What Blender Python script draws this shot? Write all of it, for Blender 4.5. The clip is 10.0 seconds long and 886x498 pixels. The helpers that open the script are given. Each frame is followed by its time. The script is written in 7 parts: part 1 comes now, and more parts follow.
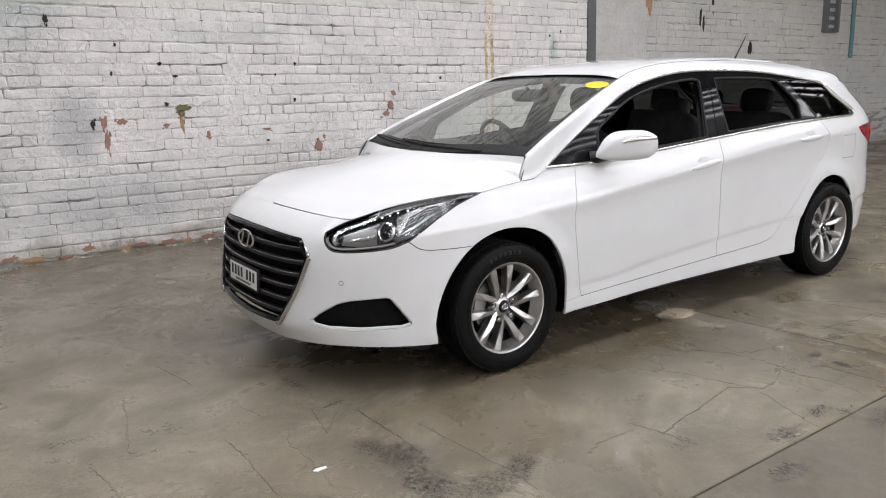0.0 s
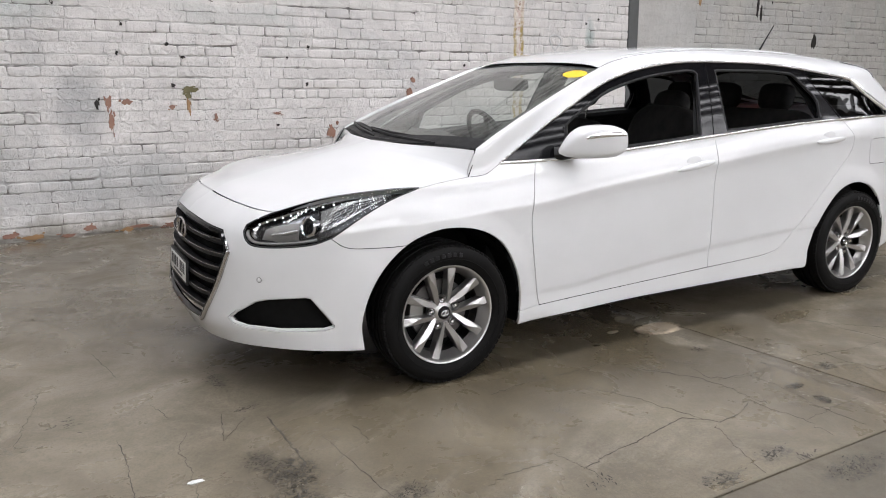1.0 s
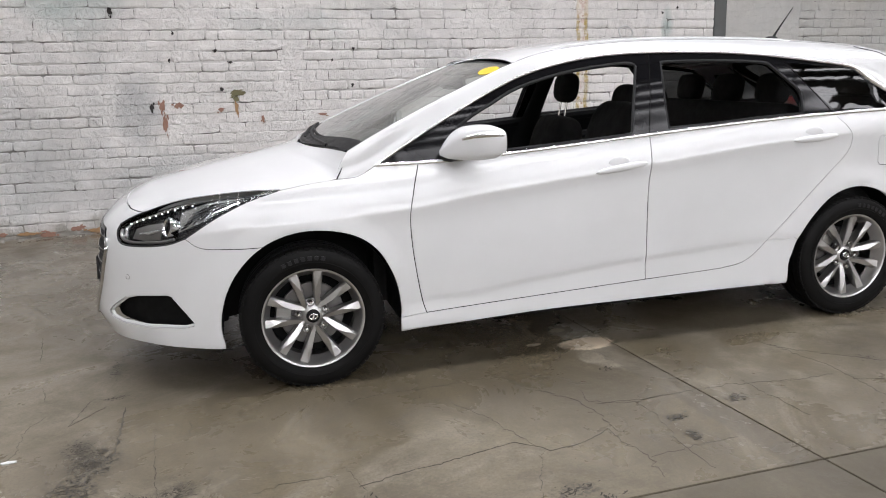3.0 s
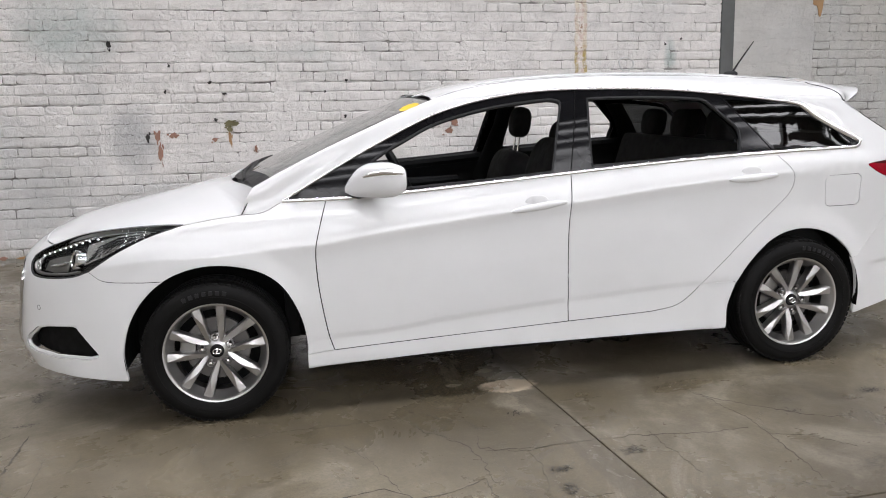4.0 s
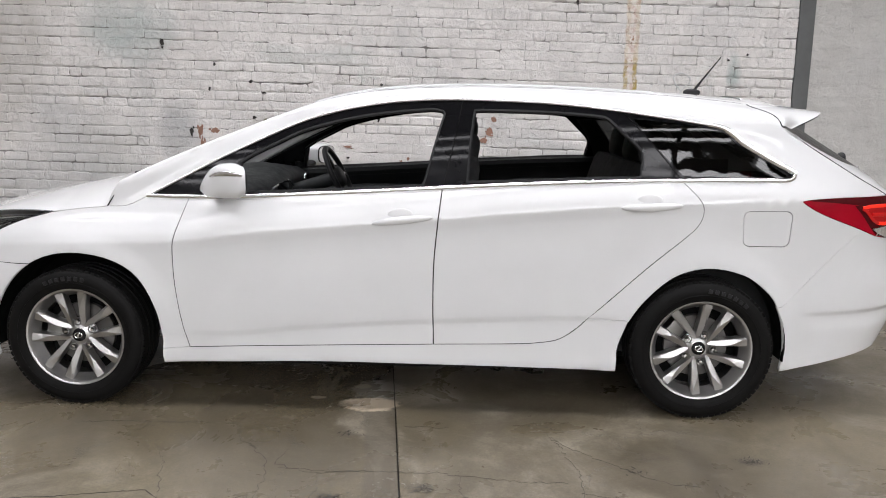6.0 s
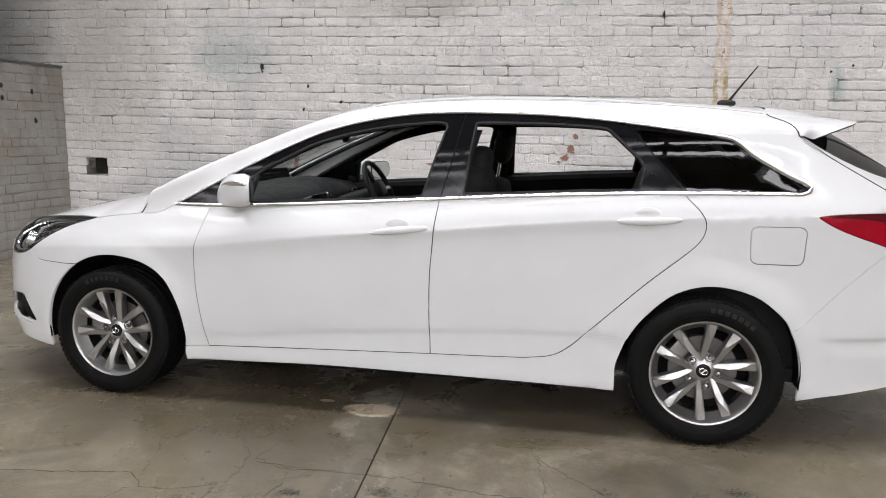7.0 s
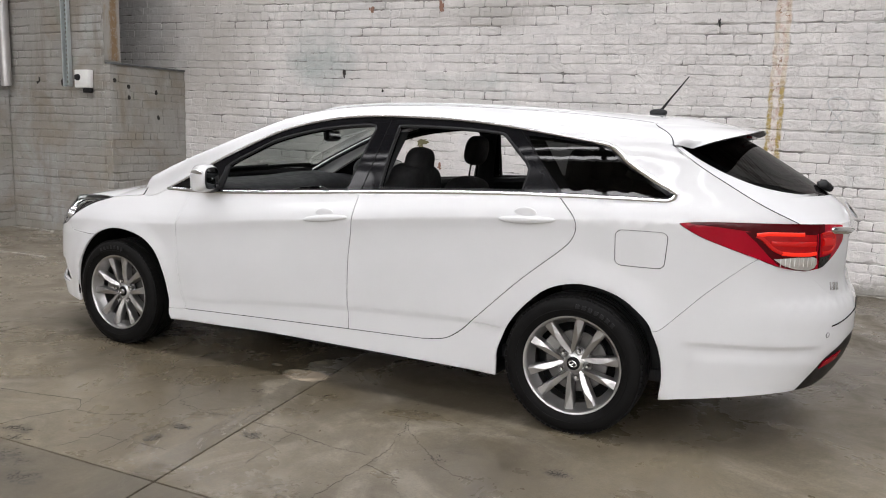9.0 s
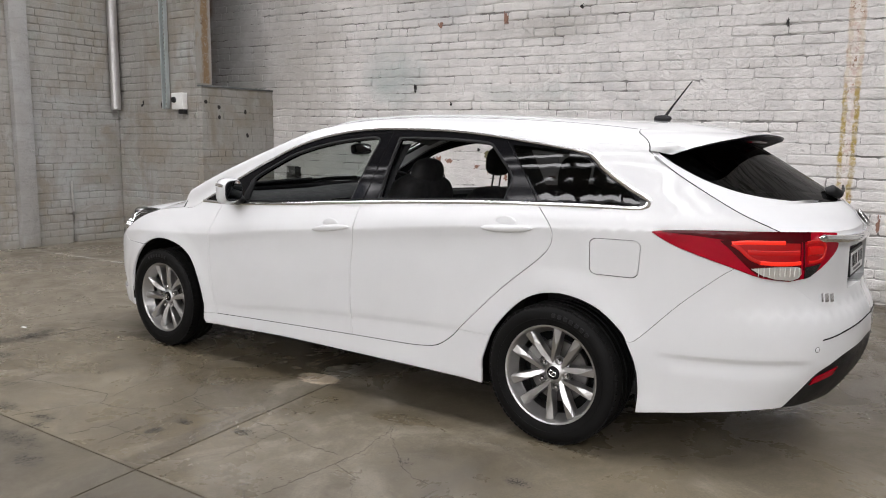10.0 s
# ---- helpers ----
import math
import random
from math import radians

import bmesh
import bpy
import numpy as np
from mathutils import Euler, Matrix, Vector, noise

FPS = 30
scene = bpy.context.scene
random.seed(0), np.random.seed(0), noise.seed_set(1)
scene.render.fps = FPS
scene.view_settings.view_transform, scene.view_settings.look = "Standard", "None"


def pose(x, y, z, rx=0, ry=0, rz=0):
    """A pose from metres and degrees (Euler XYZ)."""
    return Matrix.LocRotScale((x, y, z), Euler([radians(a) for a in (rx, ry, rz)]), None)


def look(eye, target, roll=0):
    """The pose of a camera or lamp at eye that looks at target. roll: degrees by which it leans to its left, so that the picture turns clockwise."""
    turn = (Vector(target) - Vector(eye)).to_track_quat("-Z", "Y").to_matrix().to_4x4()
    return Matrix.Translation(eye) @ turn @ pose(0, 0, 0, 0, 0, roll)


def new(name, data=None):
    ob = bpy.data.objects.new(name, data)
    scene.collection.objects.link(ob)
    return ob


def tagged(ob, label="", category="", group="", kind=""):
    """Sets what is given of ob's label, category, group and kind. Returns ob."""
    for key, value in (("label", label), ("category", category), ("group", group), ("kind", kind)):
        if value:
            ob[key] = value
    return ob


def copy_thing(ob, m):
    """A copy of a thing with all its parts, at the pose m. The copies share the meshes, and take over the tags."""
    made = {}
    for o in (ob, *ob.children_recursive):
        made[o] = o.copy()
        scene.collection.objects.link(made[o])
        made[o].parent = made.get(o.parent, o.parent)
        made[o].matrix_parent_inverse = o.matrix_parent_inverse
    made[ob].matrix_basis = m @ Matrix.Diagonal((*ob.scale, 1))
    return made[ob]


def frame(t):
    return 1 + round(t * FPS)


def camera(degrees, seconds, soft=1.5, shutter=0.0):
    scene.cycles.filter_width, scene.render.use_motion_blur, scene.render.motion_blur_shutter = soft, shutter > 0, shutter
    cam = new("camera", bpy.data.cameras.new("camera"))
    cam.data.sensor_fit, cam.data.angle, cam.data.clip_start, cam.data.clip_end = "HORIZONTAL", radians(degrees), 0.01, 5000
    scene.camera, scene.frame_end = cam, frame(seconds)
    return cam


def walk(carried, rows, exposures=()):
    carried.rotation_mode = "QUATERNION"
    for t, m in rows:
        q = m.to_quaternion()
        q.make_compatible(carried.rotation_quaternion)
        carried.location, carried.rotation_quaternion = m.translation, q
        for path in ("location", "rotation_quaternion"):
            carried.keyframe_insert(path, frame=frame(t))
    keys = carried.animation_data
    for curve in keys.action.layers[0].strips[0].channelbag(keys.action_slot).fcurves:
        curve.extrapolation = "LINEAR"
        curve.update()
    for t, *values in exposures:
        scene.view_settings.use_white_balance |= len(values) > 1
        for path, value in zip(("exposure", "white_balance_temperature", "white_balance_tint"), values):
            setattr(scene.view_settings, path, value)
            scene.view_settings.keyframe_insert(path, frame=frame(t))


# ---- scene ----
cam = camera(60.0, 10.0, 1.0)
PATH = [
    (0, (-2.27, -2.714, 1.391), (-1.147, -1.118, 0.954), -1.8),
    (0.5, (-1.924, -2.708, 1.371), (-0.881, -1.059, 0.931), -0.2),
    (1, (-1.602, -2.797, 1.359), (-0.642, -1.103, 0.9), -0.5),
    (1.5, (-1.279, -2.957, 1.38), (-0.411, -1.221, 0.896), -0.3),
    (2, (-0.922, -3.005, 1.353), (-0.12, -1.241, 0.86), -1.7),
    (2.2, (-0.789, -3.029, 1.362), (-0.028, -1.247, 0.863), -2.5),
    (3.3, (-0.131, -3.286, 1.334), (0.33, -1.389, 0.902), -1.7),
    (3.5, (0.0, -3.299, 1.35), (0.443, -1.393, 0.938), -1.7),
    (4, (0.35, -3.339, 1.359), (0.731, -1.414, 0.974), -2.0),
    (4.5, (0.664, -3.416, 1.357), (0.922, -1.469, 0.979), -1.1),
    (5, (1.006, -3.344, 1.331), (1.166, -1.39, 0.939), -1.4),
    (5.5, (1.341, -3.318, 1.348), (1.421, -1.356, 0.969), -0.6),
    (5.7, (1.482, -3.329, 1.347), (1.525, -1.363, 0.98), 0.1),
    (6.8, (2.194, -3.262, 1.302), (1.879, -1.316, 0.965), 0.4),
    (7, (2.337, -3.289, 1.301), (1.932, -1.355, 0.995), 0.3),
    (7.5, (2.666, -3.373, 1.319), (2.126, -1.471, 1.014), 1.2),
    (8, (2.964, -3.297, 1.299), (2.348, -1.416, 1.01), 0.0),
    (8.5, (3.315, -3.297, 1.31), (2.587, -1.454, 1.035), 1.0),
    (9, (3.619, -3.276, 1.311), (2.788, -1.482, 1.009), 1.7),
    (9.5, (3.889, -3.117, 1.301), (2.936, -1.385, 0.998), 1.4),
    (10, (4.216, -3.019, 1.315), (3.098, -1.383, 1.039), 0.5),
]
walk(cam, [(t, look(eye, target, roll)) for t, eye, target, roll in PATH], [(0, 0.11, 6280, 13), (4, 0.05, 6300, 13), (10, 0.05, 6380, 13)])

# ---- world and light ----
ROOM_X0, ROOM_X1, ROOM_Y0, WALL_Y, ROOM_H = -5.2, 18.0, -34.0, 4.242, 5.6
world = bpy.data.worlds.new("sky")
scene.world = world
world.use_nodes = True
wn = world.node_tree
sky = wn.nodes.new("ShaderNodeTexSky")
sky.sky_type, sky.sun_disc, sky.sun_elevation, sky.sun_rotation = "NISHITA", False, radians(48), radians(200)
wn.links.new(sky.outputs[0], wn.nodes["Background"].inputs[0])
wn.nodes["Background"].inputs[1].default_value = 0.08

# bands of roof glazing between dark bars, with the daylight that comes through it: from y, to y, watts
# the last band is no known glazing: added to brighten the back wall
ROOF_GLASS = [(-33.0, -3.7, 16500), (-0.30, 0.18, 560), (2.12, 2.58, 215)]
for y0, y1, watts in ROOF_GLASS:
    data = bpy.data.lights.new("daylight", "AREA")
    data.shape, data.size, data.size_y, data.energy, data.color = "RECTANGLE", 21.0 if y1 < -1 else 14.0, y1 - y0, watts, (1.0, 0.99, 0.985)
    lamp = new("daylight", data)
    lamp.matrix_world = pose(5.2 if y1 < -1 else 2.0, (y0 + y1) / 2, ROOM_H + 0.22)

# ---- materials ----
def material(name):
    m = bpy.data.materials.new(name)
    m.use_nodes = True
    return m, m.node_tree, m.node_tree.nodes["Principled BSDF"]


def node(tree, kind, **values):
    n = tree.nodes.new(kind)
    for key, value in values.items():
        if key in n.inputs:
            n.inputs[key].default_value = value
    return n


def noise_at(tree, vector, scale, detail=4.0, rough=0.6, distort=0.0):
    n = node(tree, "ShaderNodeTexNoise", Scale=scale, Detail=detail, Roughness=rough, Distortion=distort)
    tree.links.new(vector, n.inputs["Vector"])
    return n.outputs["Fac"]


def ramp(tree, value, stops):
    n = tree.nodes.new("ShaderNodeValToRGB")
    for i, (at, c) in enumerate(stops):
        e = n.color_ramp.elements[i] if i < 2 else n.color_ramp.elements.new(at)
        e.position = at
        e.color = (c, c, c, 1) if isinstance(c, (int, float)) else (*c, 1)
    tree.links.new(value, n.inputs[0])
    return n.outputs[0]


def mix(tree, fac, a, b, how="MIX"):
    n = tree.nodes.new("ShaderNodeMix")
    n.data_type, n.blend_type = "RGBA", how
    for socket, value in ((n.inputs[0], fac), (n.inputs[6], a), (n.inputs[7], b)):
        if hasattr(value, "links"):
            tree.links.new(value, socket)
        elif isinstance(value, (int, float)):
            socket.default_value = value if socket == n.inputs[0] else (value, value, value, 1)
        else:
            socket.default_value = (*value, 1)
    return n.outputs[2]


def maths(tree, how, a, b=None, clamp=False):
    n = tree.nodes.new("ShaderNodeMath")
    n.operation, n.use_clamp = how, clamp
    for socket, value in zip(n.inputs, (a, b)):
        if value is None:
            continue
        if hasattr(value, "links"):
            tree.links.new(value, socket)
        else:
            socket.default_value = value
    return n.outputs[0]


def bump(tree, shader, height, strength, distance):
    n = node(tree, "ShaderNodeBump", Strength=strength, Distance=distance)
    tree.links.new(height, n.inputs["Height"])
    tree.links.new(n.outputs[0], shader.inputs["Normal"])


def place(tree):
    return tree.nodes.new("ShaderNodeNewGeometry").outputs["Position"]


def plain(name, colour, rough, metal=0.0, coat=0.0, grain=0.0, scale=60.0):
    """A surface of one colour with slight variation and grain."""
    m, t, p = material(name)
    co = t.nodes.new("ShaderNodeTexCoord").outputs["Object"]
    f = noise_at(t, co, scale * 0.08, 5)
    c = mix(t, ramp(t, f, [(0.3, 0.0), (0.7, 1.0)]), [v * 0.88 for v in colour], [min(1, v * 1.08) for v in colour])
    t.links.new(c, p.inputs["Base Color"])
    r = ramp(t, noise_at(t, co, scale * 0.3, 4), [(0.3, max(0.02, rough * 0.85)), (0.7, min(1, rough * 1.15))])
    t.links.new(r, p.inputs["Roughness"])
    p.inputs["Metallic"].default_value = metal
    p.inputs["Coat Weight"].default_value = coat
    p.inputs["Coat Roughness"].default_value = 0.04
    if grain:
        bump(t, p, noise_at(t, co, scale * 8, 3), grain, 0.002)
    return m


def make_paint():
    m, t, p = material("white car paint")
    co = t.nodes.new("ShaderNodeTexCoord").outputs["Object"]
    f = noise_at(t, co, 3.0, 5)
    t.links.new(ramp(t, f, [(0.3, (0.575, 0.58, 0.585)), (0.7, (0.60, 0.605, 0.61))]), p.inputs["Base Color"])
    p.inputs["Roughness"].default_value = 0.5
    p.inputs["Specular IOR Level"].default_value = 0.1
    p.inputs["Coat Weight"].default_value = 1.0
    p.inputs["Coat IOR"].default_value = 1.5
    t.links.new(ramp(t, noise_at(t, co, 9.0, 6), [(0.35, 0.025), (0.75, 0.05)]), p.inputs["Coat Roughness"])
    # faint orange peel and dents of the sheet metal under the clear coat
    wave = node(t, "ShaderNodeBump", Strength=0.035, Distance=0.004)
    t.links.new(noise_at(t, co, 7.0, 2, 0.4), wave.inputs["Height"])
    t.links.new(wave.outputs[0], p.inputs["Coat Normal"])
    return m


def make_glass(name, tint, sheen=1.0):
    """Thin glass: clear by its tint, glossy by Fresnel."""
    m, t, p = material(name)
    t.nodes.remove(p)
    co = t.nodes.new("ShaderNodeTexCoord").outputs["Object"]
    clear = node(t, "ShaderNodeBsdfTransparent")
    t.links.new(ramp(t, noise_at(t, co, 5, 5), [(0.3, [v * 0.97 for v in tint]), (0.7, tint)]), clear.inputs[0])
    gloss = node(t, "ShaderNodeBsdfGlossy", Roughness=0.015)
    fr = node(t, "ShaderNodeLayerWeight", Blend=0.5)
    f = maths(t, "ADD", maths(t, "MULTIPLY", maths(t, "POWER", fr.outputs["Facing"], 5.0), 0.9 * sheen), 0.075 * sheen, True)
    mx = t.nodes.new("ShaderNodeMixShader")
    t.links.new(f, mx.inputs[0])
    t.links.new(clear.outputs[0], mx.inputs[1])
    t.links.new(gloss.outputs[0], mx.inputs[2])
    t.links.new(mx.outputs[0], t.nodes["Material Output"].inputs[0])
    return m


def make_filmed_glass(name, tint):
    """Windscreen glass streaked by wipers and rain; its pale film stands in for reflections."""
    m = make_glass(name, tint, 1.5)
    t = m.node_tree
    co = t.nodes.new("ShaderNodeTexCoord").outputs["Object"]
    run = t.nodes.new("ShaderNodeMapping")
    run.inputs["Scale"].default_value = (1.2, 14.0, 1.2)
    t.links.new(co, run.inputs[0])
    f = maths(t, "MULTIPLY", ramp(t, noise_at(t, run.outputs[0], 2.2, 6, 0.7, 0.3), [(0.38, 0.25), (0.66, 1.0)]), ramp(t, noise_at(t, co, 2.6, 4, 0.6), [(0.32, 0.03), (0.66, 0.115)]))
    # pale diffuse film, in place of the bright roof mirrored in the glass
    film = node(t, "ShaderNodeBsdfDiffuse", Color=(0.62, 0.66, 0.62, 1))
    mx = t.nodes.new("ShaderNodeMixShader")
    out = t.nodes["Material Output"].inputs[0]
    before = out.links[0].from_socket
    t.links.new(f, mx.inputs[0])
    t.links.new(before, mx.inputs[1])
    t.links.new(film.outputs[0], mx.inputs[2])
    t.links.new(mx.outputs[0], out)
    return m


def make_glow(name, colour, strength):
    m, t, p = material(name)
    p.inputs["Base Color"].default_value = (*[v * 0.3 for v in colour], 1)
    p.inputs["Emission Color"].default_value = (*colour, 1)
    p.inputs["Emission Strength"].default_value = strength
    p.inputs["Roughness"].default_value = 0.25
    return m


def make_brick(name, tone, pieces=True, rust=False, stains=False, joints=0.0, soiled=False):
    """Old brick under many coats of white paint: uneven tone, grey and greenish stains, dirt, thick brush relief."""
    m, t, p = material(name)
    at = place(t)
    big = noise_at(t, at, 0.55, 5, 0.6, 0.6)
    mid = noise_at(t, at, 3.2, 6, 0.65, 0.4)
    fine = noise_at(t, at, 38, 6, 0.7)
    c = mix(t, ramp(t, mid, [(0.34, 0.0), (0.66, 1.0)]), [v * 0.86 for v in tone], tone)
    if pieces:
        rnd = t.nodes.new("ShaderNodeObjectInfo").outputs["Random"]
        isl = t.nodes.new("ShaderNodeNewGeometry").outputs["Random Per Island"]
        one = maths(t, "FRACT", maths(t, "ADD", rnd, isl))
        c = mix(t, ramp(t, one, [(0.0, 0.0), (0.85, 0.06), (1.0, 0.26)]), c, [v * 0.74 for v in tone])
    # broad grey over-painting and damp
    grey = ramp(t, big, [(0.51, 0.0), (0.63, 0.42)])
    c = mix(t, grey, c, (0.40, 0.415, 0.425))
    green = ramp(t, noise_at(t, at, 0.8, 5, 0.65, 1.0), [(0.60, 0.0), (0.72, 0.35)])
    c = mix(t, green, c, (0.34, 0.41, 0.39))
    # dirt gathered in streaks
    sep = t.nodes.new("ShaderNodeSeparateXYZ")
    t.links.new(at, sep.inputs[0])
    stretch = t.nodes.new("ShaderNodeMapping")
    stretch.inputs["Scale"].default_value = (1.0, 1.0, 0.14)
    t.links.new(at, stretch.inputs[0])
    streak = ramp(t, noise_at(t, stretch.outputs[0], 9, 6, 0.7), [(0.60, 0.0), (0.80, 0.5)])
    c = mix(t, streak, c, (0.36, 0.345, 0.32))
    if stains:
        for cx, cz, rx, rz, tone2, much in ((-1.45, 2.10, .50, .42, (0.40, 0.46, 0.45), .75), (-1.02, 1.10, .26, .42, (0.38, 0.39, 0.40), .7), (-1.75, .75, .30, .60, (0.45, 0.45, 0.44), .5), (4.33, 1.72, .08, .20, (0.33, 0.41, 0.40), .8), (-.75, .42, .85, .36, (0.43, 0.445, 0.45), .7), (-.2, .10, .35, .07, (0.46, 0.38, 0.31), .6), (-4.4, 2.6, .9, 1.2, (0.42, 0.42, 0.40), .6), (.55, 2.50, .95, .20, (0.47, 0.45, 0.42), .7), (1.9, 2.62, .5, .12, (0.50, 0.48, 0.45), .5), (-3.1, 2.1, 1.1, 1.3, (0.42, 0.40, 0.365), .65), (-2.3, .50, .85, .45, (0.42, 0.43, 0.435), .7)):
            dx = maths(t, "DIVIDE", maths(t, "SUBTRACT", sep.outputs[0], cx), rx)
            dz = maths(t, "DIVIDE", maths(t, "SUBTRACT", sep.outputs[2], cz), rz)
            dd = maths(t, "ADD", maths(t, "MULTIPLY", dx, dx), maths(t, "MULTIPLY", dz, dz))
            dd = maths(t, "ADD", dd, maths(t, "MULTIPLY", maths(t, "SUBTRACT", noise_at(t, at, 2.4, 6, 0.66), 0.5), 1.8))
            c = mix(t, ramp(t, dd, [(0.0, much), (1.0, 0.0)]), c, tone2)
    if joints:
        long = t.nodes.new("ShaderNodeMapping")
        long.inputs["Scale"].default_value = (2.6, 2.6, 11.0)
        t.links.new(at, long.inputs[0])
        dark = ramp(t, noise_at(t, long.outputs[0], 1.0, 5, 0.6), [(0.48, 0.0), (0.58, joints)])
        c = mix(t, dark, c, (0.13, 0.122, 0.11))
    if soiled:
        # brown and green damp, and grime run down from above
        c = mix(t, ramp(t, noise_at(t, at, 1.6, 6, 0.66, 0.8), [(0.46, 0.0), (0.64, 0.75)]), c, (0.235, 0.200, 0.155))
        c = mix(t, ramp(t, noise_at(t, stretch.outputs[0], 3.2, 6, 0.7, 0.6), [(0.52, 0.0), (0.66, 0.6)]), c, (0.20, 0.175, 0.14))
        c = mix(t, ramp(t, noise_at(t, at, 2.7, 5, 0.7), [(0.56, 0.0), (0.68, 0.6)]), c, (0.25, 0.265, 0.225))
        c = mix(t, ramp(t, noise_at(t, at, 21, 5, 0.8, 0.4), [(0.66, 0.0), (0.70, 0.8)]), c, (0.48, 0.47, 0.45))
    smear = t.nodes.new("ShaderNodeMapping")
    smear.inputs["Scale"].default_value = (0.55, 0.55, 2.4)
    t.links.new(at, smear.inputs[0])
    c = mix(t, ramp(t, noise_at(t, smear.outputs[0], 5.5, 7, 0.72, 0.5), [(0.49, 0.0), (0.70, 0.55)]), c, [v * 0.68 for v in tone])
    c = mix(t, ramp(t, noise_at(t, smear.outputs[0], 16, 6, 0.75), [(0.58, 0.0), (0.72, 0.5)]), c, [v * 0.58 for v in tone])
    specks = ramp(t, noise_at(t, at, 24, 5, 0.8), [(0.69, 0.0), (0.73, 0.75)])
    c = mix(t, specks, c, (0.17, 0.155, 0.14))
    if rust:
        # a strip from which a pipe was taken: bare plaster, ochre and rust at its edges
        wob = maths(t, "MULTIPLY", maths(t, "SUBTRACT", noise_at(t, at, 7, 5, 0.7), 0.5), 0.07)
        d = maths(t, "ABSOLUTE", maths(t, "ADD", maths(t, "SUBTRACT", sep.outputs[0], 3.345), wob))
        inside = ramp(t, d, [(0.056, 1.0), (0.070, 0.0)])
        edge = ramp(t, d, [(0.020, 0.0), (0.030, 1.0)])
        worn = ramp(t, noise_at(t, at, 17, 6, 0.75), [(0.38, 0.0), (0.50, 1.0)])
        below = ramp(t, maths(t, "MULTIPLY", sep.outputs[2], 0.25), [(0.435, 1.0), (0.47, 0.25)])
        strip = mix(t, ramp(t, noise_at(t, at, 12, 6, 0.75), [(0.48, 0.0), (0.60, 0.8)]), (0.76, 0.71, 0.66), (0.58, 0.42, 0.37))
        strip = mix(t, maths(t, "MULTIPLY", maths(t, "MULTIPLY", edge, worn), below), strip, (0.42, 0.31, 0.085))
        strip = mix(t, ramp(t, noise_at(t, at, 23, 4), [(0.62, 0.0), (0.67, 0.85)]), strip, (0.30, 0.15, 0.07))
        c = mix(t, maths(t, "MULTIPLY", inside, ramp(t, noise_at(t, at, 5, 5, 0.7), [(0.34, 0.35), (0.50, 1.0)])), c, strip)
        d2 = maths(t, "ABSOLUTE", maths(t, "ADD", maths(t, "SUBTRACT", sep.outputs[0], -4.78), wob))
        run = maths(t, "MULTIPLY", ramp(t, d2, [(0.06, 1.0), (0.22, 0.0)]), ramp(t, noise_at(t, at, 4, 6, 0.7), [(0.40, 0.0), (0.62, 0.9)]))
        run = maths(t, "MULTIPLY", run, ramp(t, maths(t, "MULTIPLY", sep.outputs[2], 0.25), [(0.5, 0.0), (0.56, 1.0)]))
        c = mix(t, run, c, (0.27, 0.15, 0.07))
    # grime close above the ground
    low = maths(t, "ADD", sep.outputs[2], maths(t, "MULTIPLY", maths(t, "SUBTRACT", mid, 0.5), 0.5))
    c = mix(t, ramp(t, low, [(0.02, 0.8), (0.16, 0.0)]), c, (0.26, 0.245, 0.21))
    t.links.new(c, p.inputs["Base Color"])
    p.inputs["Roughness"].default_value = 0.5
    h = maths(t, "ADD", maths(t, "MULTIPLY", mid, 1.0), maths(t, "MULTIPLY", fine, 0.9))
    h = maths(t, "ADD", h, maths(t, "MULTIPLY", noise_at(t, at, 9.5, 5, 0.6, 0.5), 2.2))
    # edges of old flakes under later coats of paint
    flake = ramp(t, noise_at(t, at, 5.2, 6, 0.62, 0.8), [(0.545, 0.0), (0.565, 1.0)])
    chips = ramp(t, noise_at(t, at, 15, 5, 0.66, 0.5), [(0.60, 0.0), (0.63, 1.0)])
    h = maths(t, "SUBTRACT", h, maths(t, "ADD", maths(t, "MULTIPLY", flake, 0.28), maths(t, "MULTIPLY", chips, 0.15)))
    bump(t, p, h, 0.5 if soiled else 0.85, 0.0095)
    return m


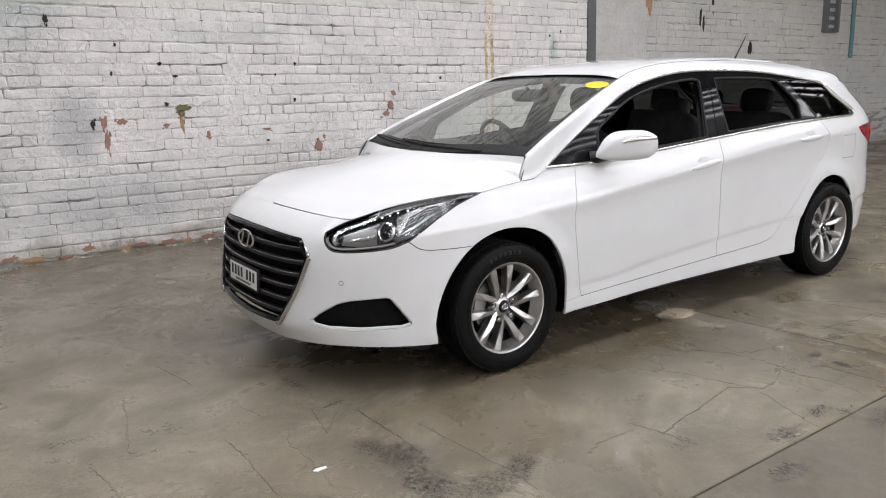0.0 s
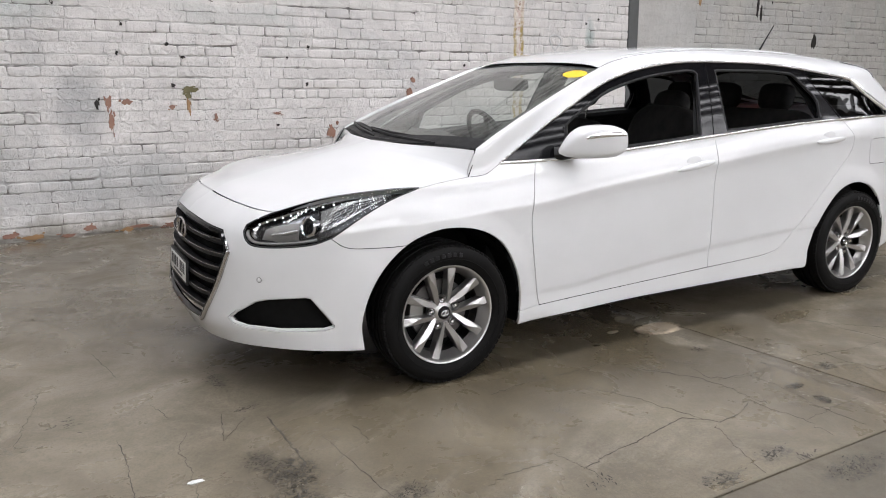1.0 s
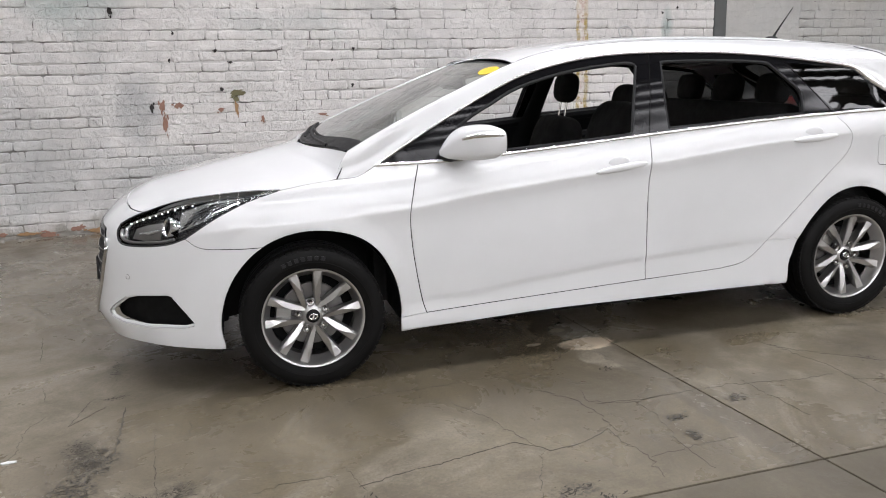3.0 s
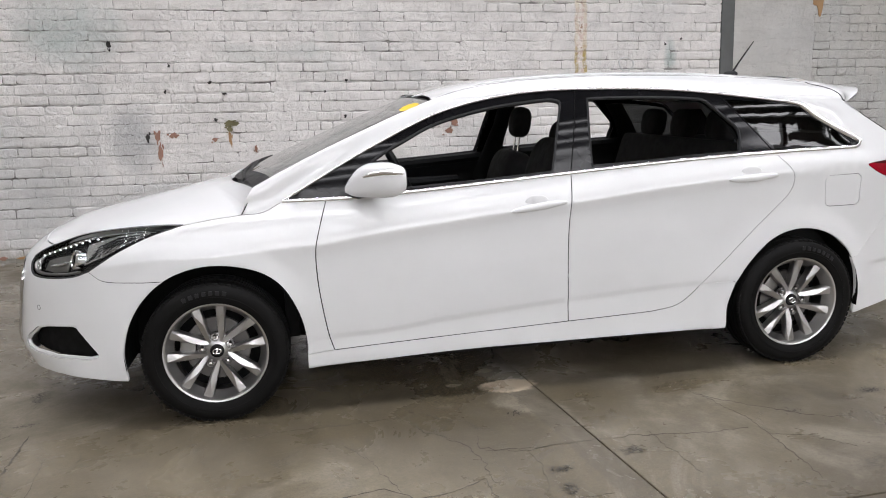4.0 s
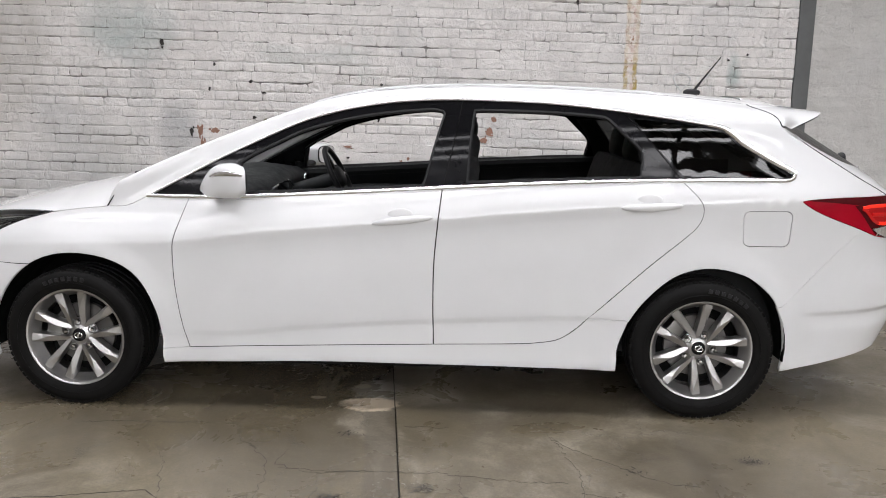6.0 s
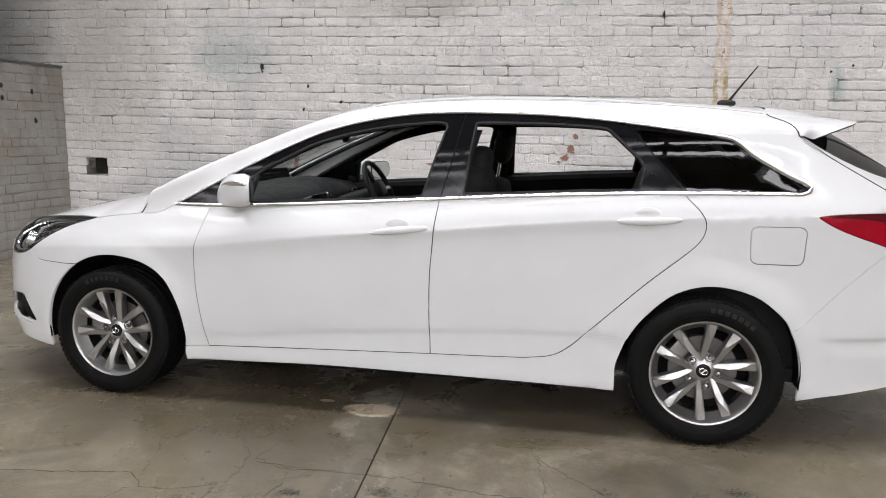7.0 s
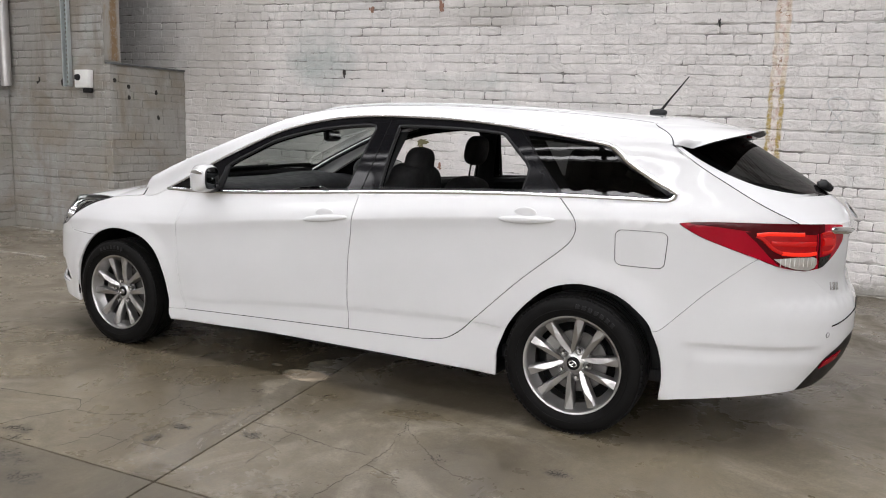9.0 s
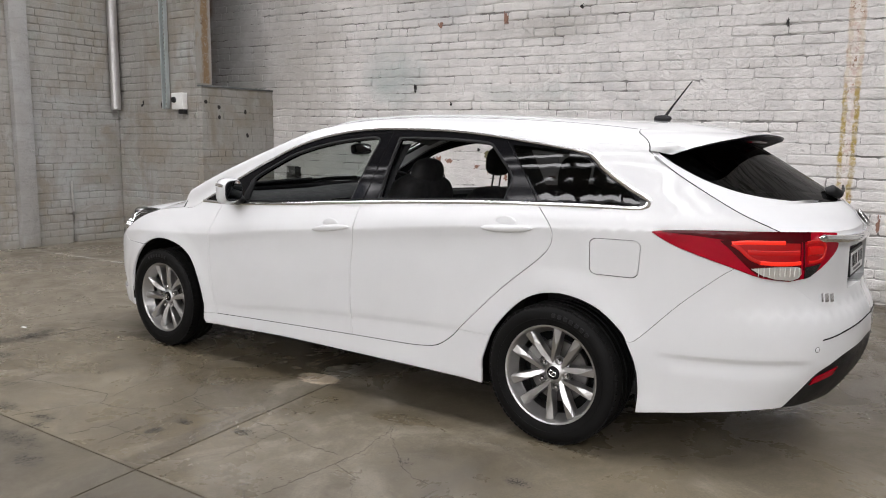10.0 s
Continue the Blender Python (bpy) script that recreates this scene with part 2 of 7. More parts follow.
def make_concrete():
    m, t, p = material("worn concrete floor")
    at = place(t)
    big = noise_at(t, at, 0.45, 6, 0.62, 0.8)
    mid = noise_at(t, at, 2.3, 7, 0.68, 0.6)
    fine = noise_at(t, at, 26, 7, 0.75)
    c = mix(t, ramp(t, big, [(0.42, 0.0), (0.58, 1.0)]), (0.088, 0.073, 0.047), (0.180, 0.155, 0.110))
    sep = t.nodes.new("ShaderNodeSeparateXYZ")
    t.links.new(at, sep.inputs[0])
    west = maths(t, "ADD", maths(t, "MULTIPLY", sep.outputs[0], -0.25), maths(t, "MULTIPLY", maths(t, "SUBTRACT", big, 0.5), 1.2))
    c = mix(t, ramp(t, west, [(0.02, 0.0), (0.45, 0.8)]), c, (0.255, 0.226, 0.180))
    c = mix(t, ramp(t, mid, [(0.40, 0.0), (0.72, 0.75)]), c, (0.080, 0.067, 0.046))
    c = mix(t, ramp(t, noise_at(t, at, 1.1, 8, 0.72, 1.4), [(0.54, 0.0), (0.64, 0.7)]), c, (0.245, 0.220, 0.178))
    c = mix(t, ramp(t, fine, [(0.30, 0.45), (0.52, 0.0)]), c, (0.075, 0.066, 0.053))
    c = mix(t, ramp(t, noise_at(t, at, 85, 5, 0.8), [(0.38, 0.5), (0.52, 0.0)]), c, (0.066, 0.056, 0.042))
    c = mix(t, ramp(t, noise_at(t, at, 55, 4, 0.75), [(0.56, 0.0), (0.70, 0.4)]), c, (0.25, 0.225, 0.18))
    # dark scuffs and flecks
    flecks = ramp(t, noise_at(t, at, 8.5, 8, 0.82, 1.2), [(0.655, 0.0), (0.70, 0.8)])
    c = mix(t, maths(t, "MULTIPLY", flecks, ramp(t, noise_at(t, at, 0.9, 3), [(0.45, 0.0), (0.6, 1.0)])), c, (0.045, 0.042, 0.038))
    # damp band beside the joint, and set patches of darker floor
    across = maths(t, "SUBTRACT", maths(t, "ADD", sep.outputs[0], maths(t, "MULTIPLY", sep.outputs[1], 0.095)), 1.425)
    across = maths(t, "ADD", across, maths(t, "MULTIPLY", maths(t, "SUBTRACT", mid, 0.5), 0.03))
    band = maths(t, "MULTIPLY", ramp(t, maths(t, "ADD", across, 0.5), [(0.362, 0.0), (0.376, 1.0)]), ramp(t, maths(t, "ADD", across, 0.5), [(0.50, 1.0), (0.51, 0.0)]))
    c = mix(t, maths(t, "MULTIPLY", band, 0.42), c, (0.060, 0.052, 0.041))
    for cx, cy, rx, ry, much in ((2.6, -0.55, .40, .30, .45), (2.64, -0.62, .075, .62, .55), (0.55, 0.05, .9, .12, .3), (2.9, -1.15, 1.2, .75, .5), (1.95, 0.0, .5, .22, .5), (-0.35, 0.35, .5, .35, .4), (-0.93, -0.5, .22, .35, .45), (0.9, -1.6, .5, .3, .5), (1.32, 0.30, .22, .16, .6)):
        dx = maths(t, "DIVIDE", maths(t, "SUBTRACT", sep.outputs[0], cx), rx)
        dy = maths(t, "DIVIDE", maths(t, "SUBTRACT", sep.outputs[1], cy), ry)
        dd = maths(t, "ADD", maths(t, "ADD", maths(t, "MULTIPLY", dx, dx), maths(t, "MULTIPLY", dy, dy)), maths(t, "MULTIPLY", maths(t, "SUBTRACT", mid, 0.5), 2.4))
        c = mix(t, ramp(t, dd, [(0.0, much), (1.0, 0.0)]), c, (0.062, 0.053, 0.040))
    # a dried cream paint spill with a pale, trodden edge
    for cx, cy, rx, ry, tone2, much in ((1.33, .20, .13, .14, (0.25, 0.235, 0.20), .55), (1.25, .245, .05, .035, (0.33, 0.285, 0.22), .6), (1.06, .092, .04, .018, (0.33, 0.285, 0.22), .6), (1.31, .015, .15, .090, (0.56, 0.475, 0.37), .95)):
        dx = maths(t, "DIVIDE", maths(t, "SUBTRACT", sep.outputs[0], cx), rx)
        dy = maths(t, "DIVIDE", maths(t, "SUBTRACT", sep.outputs[1], cy), ry)
        dd = maths(t, "ADD", maths(t, "ADD", maths(t, "MULTIPLY", dx, dx), maths(t, "MULTIPLY", dy, dy)), maths(t, "MULTIPLY", maths(t, "SUBTRACT", noise_at(t, at, 11, 7, 0.75), 0.5), 3.4 if much < .9 else 2.0))
        c = mix(t, ramp(t, dd, [(0.62, much), (1.0, 0.0)]), c, tone2)
    # dull trodden dirt in broad, ragged patches
    dirt = ramp(t, noise_at(t, at, 1.7, 8, 0.78, 2.0), [(0.55, 0.0), (0.63, 0.5)])
    c = mix(t, dirt, c, (0.092, 0.078, 0.055))
    # hair cracks: edges of warped cells, present only in places
    warp = t.nodes.new("ShaderNodeVectorMath")
    warp.operation = "MULTIPLY_ADD"
    nz = node(t, "ShaderNodeTexNoise", Scale=2.6, Detail=7.0, Roughness=0.7)
    t.links.new(at, nz.inputs["Vector"])
    t.links.new(nz.outputs["Color"], warp.inputs[0])
    warp.inputs[1].default_value = (0.55, 0.55, 0.0)
    t.links.new(at, warp.inputs[2])
    cells = t.nodes.new("ShaderNodeTexVoronoi")
    cells.feature, cells.inputs["Scale"].default_value = "DISTANCE_TO_EDGE", 1.15
    t.links.new(warp.outputs[0], cells.inputs["Vector"])
    crack = ramp(t, cells.outputs["Distance"], [(0.0, 1.0), (0.0065, 0.0)])
    crack = maths(t, "MULTIPLY", crack, ramp(t, noise_at(t, at, 1.3, 4, 0.6), [(0.50, 0.0), (0.62, 0.55)]))
    c = mix(t, crack, c, (0.035, 0.032, 0.028))
    # the slabs beyond the long joint are dirtier, with an uneven edge where they were swept
    south = maths(t, "ADD", sep.outputs[1], maths(t, "MULTIPLY", maths(t, "SUBTRACT", mid, 0.5), 0.05))
    grime = maths(t, "MULTIPLY", ramp(t, maths(t, "ADD", maths(t, "MULTIPLY", south, -1.0), -0.80), [(0.47, 0.0), (0.50, 0.85)]), ramp(t, noise_at(t, at, 1.4, 6, 0.65, 0.8), [(0.36, 0.5), (0.62, 1.0)]))
    c = mix(t, grime, c, (0.066, 0.056, 0.038))
    # flaking, oil-stained patches
    gritty = ramp(t, noise_at(t, at, 34, 6, 0.8, 1.5), [(0.47, 0.0), (0.54, 1.0)])
    for cx, cy, rx, ry, much in ((-.88, -.45, .11, .13, .9), (-.92, -.66, .10, .16, .9), (-.73, -.80, .17, .09, .8), (-.95, -.30, .07, .09, .8), (1.239, -.992, .04, .05, .9), (1.26, -.845, .06, .03, .9), (.67, -1.19, .10, .05, .8), (1.10, -1.49, .10, .07, .9),
                                 (.37, -1.22, .11, .06, .7), (.84, -1.40, .19, .07, .8), (-.57, -.75, .08, .06, .8), (2.85, -.50, .08, .04, .8), (.12, -1.40, .12, .05, .8), (1.58, -.77, .07, .04, .7), (-.9, .52, .05, .12, .6), (1.75, -1.55, .20, .09, .8), (2.45, -1.10, .16, .08, .6)):
        dx = maths(t, "DIVIDE", maths(t, "SUBTRACT", sep.outputs[0], cx), rx)
        dy = maths(t, "DIVIDE", maths(t, "SUBTRACT", sep.outputs[1], cy), ry)
        dd = maths(t, "ADD", maths(t, "ADD", maths(t, "MULTIPLY", dx, dx), maths(t, "MULTIPLY", dy, dy)), maths(t, "MULTIPLY", maths(t, "SUBTRACT", fine, 0.5), 2.2))
        c = mix(t, maths(t, "MULTIPLY", ramp(t, dd, [(0.35, much), (1.0, 0.0)]), gritty), c, (0.030, 0.027, 0.021))
    c = mix(t, 1.0, c, (0.885, 0.87, 0.835), "MULTIPLY")
    t.links.new(c, p.inputs["Base Color"])
    worn = maths(t, "ADD", maths(t, "MULTIPLY", mid, 0.55), maths(t, "MULTIPLY", noise_at(t, at, 0.8, 6, 0.6, 1.0), 0.45))
    t.links.new(maths(t, "ADD", ramp(t, worn, [(0.40, 0.17), (0.50, 0.30), (0.60, 0.52)]), maths(t, "MULTIPLY", grime, 0.25)), p.inputs["Roughness"])
    p.inputs["Specular IOR Level"].default_value = 0.5
    h = maths(t, "SUBTRACT", maths(t, "ADD", maths(t, "MULTIPLY", mid, 0.6), maths(t, "MULTIPLY", fine, 0.25)), maths(t, "MULTIPLY", crack, 0.6))
    bump(t, p, h, 0.26, 0.012)
    return m


def make_tyre():
    m, t, p = material("tyre rubber")
    co = t.nodes.new("ShaderNodeTexCoord").outputs["Object"]
    f = noise_at(t, co, 14, 6, 0.7)
    t.links.new(ramp(t, f, [(0.3, (0.003, 0.003, 0.003)), (0.75, (0.0075, 0.0072, 0.007))]), p.inputs["Base Color"])
    t.links.new(ramp(t, f, [(0.3, 0.5), (0.7, 0.7)]), p.inputs["Roughness"])
    p.inputs["Specular IOR Level"].default_value = 0.09
    bump(t, p, noise_at(t, co, 150, 3), 0.2, 0.002)
    return m


PAINT = make_paint()
BLACK_GLOSS = plain("gloss black trim", (0.006, 0.006, 0.007), 0.05)
BLACK_GLOSS.node_tree.nodes["Principled BSDF"].inputs["Specular IOR Level"].default_value = 0.22
BLACK = plain("black plastic", (0.012, 0.012, 0.013), 0.5, grain=0.15)
BLACK.node_tree.nodes["Principled BSDF"].inputs["Specular IOR Level"].default_value = 0.25
CLOTH = plain("dark seat cloth", (0.012, 0.012, 0.013), 0.85, grain=0.4)
DASH = plain("dark dashboard plastic", (0.011, 0.012, 0.013), 0.55, grain=0.3)
DASH.node_tree.nodes["Principled BSDF"].inputs["Specular IOR Level"].default_value = 0.25
LINER = plain("grey headliner cloth", (0.16, 0.155, 0.15), 0.9, grain=0.3)
WELL = plain("wheel well liner", (0.005, 0.005, 0.005), 0.8)
WELL.node_tree.nodes["Principled BSDF"].inputs["Specular IOR Level"].default_value = 0.12
CHROME = plain("chrome", (0.85, 0.85, 0.86), 0.07, metal=1.0)
MIRROR = plain("mirror glass", (0.74, 0.75, 0.76), 0.02, metal=1.0)
SATIN = plain("satin silver metal", (0.58, 0.58, 0.59), 0.22, metal=1.0)
ALLOY = plain("silver alloy", (0.45, 0.445, 0.44), 0.34, metal=0.95)
DISC = plain("dull brake disc iron", (0.13, 0.125, 0.12), 0.5, metal=0.8)
# darker copy of the alloy, with the shade deep in the wheel coloured in
ALLOY_DARK = plain("brake-dusted inner alloy", (0.30, 0.29, 0.28), 0.42, metal=1.0)
STEEL = plain("brake steel", (0.24, 0.235, 0.225), 0.45, metal=1.0)
TYRE = make_tyre()
WINDSCREEN = make_filmed_glass("dusty windscreen glass", (0.76, 0.82, 0.78))
PRIVACY = make_glass("dark privacy glass", (0.05, 0.052, 0.052), 0.55)
LAMP_GLASS = make_glass("clear lamp cover", (0.93, 0.94, 0.95), 0.45)
RED_GLASS = plain("red lamp plastic", (0.30, 0.002, 0.012), 0.12, coat=0.06)
RED_GLASS.node_tree.nodes["Principled BSDF"].inputs["Specular IOR Level"].default_value = 0.14
RED_DARK = plain("dark red lamp plastic", (0.060, 0.001, 0.003), 0.15)
RED_DARK.node_tree.nodes["Principled BSDF"].inputs["Specular IOR Level"].default_value = 0.2
RED_GLOW = make_glow("lit tail lamp", (1.0, 0.030, 0.012), 0.70)
RED_DIM = make_glow("dim lit tail lamp", (0.85, 0.012, 0.010), 0.24)
RED_LIT = make_glow("softly lit tail lamp", (0.80, 0.006, 0.010), 0.11)
WHITE_GLOW = make_glow("lit running lamp", (1.0, 1.0, 1.0), 2.6)
SMOKED = plain("smoked chrome lamp housing", (0.085, 0.085, 0.09), 0.22, metal=0.9, grain=0.05, scale=25)
REFLECTOR = plain("clear reflector optics", (0.50, 0.50, 0.49), 0.25, metal=0.8, grain=0.08, scale=25)
PLATE_WHITE = plain("number plate white", (0.60, 0.61, 0.60), 0.4)
YELLOW = plain("yellow sticker", (0.74, 0.50, 0.02), 0.5)
BRICK = make_brick("white painted brick", (0.80, 0.775, 0.758), rust=True, stains=True)
MORTAR = make_brick("painted mortar", (0.72, 0.70, 0.685), pieces=False, rust=True, stains=True, joints=0.85)
BRICK_GREY = make_brick("grey painted brick", (0.335, 0.324, 0.302), soiled=True)
MORTAR_GREY = make_brick("grey painted mortar", (0.285, 0.275, 0.255), pieces=False, joints=0.5, soiled=True)
RENDER = make_brick("grey cement render", (0.56, 0.55, 0.53), pieces=False)
CONCRETE = make_concrete()
JOINT = plain("dirt-filled joint", (0.014, 0.012, 0.011), 0.9)
RED_BRICK = plain("bare red brick", (0.30, 0.17, 0.125), 0.85, grain=0.4)
MOSS = plain("olive bare patch", (0.16, 0.145, 0.075), 0.9, grain=0.4)
OCHRE = plain("ochre bare brick", (0.36, 0.22, 0.11), 0.88, grain=0.4)
BRICK_PALE = make_brick("pale grey painted brick", (0.56, 0.545, 0.515))
MORTAR_PALE = make_brick("pale grey painted mortar", (0.50, 0.485, 0.46), pieces=False, joints=0.85)
CLEAR_LENS = plain("clear ribbed lamp plastic", (0.50, 0.48, 0.45), 0.18, metal=0.35, coat=0.6, grain=0.6, scale=30)
TEAL = plain("teal painted pipe", (0.10, 0.22, 0.22), 0.5)
LINE_WHITE = plain("worn floor line paint", (0.42, 0.40, 0.365), 0.7, grain=0.3)
def make_rust():
    m, t, p = material("rust run over brickwork")
    at = place(t)
    long = t.nodes.new("ShaderNodeMapping")
    long.inputs["Scale"].default_value = (1.0, 1.0, 0.3)
    t.links.new(at, long.inputs[0])
    f = noise_at(t, long.outputs[0], 14, 7, 0.75, 0.6)
    sep = t.nodes.new("ShaderNodeSeparateXYZ")
    t.links.new(at, sep.inputs[0])
    off = maths(t, "ABSOLUTE", maths(t, "ADD", maths(t, "SUBTRACT", sep.outputs[1], 3.235), maths(t, "MULTIPLY", maths(t, "SUBTRACT", f, 0.5), 0.16)))
    c = mix(t, ramp(t, off, [(0.030, 0.9), (0.065, 0.0)]), (0.30, 0.285, 0.26), (0.20, 0.12, 0.052))
    c = mix(t, ramp(t, f, [(0.52, 0.0), (0.66, 0.7)]), c, (0.25, 0.175, 0.10))
    c = mix(t, ramp(t, noise_at(t, at, 30, 6, 0.75), [(0.52, 0.0), (0.66, 0.8)]), c, (0.33, 0.31, 0.285))
    c = mix(t, ramp(t, noise_at(t, at, 9, 6, 0.75), [(0.60, 0.0), (0.66, 0.7)]), c, (0.10, 0.055, 0.026))
    t.links.new(c, p.inputs["Base Color"])
    p.inputs["Roughness"].default_value = 0.85
    bump(t, p, f, 0.5, 0.006)
    return m


RUST = make_rust()
HOLE = plain("dark hole", (0.022, 0.02, 0.018), 0.9)
GALV = plain("galvanised steel", (0.46, 0.50, 0.50), 0.45, metal=0.6)
PIPE_WHITE = plain("painted steel pipe", (0.66, 0.66, 0.65), 0.4)
PIPE_STEEL = plain("dull galvanised pipe", (0.50, 0.49, 0.48), 0.38, metal=0.75)
RENDER_GREY = make_brick("dull grey render", (0.33, 0.32, 0.305), pieces=False)
ROOF = plain("dark roof sheet", (0.22, 0.22, 0.215), 0.7)
HALL = plain("pale hall wall", (0.50, 0.485, 0.46), 0.8)
SCUFF = plain("dark scuffed concrete", (0.030, 0.026, 0.020), 0.8, grain=0.3)
DARK_STEEL = plain("dark grey steel", (0.11, 0.115, 0.115), 0.6)
SCRAWL = plain("faint grey scrawl", (0.58, 0.58, 0.58), 0.7, grain=0.3)
CREAM_BOX = plain("white plastic box", (0.74, 0.74, 0.72), 0.4)

# ---- building tools ----
def mesh_object(name, verts, faces, mat, parent=None, normals=None, smooth=True):
    """One mesh object from points and faces; normals, where given, are those of each point."""
    me = bpy.data.meshes.new(name)
    me.from_pydata([tuple(map(float, v)) for v in verts], [], faces)
    me.materials.append(mat)
    me.polygons.foreach_set("use_smooth", [smooth] * len(me.polygons))
    if normals is not None:
        me.normals_split_custom_set_from_vertices([tuple(map(float, v)) for v in normals])
    me.update()
    ob = new(name, me)
    ob.parent = parent
    return ob


def part(name, bm, mat, parent=None, label="", smooth=True, matrix=None):
    """Links a bmesh as one mesh object under a thing or a part."""
    if matrix is not None:
        bm.transform(matrix)
    me = bpy.data.meshes.new(name)
    bm.to_mesh(me)
    bm.free()
    me.materials.append(mat)
    me.polygons.foreach_set("use_smooth", [smooth] * len(me.polygons))
    if smooth:
        me.set_sharp_from_angle(angle=radians(40))
    ob = new(name, me)
    ob.parent = parent
    if label:
        tagged(ob, label)
    return ob


def thing(name, label, category, group="", kind="", at=None):
    ob = new(name)
    if at is not None:
        ob.matrix_world = at
    return tagged(ob, label, category, group, kind)


def box_bm(x0, x1, y0, y1, z0, z1, bevel=0.0, segments=2):
    bm = bmesh.new()
    bmesh.ops.create_cube(bm, size=1.0)
    bm.transform(Matrix.Translation(((x0 + x1) / 2, (y0 + y1) / 2, (z0 + z1) / 2)) @ Matrix.Diagonal((x1 - x0, y1 - y0, z1 - z0, 1)))
    if bevel:
        bmesh.ops.bevel(bm, geom=bm.edges[:], offset=bevel, segments=segments, affect="EDGES", profile=0.6)
    return bm


def lathe_bm(profile, n=48, axis="y"):
    """Turns (radius, height) points about an axis; closed when the first point comes again at the end."""
    bm = bmesh.new()
    rings = []
    for k in range(n):
        a = 2 * math.pi * k / n
        ring = []
        for r, h in profile:
            c, s = r * math.cos(a), r * math.sin(a)
            ring.append(bm.verts.new((c, h, s) if axis == "y" else (c, s, h)))
        rings.append(ring)
    for k in range(n):
        a, b = rings[k], rings[(k + 1) % n]
        for i in range(len(profile) - 1):
            bm.faces.new((a[i], a[i + 1], b[i + 1], b[i]))
    bmesh.ops.remove_doubles(bm, verts=bm.verts[:], dist=1e-5)
    bmesh.ops.recalc_face_normals(bm, faces=bm.faces[:])
    return bm


def tube_bm(points, radius, n=8, flat=1.0, caps=True):
    """A tube along points; flat squeezes it across."""
    bm = bmesh.new()
    P = [Vector(p) for p in points]
    rings = []
    up = Vector((0, 0, 1))
    for i, p in enumerate(P):
        d = (P[min(i + 1, len(P) - 1)] - P[max(i - 1, 0)]).normalized()
        side = d.cross(up)
        side = side.normalized() if side.length > 1e-4 else Vector((1, 0, 0))
        top = side.cross(d)
        r = radius[i] if isinstance(radius, (list, tuple)) else radius
        rings.append([bm.verts.new(p + (side * math.cos(a) * flat + top * math.sin(a)) * r) for a in [2 * math.pi * k / n for k in range(n)]])
    for a, b in zip(rings, rings[1:]):
        for k in range(n):
            bm.faces.new((a[k], a[(k + 1) % n], b[(k + 1) % n], b[k]))
    if caps:
        bm.faces.new(rings[0][::-1])
        bm.faces.new(rings[-1])
    bmesh.ops.recalc_face_normals(bm, faces=bm.faces[:])
    return bm


def blob_bm(sx, sy, sz, e1=0.6, e2=0.6, nu=28, nv=18):
    """A rounded box (superellipsoid) with the half sizes sx, sy, sz."""
    def pw(c, e):
        return math.copysign(abs(c) ** e, c)
    bm = bmesh.new()
    rows = []
    for j in range(1, nv):
        v = -math.pi / 2 + math.pi * j / nv
        rows.append([bm.verts.new((sx * pw(math.cos(v), e1) * pw(math.cos(u), e2), sy * pw(math.cos(v), e1) * pw(math.sin(u), e2), sz * pw(math.sin(v), e1)))
                     for u in [2 * math.pi * i / nu for i in range(nu)]])
    lo, hi = bm.verts.new((0, 0, -sz)), bm.verts.new((0, 0, sz))
    for a, b in zip(rows, rows[1:]):
        for i in range(nu):
            bm.faces.new((a[i], a[(i + 1) % nu], b[(i + 1) % nu], b[i]))
    for i in range(nu):
        bm.faces.new((rows[0][(i + 1) % nu], rows[0][i], lo))
        bm.faces.new((rows[-1][i], rows[-1][(i + 1) % nu], hi))
    return bm


def slab_bm(loop, depth, bevel=0.0):
    """A flat closed outline (3D points) thickened by the vector depth."""
    bm = bmesh.new()
    face = bm.faces.new([bm.verts.new(tuple(map(float, p))) for p in loop])
    out = bmesh.ops.extrude_face_region(bm, geom=[face])
    bmesh.ops.translate(bm, verts=[v for v in out["geom"] if isinstance(v, bmesh.types.BMVert)], vec=depth)
    bmesh.ops.recalc_face_normals(bm, faces=bm.faces[:])
    if bevel:
        bmesh.ops.bevel(bm, geom=bm.edges[:], offset=bevel, segments=2, affect="EDGES")
    return bm


def slab_tube(points, half, thick, sign):
    """A flat padded bar along points, half wide along x, thin across the car."""
    bm = bmesh.new()
    rings = []
    for p, w in zip(points, half):
        rings.append([bm.verts.new((p[0] + w * math.cos(a), p[1] + thick * math.sin(a), p[2])) for a in [2 * math.pi * k / 12 for k in range(12)]])
    for a, b in zip(rings, rings[1:]):
        for k in range(12):
            bm.faces.new((a[k], a[(k + 1) % 12], b[(k + 1) % 12], b[k]))
    bm.faces.new(rings[0][::-1])
    bm.faces.new(rings[-1])
    bmesh.ops.recalc_face_normals(bm, faces=bm.faces[:])
    return bm

from mathutils import geometry

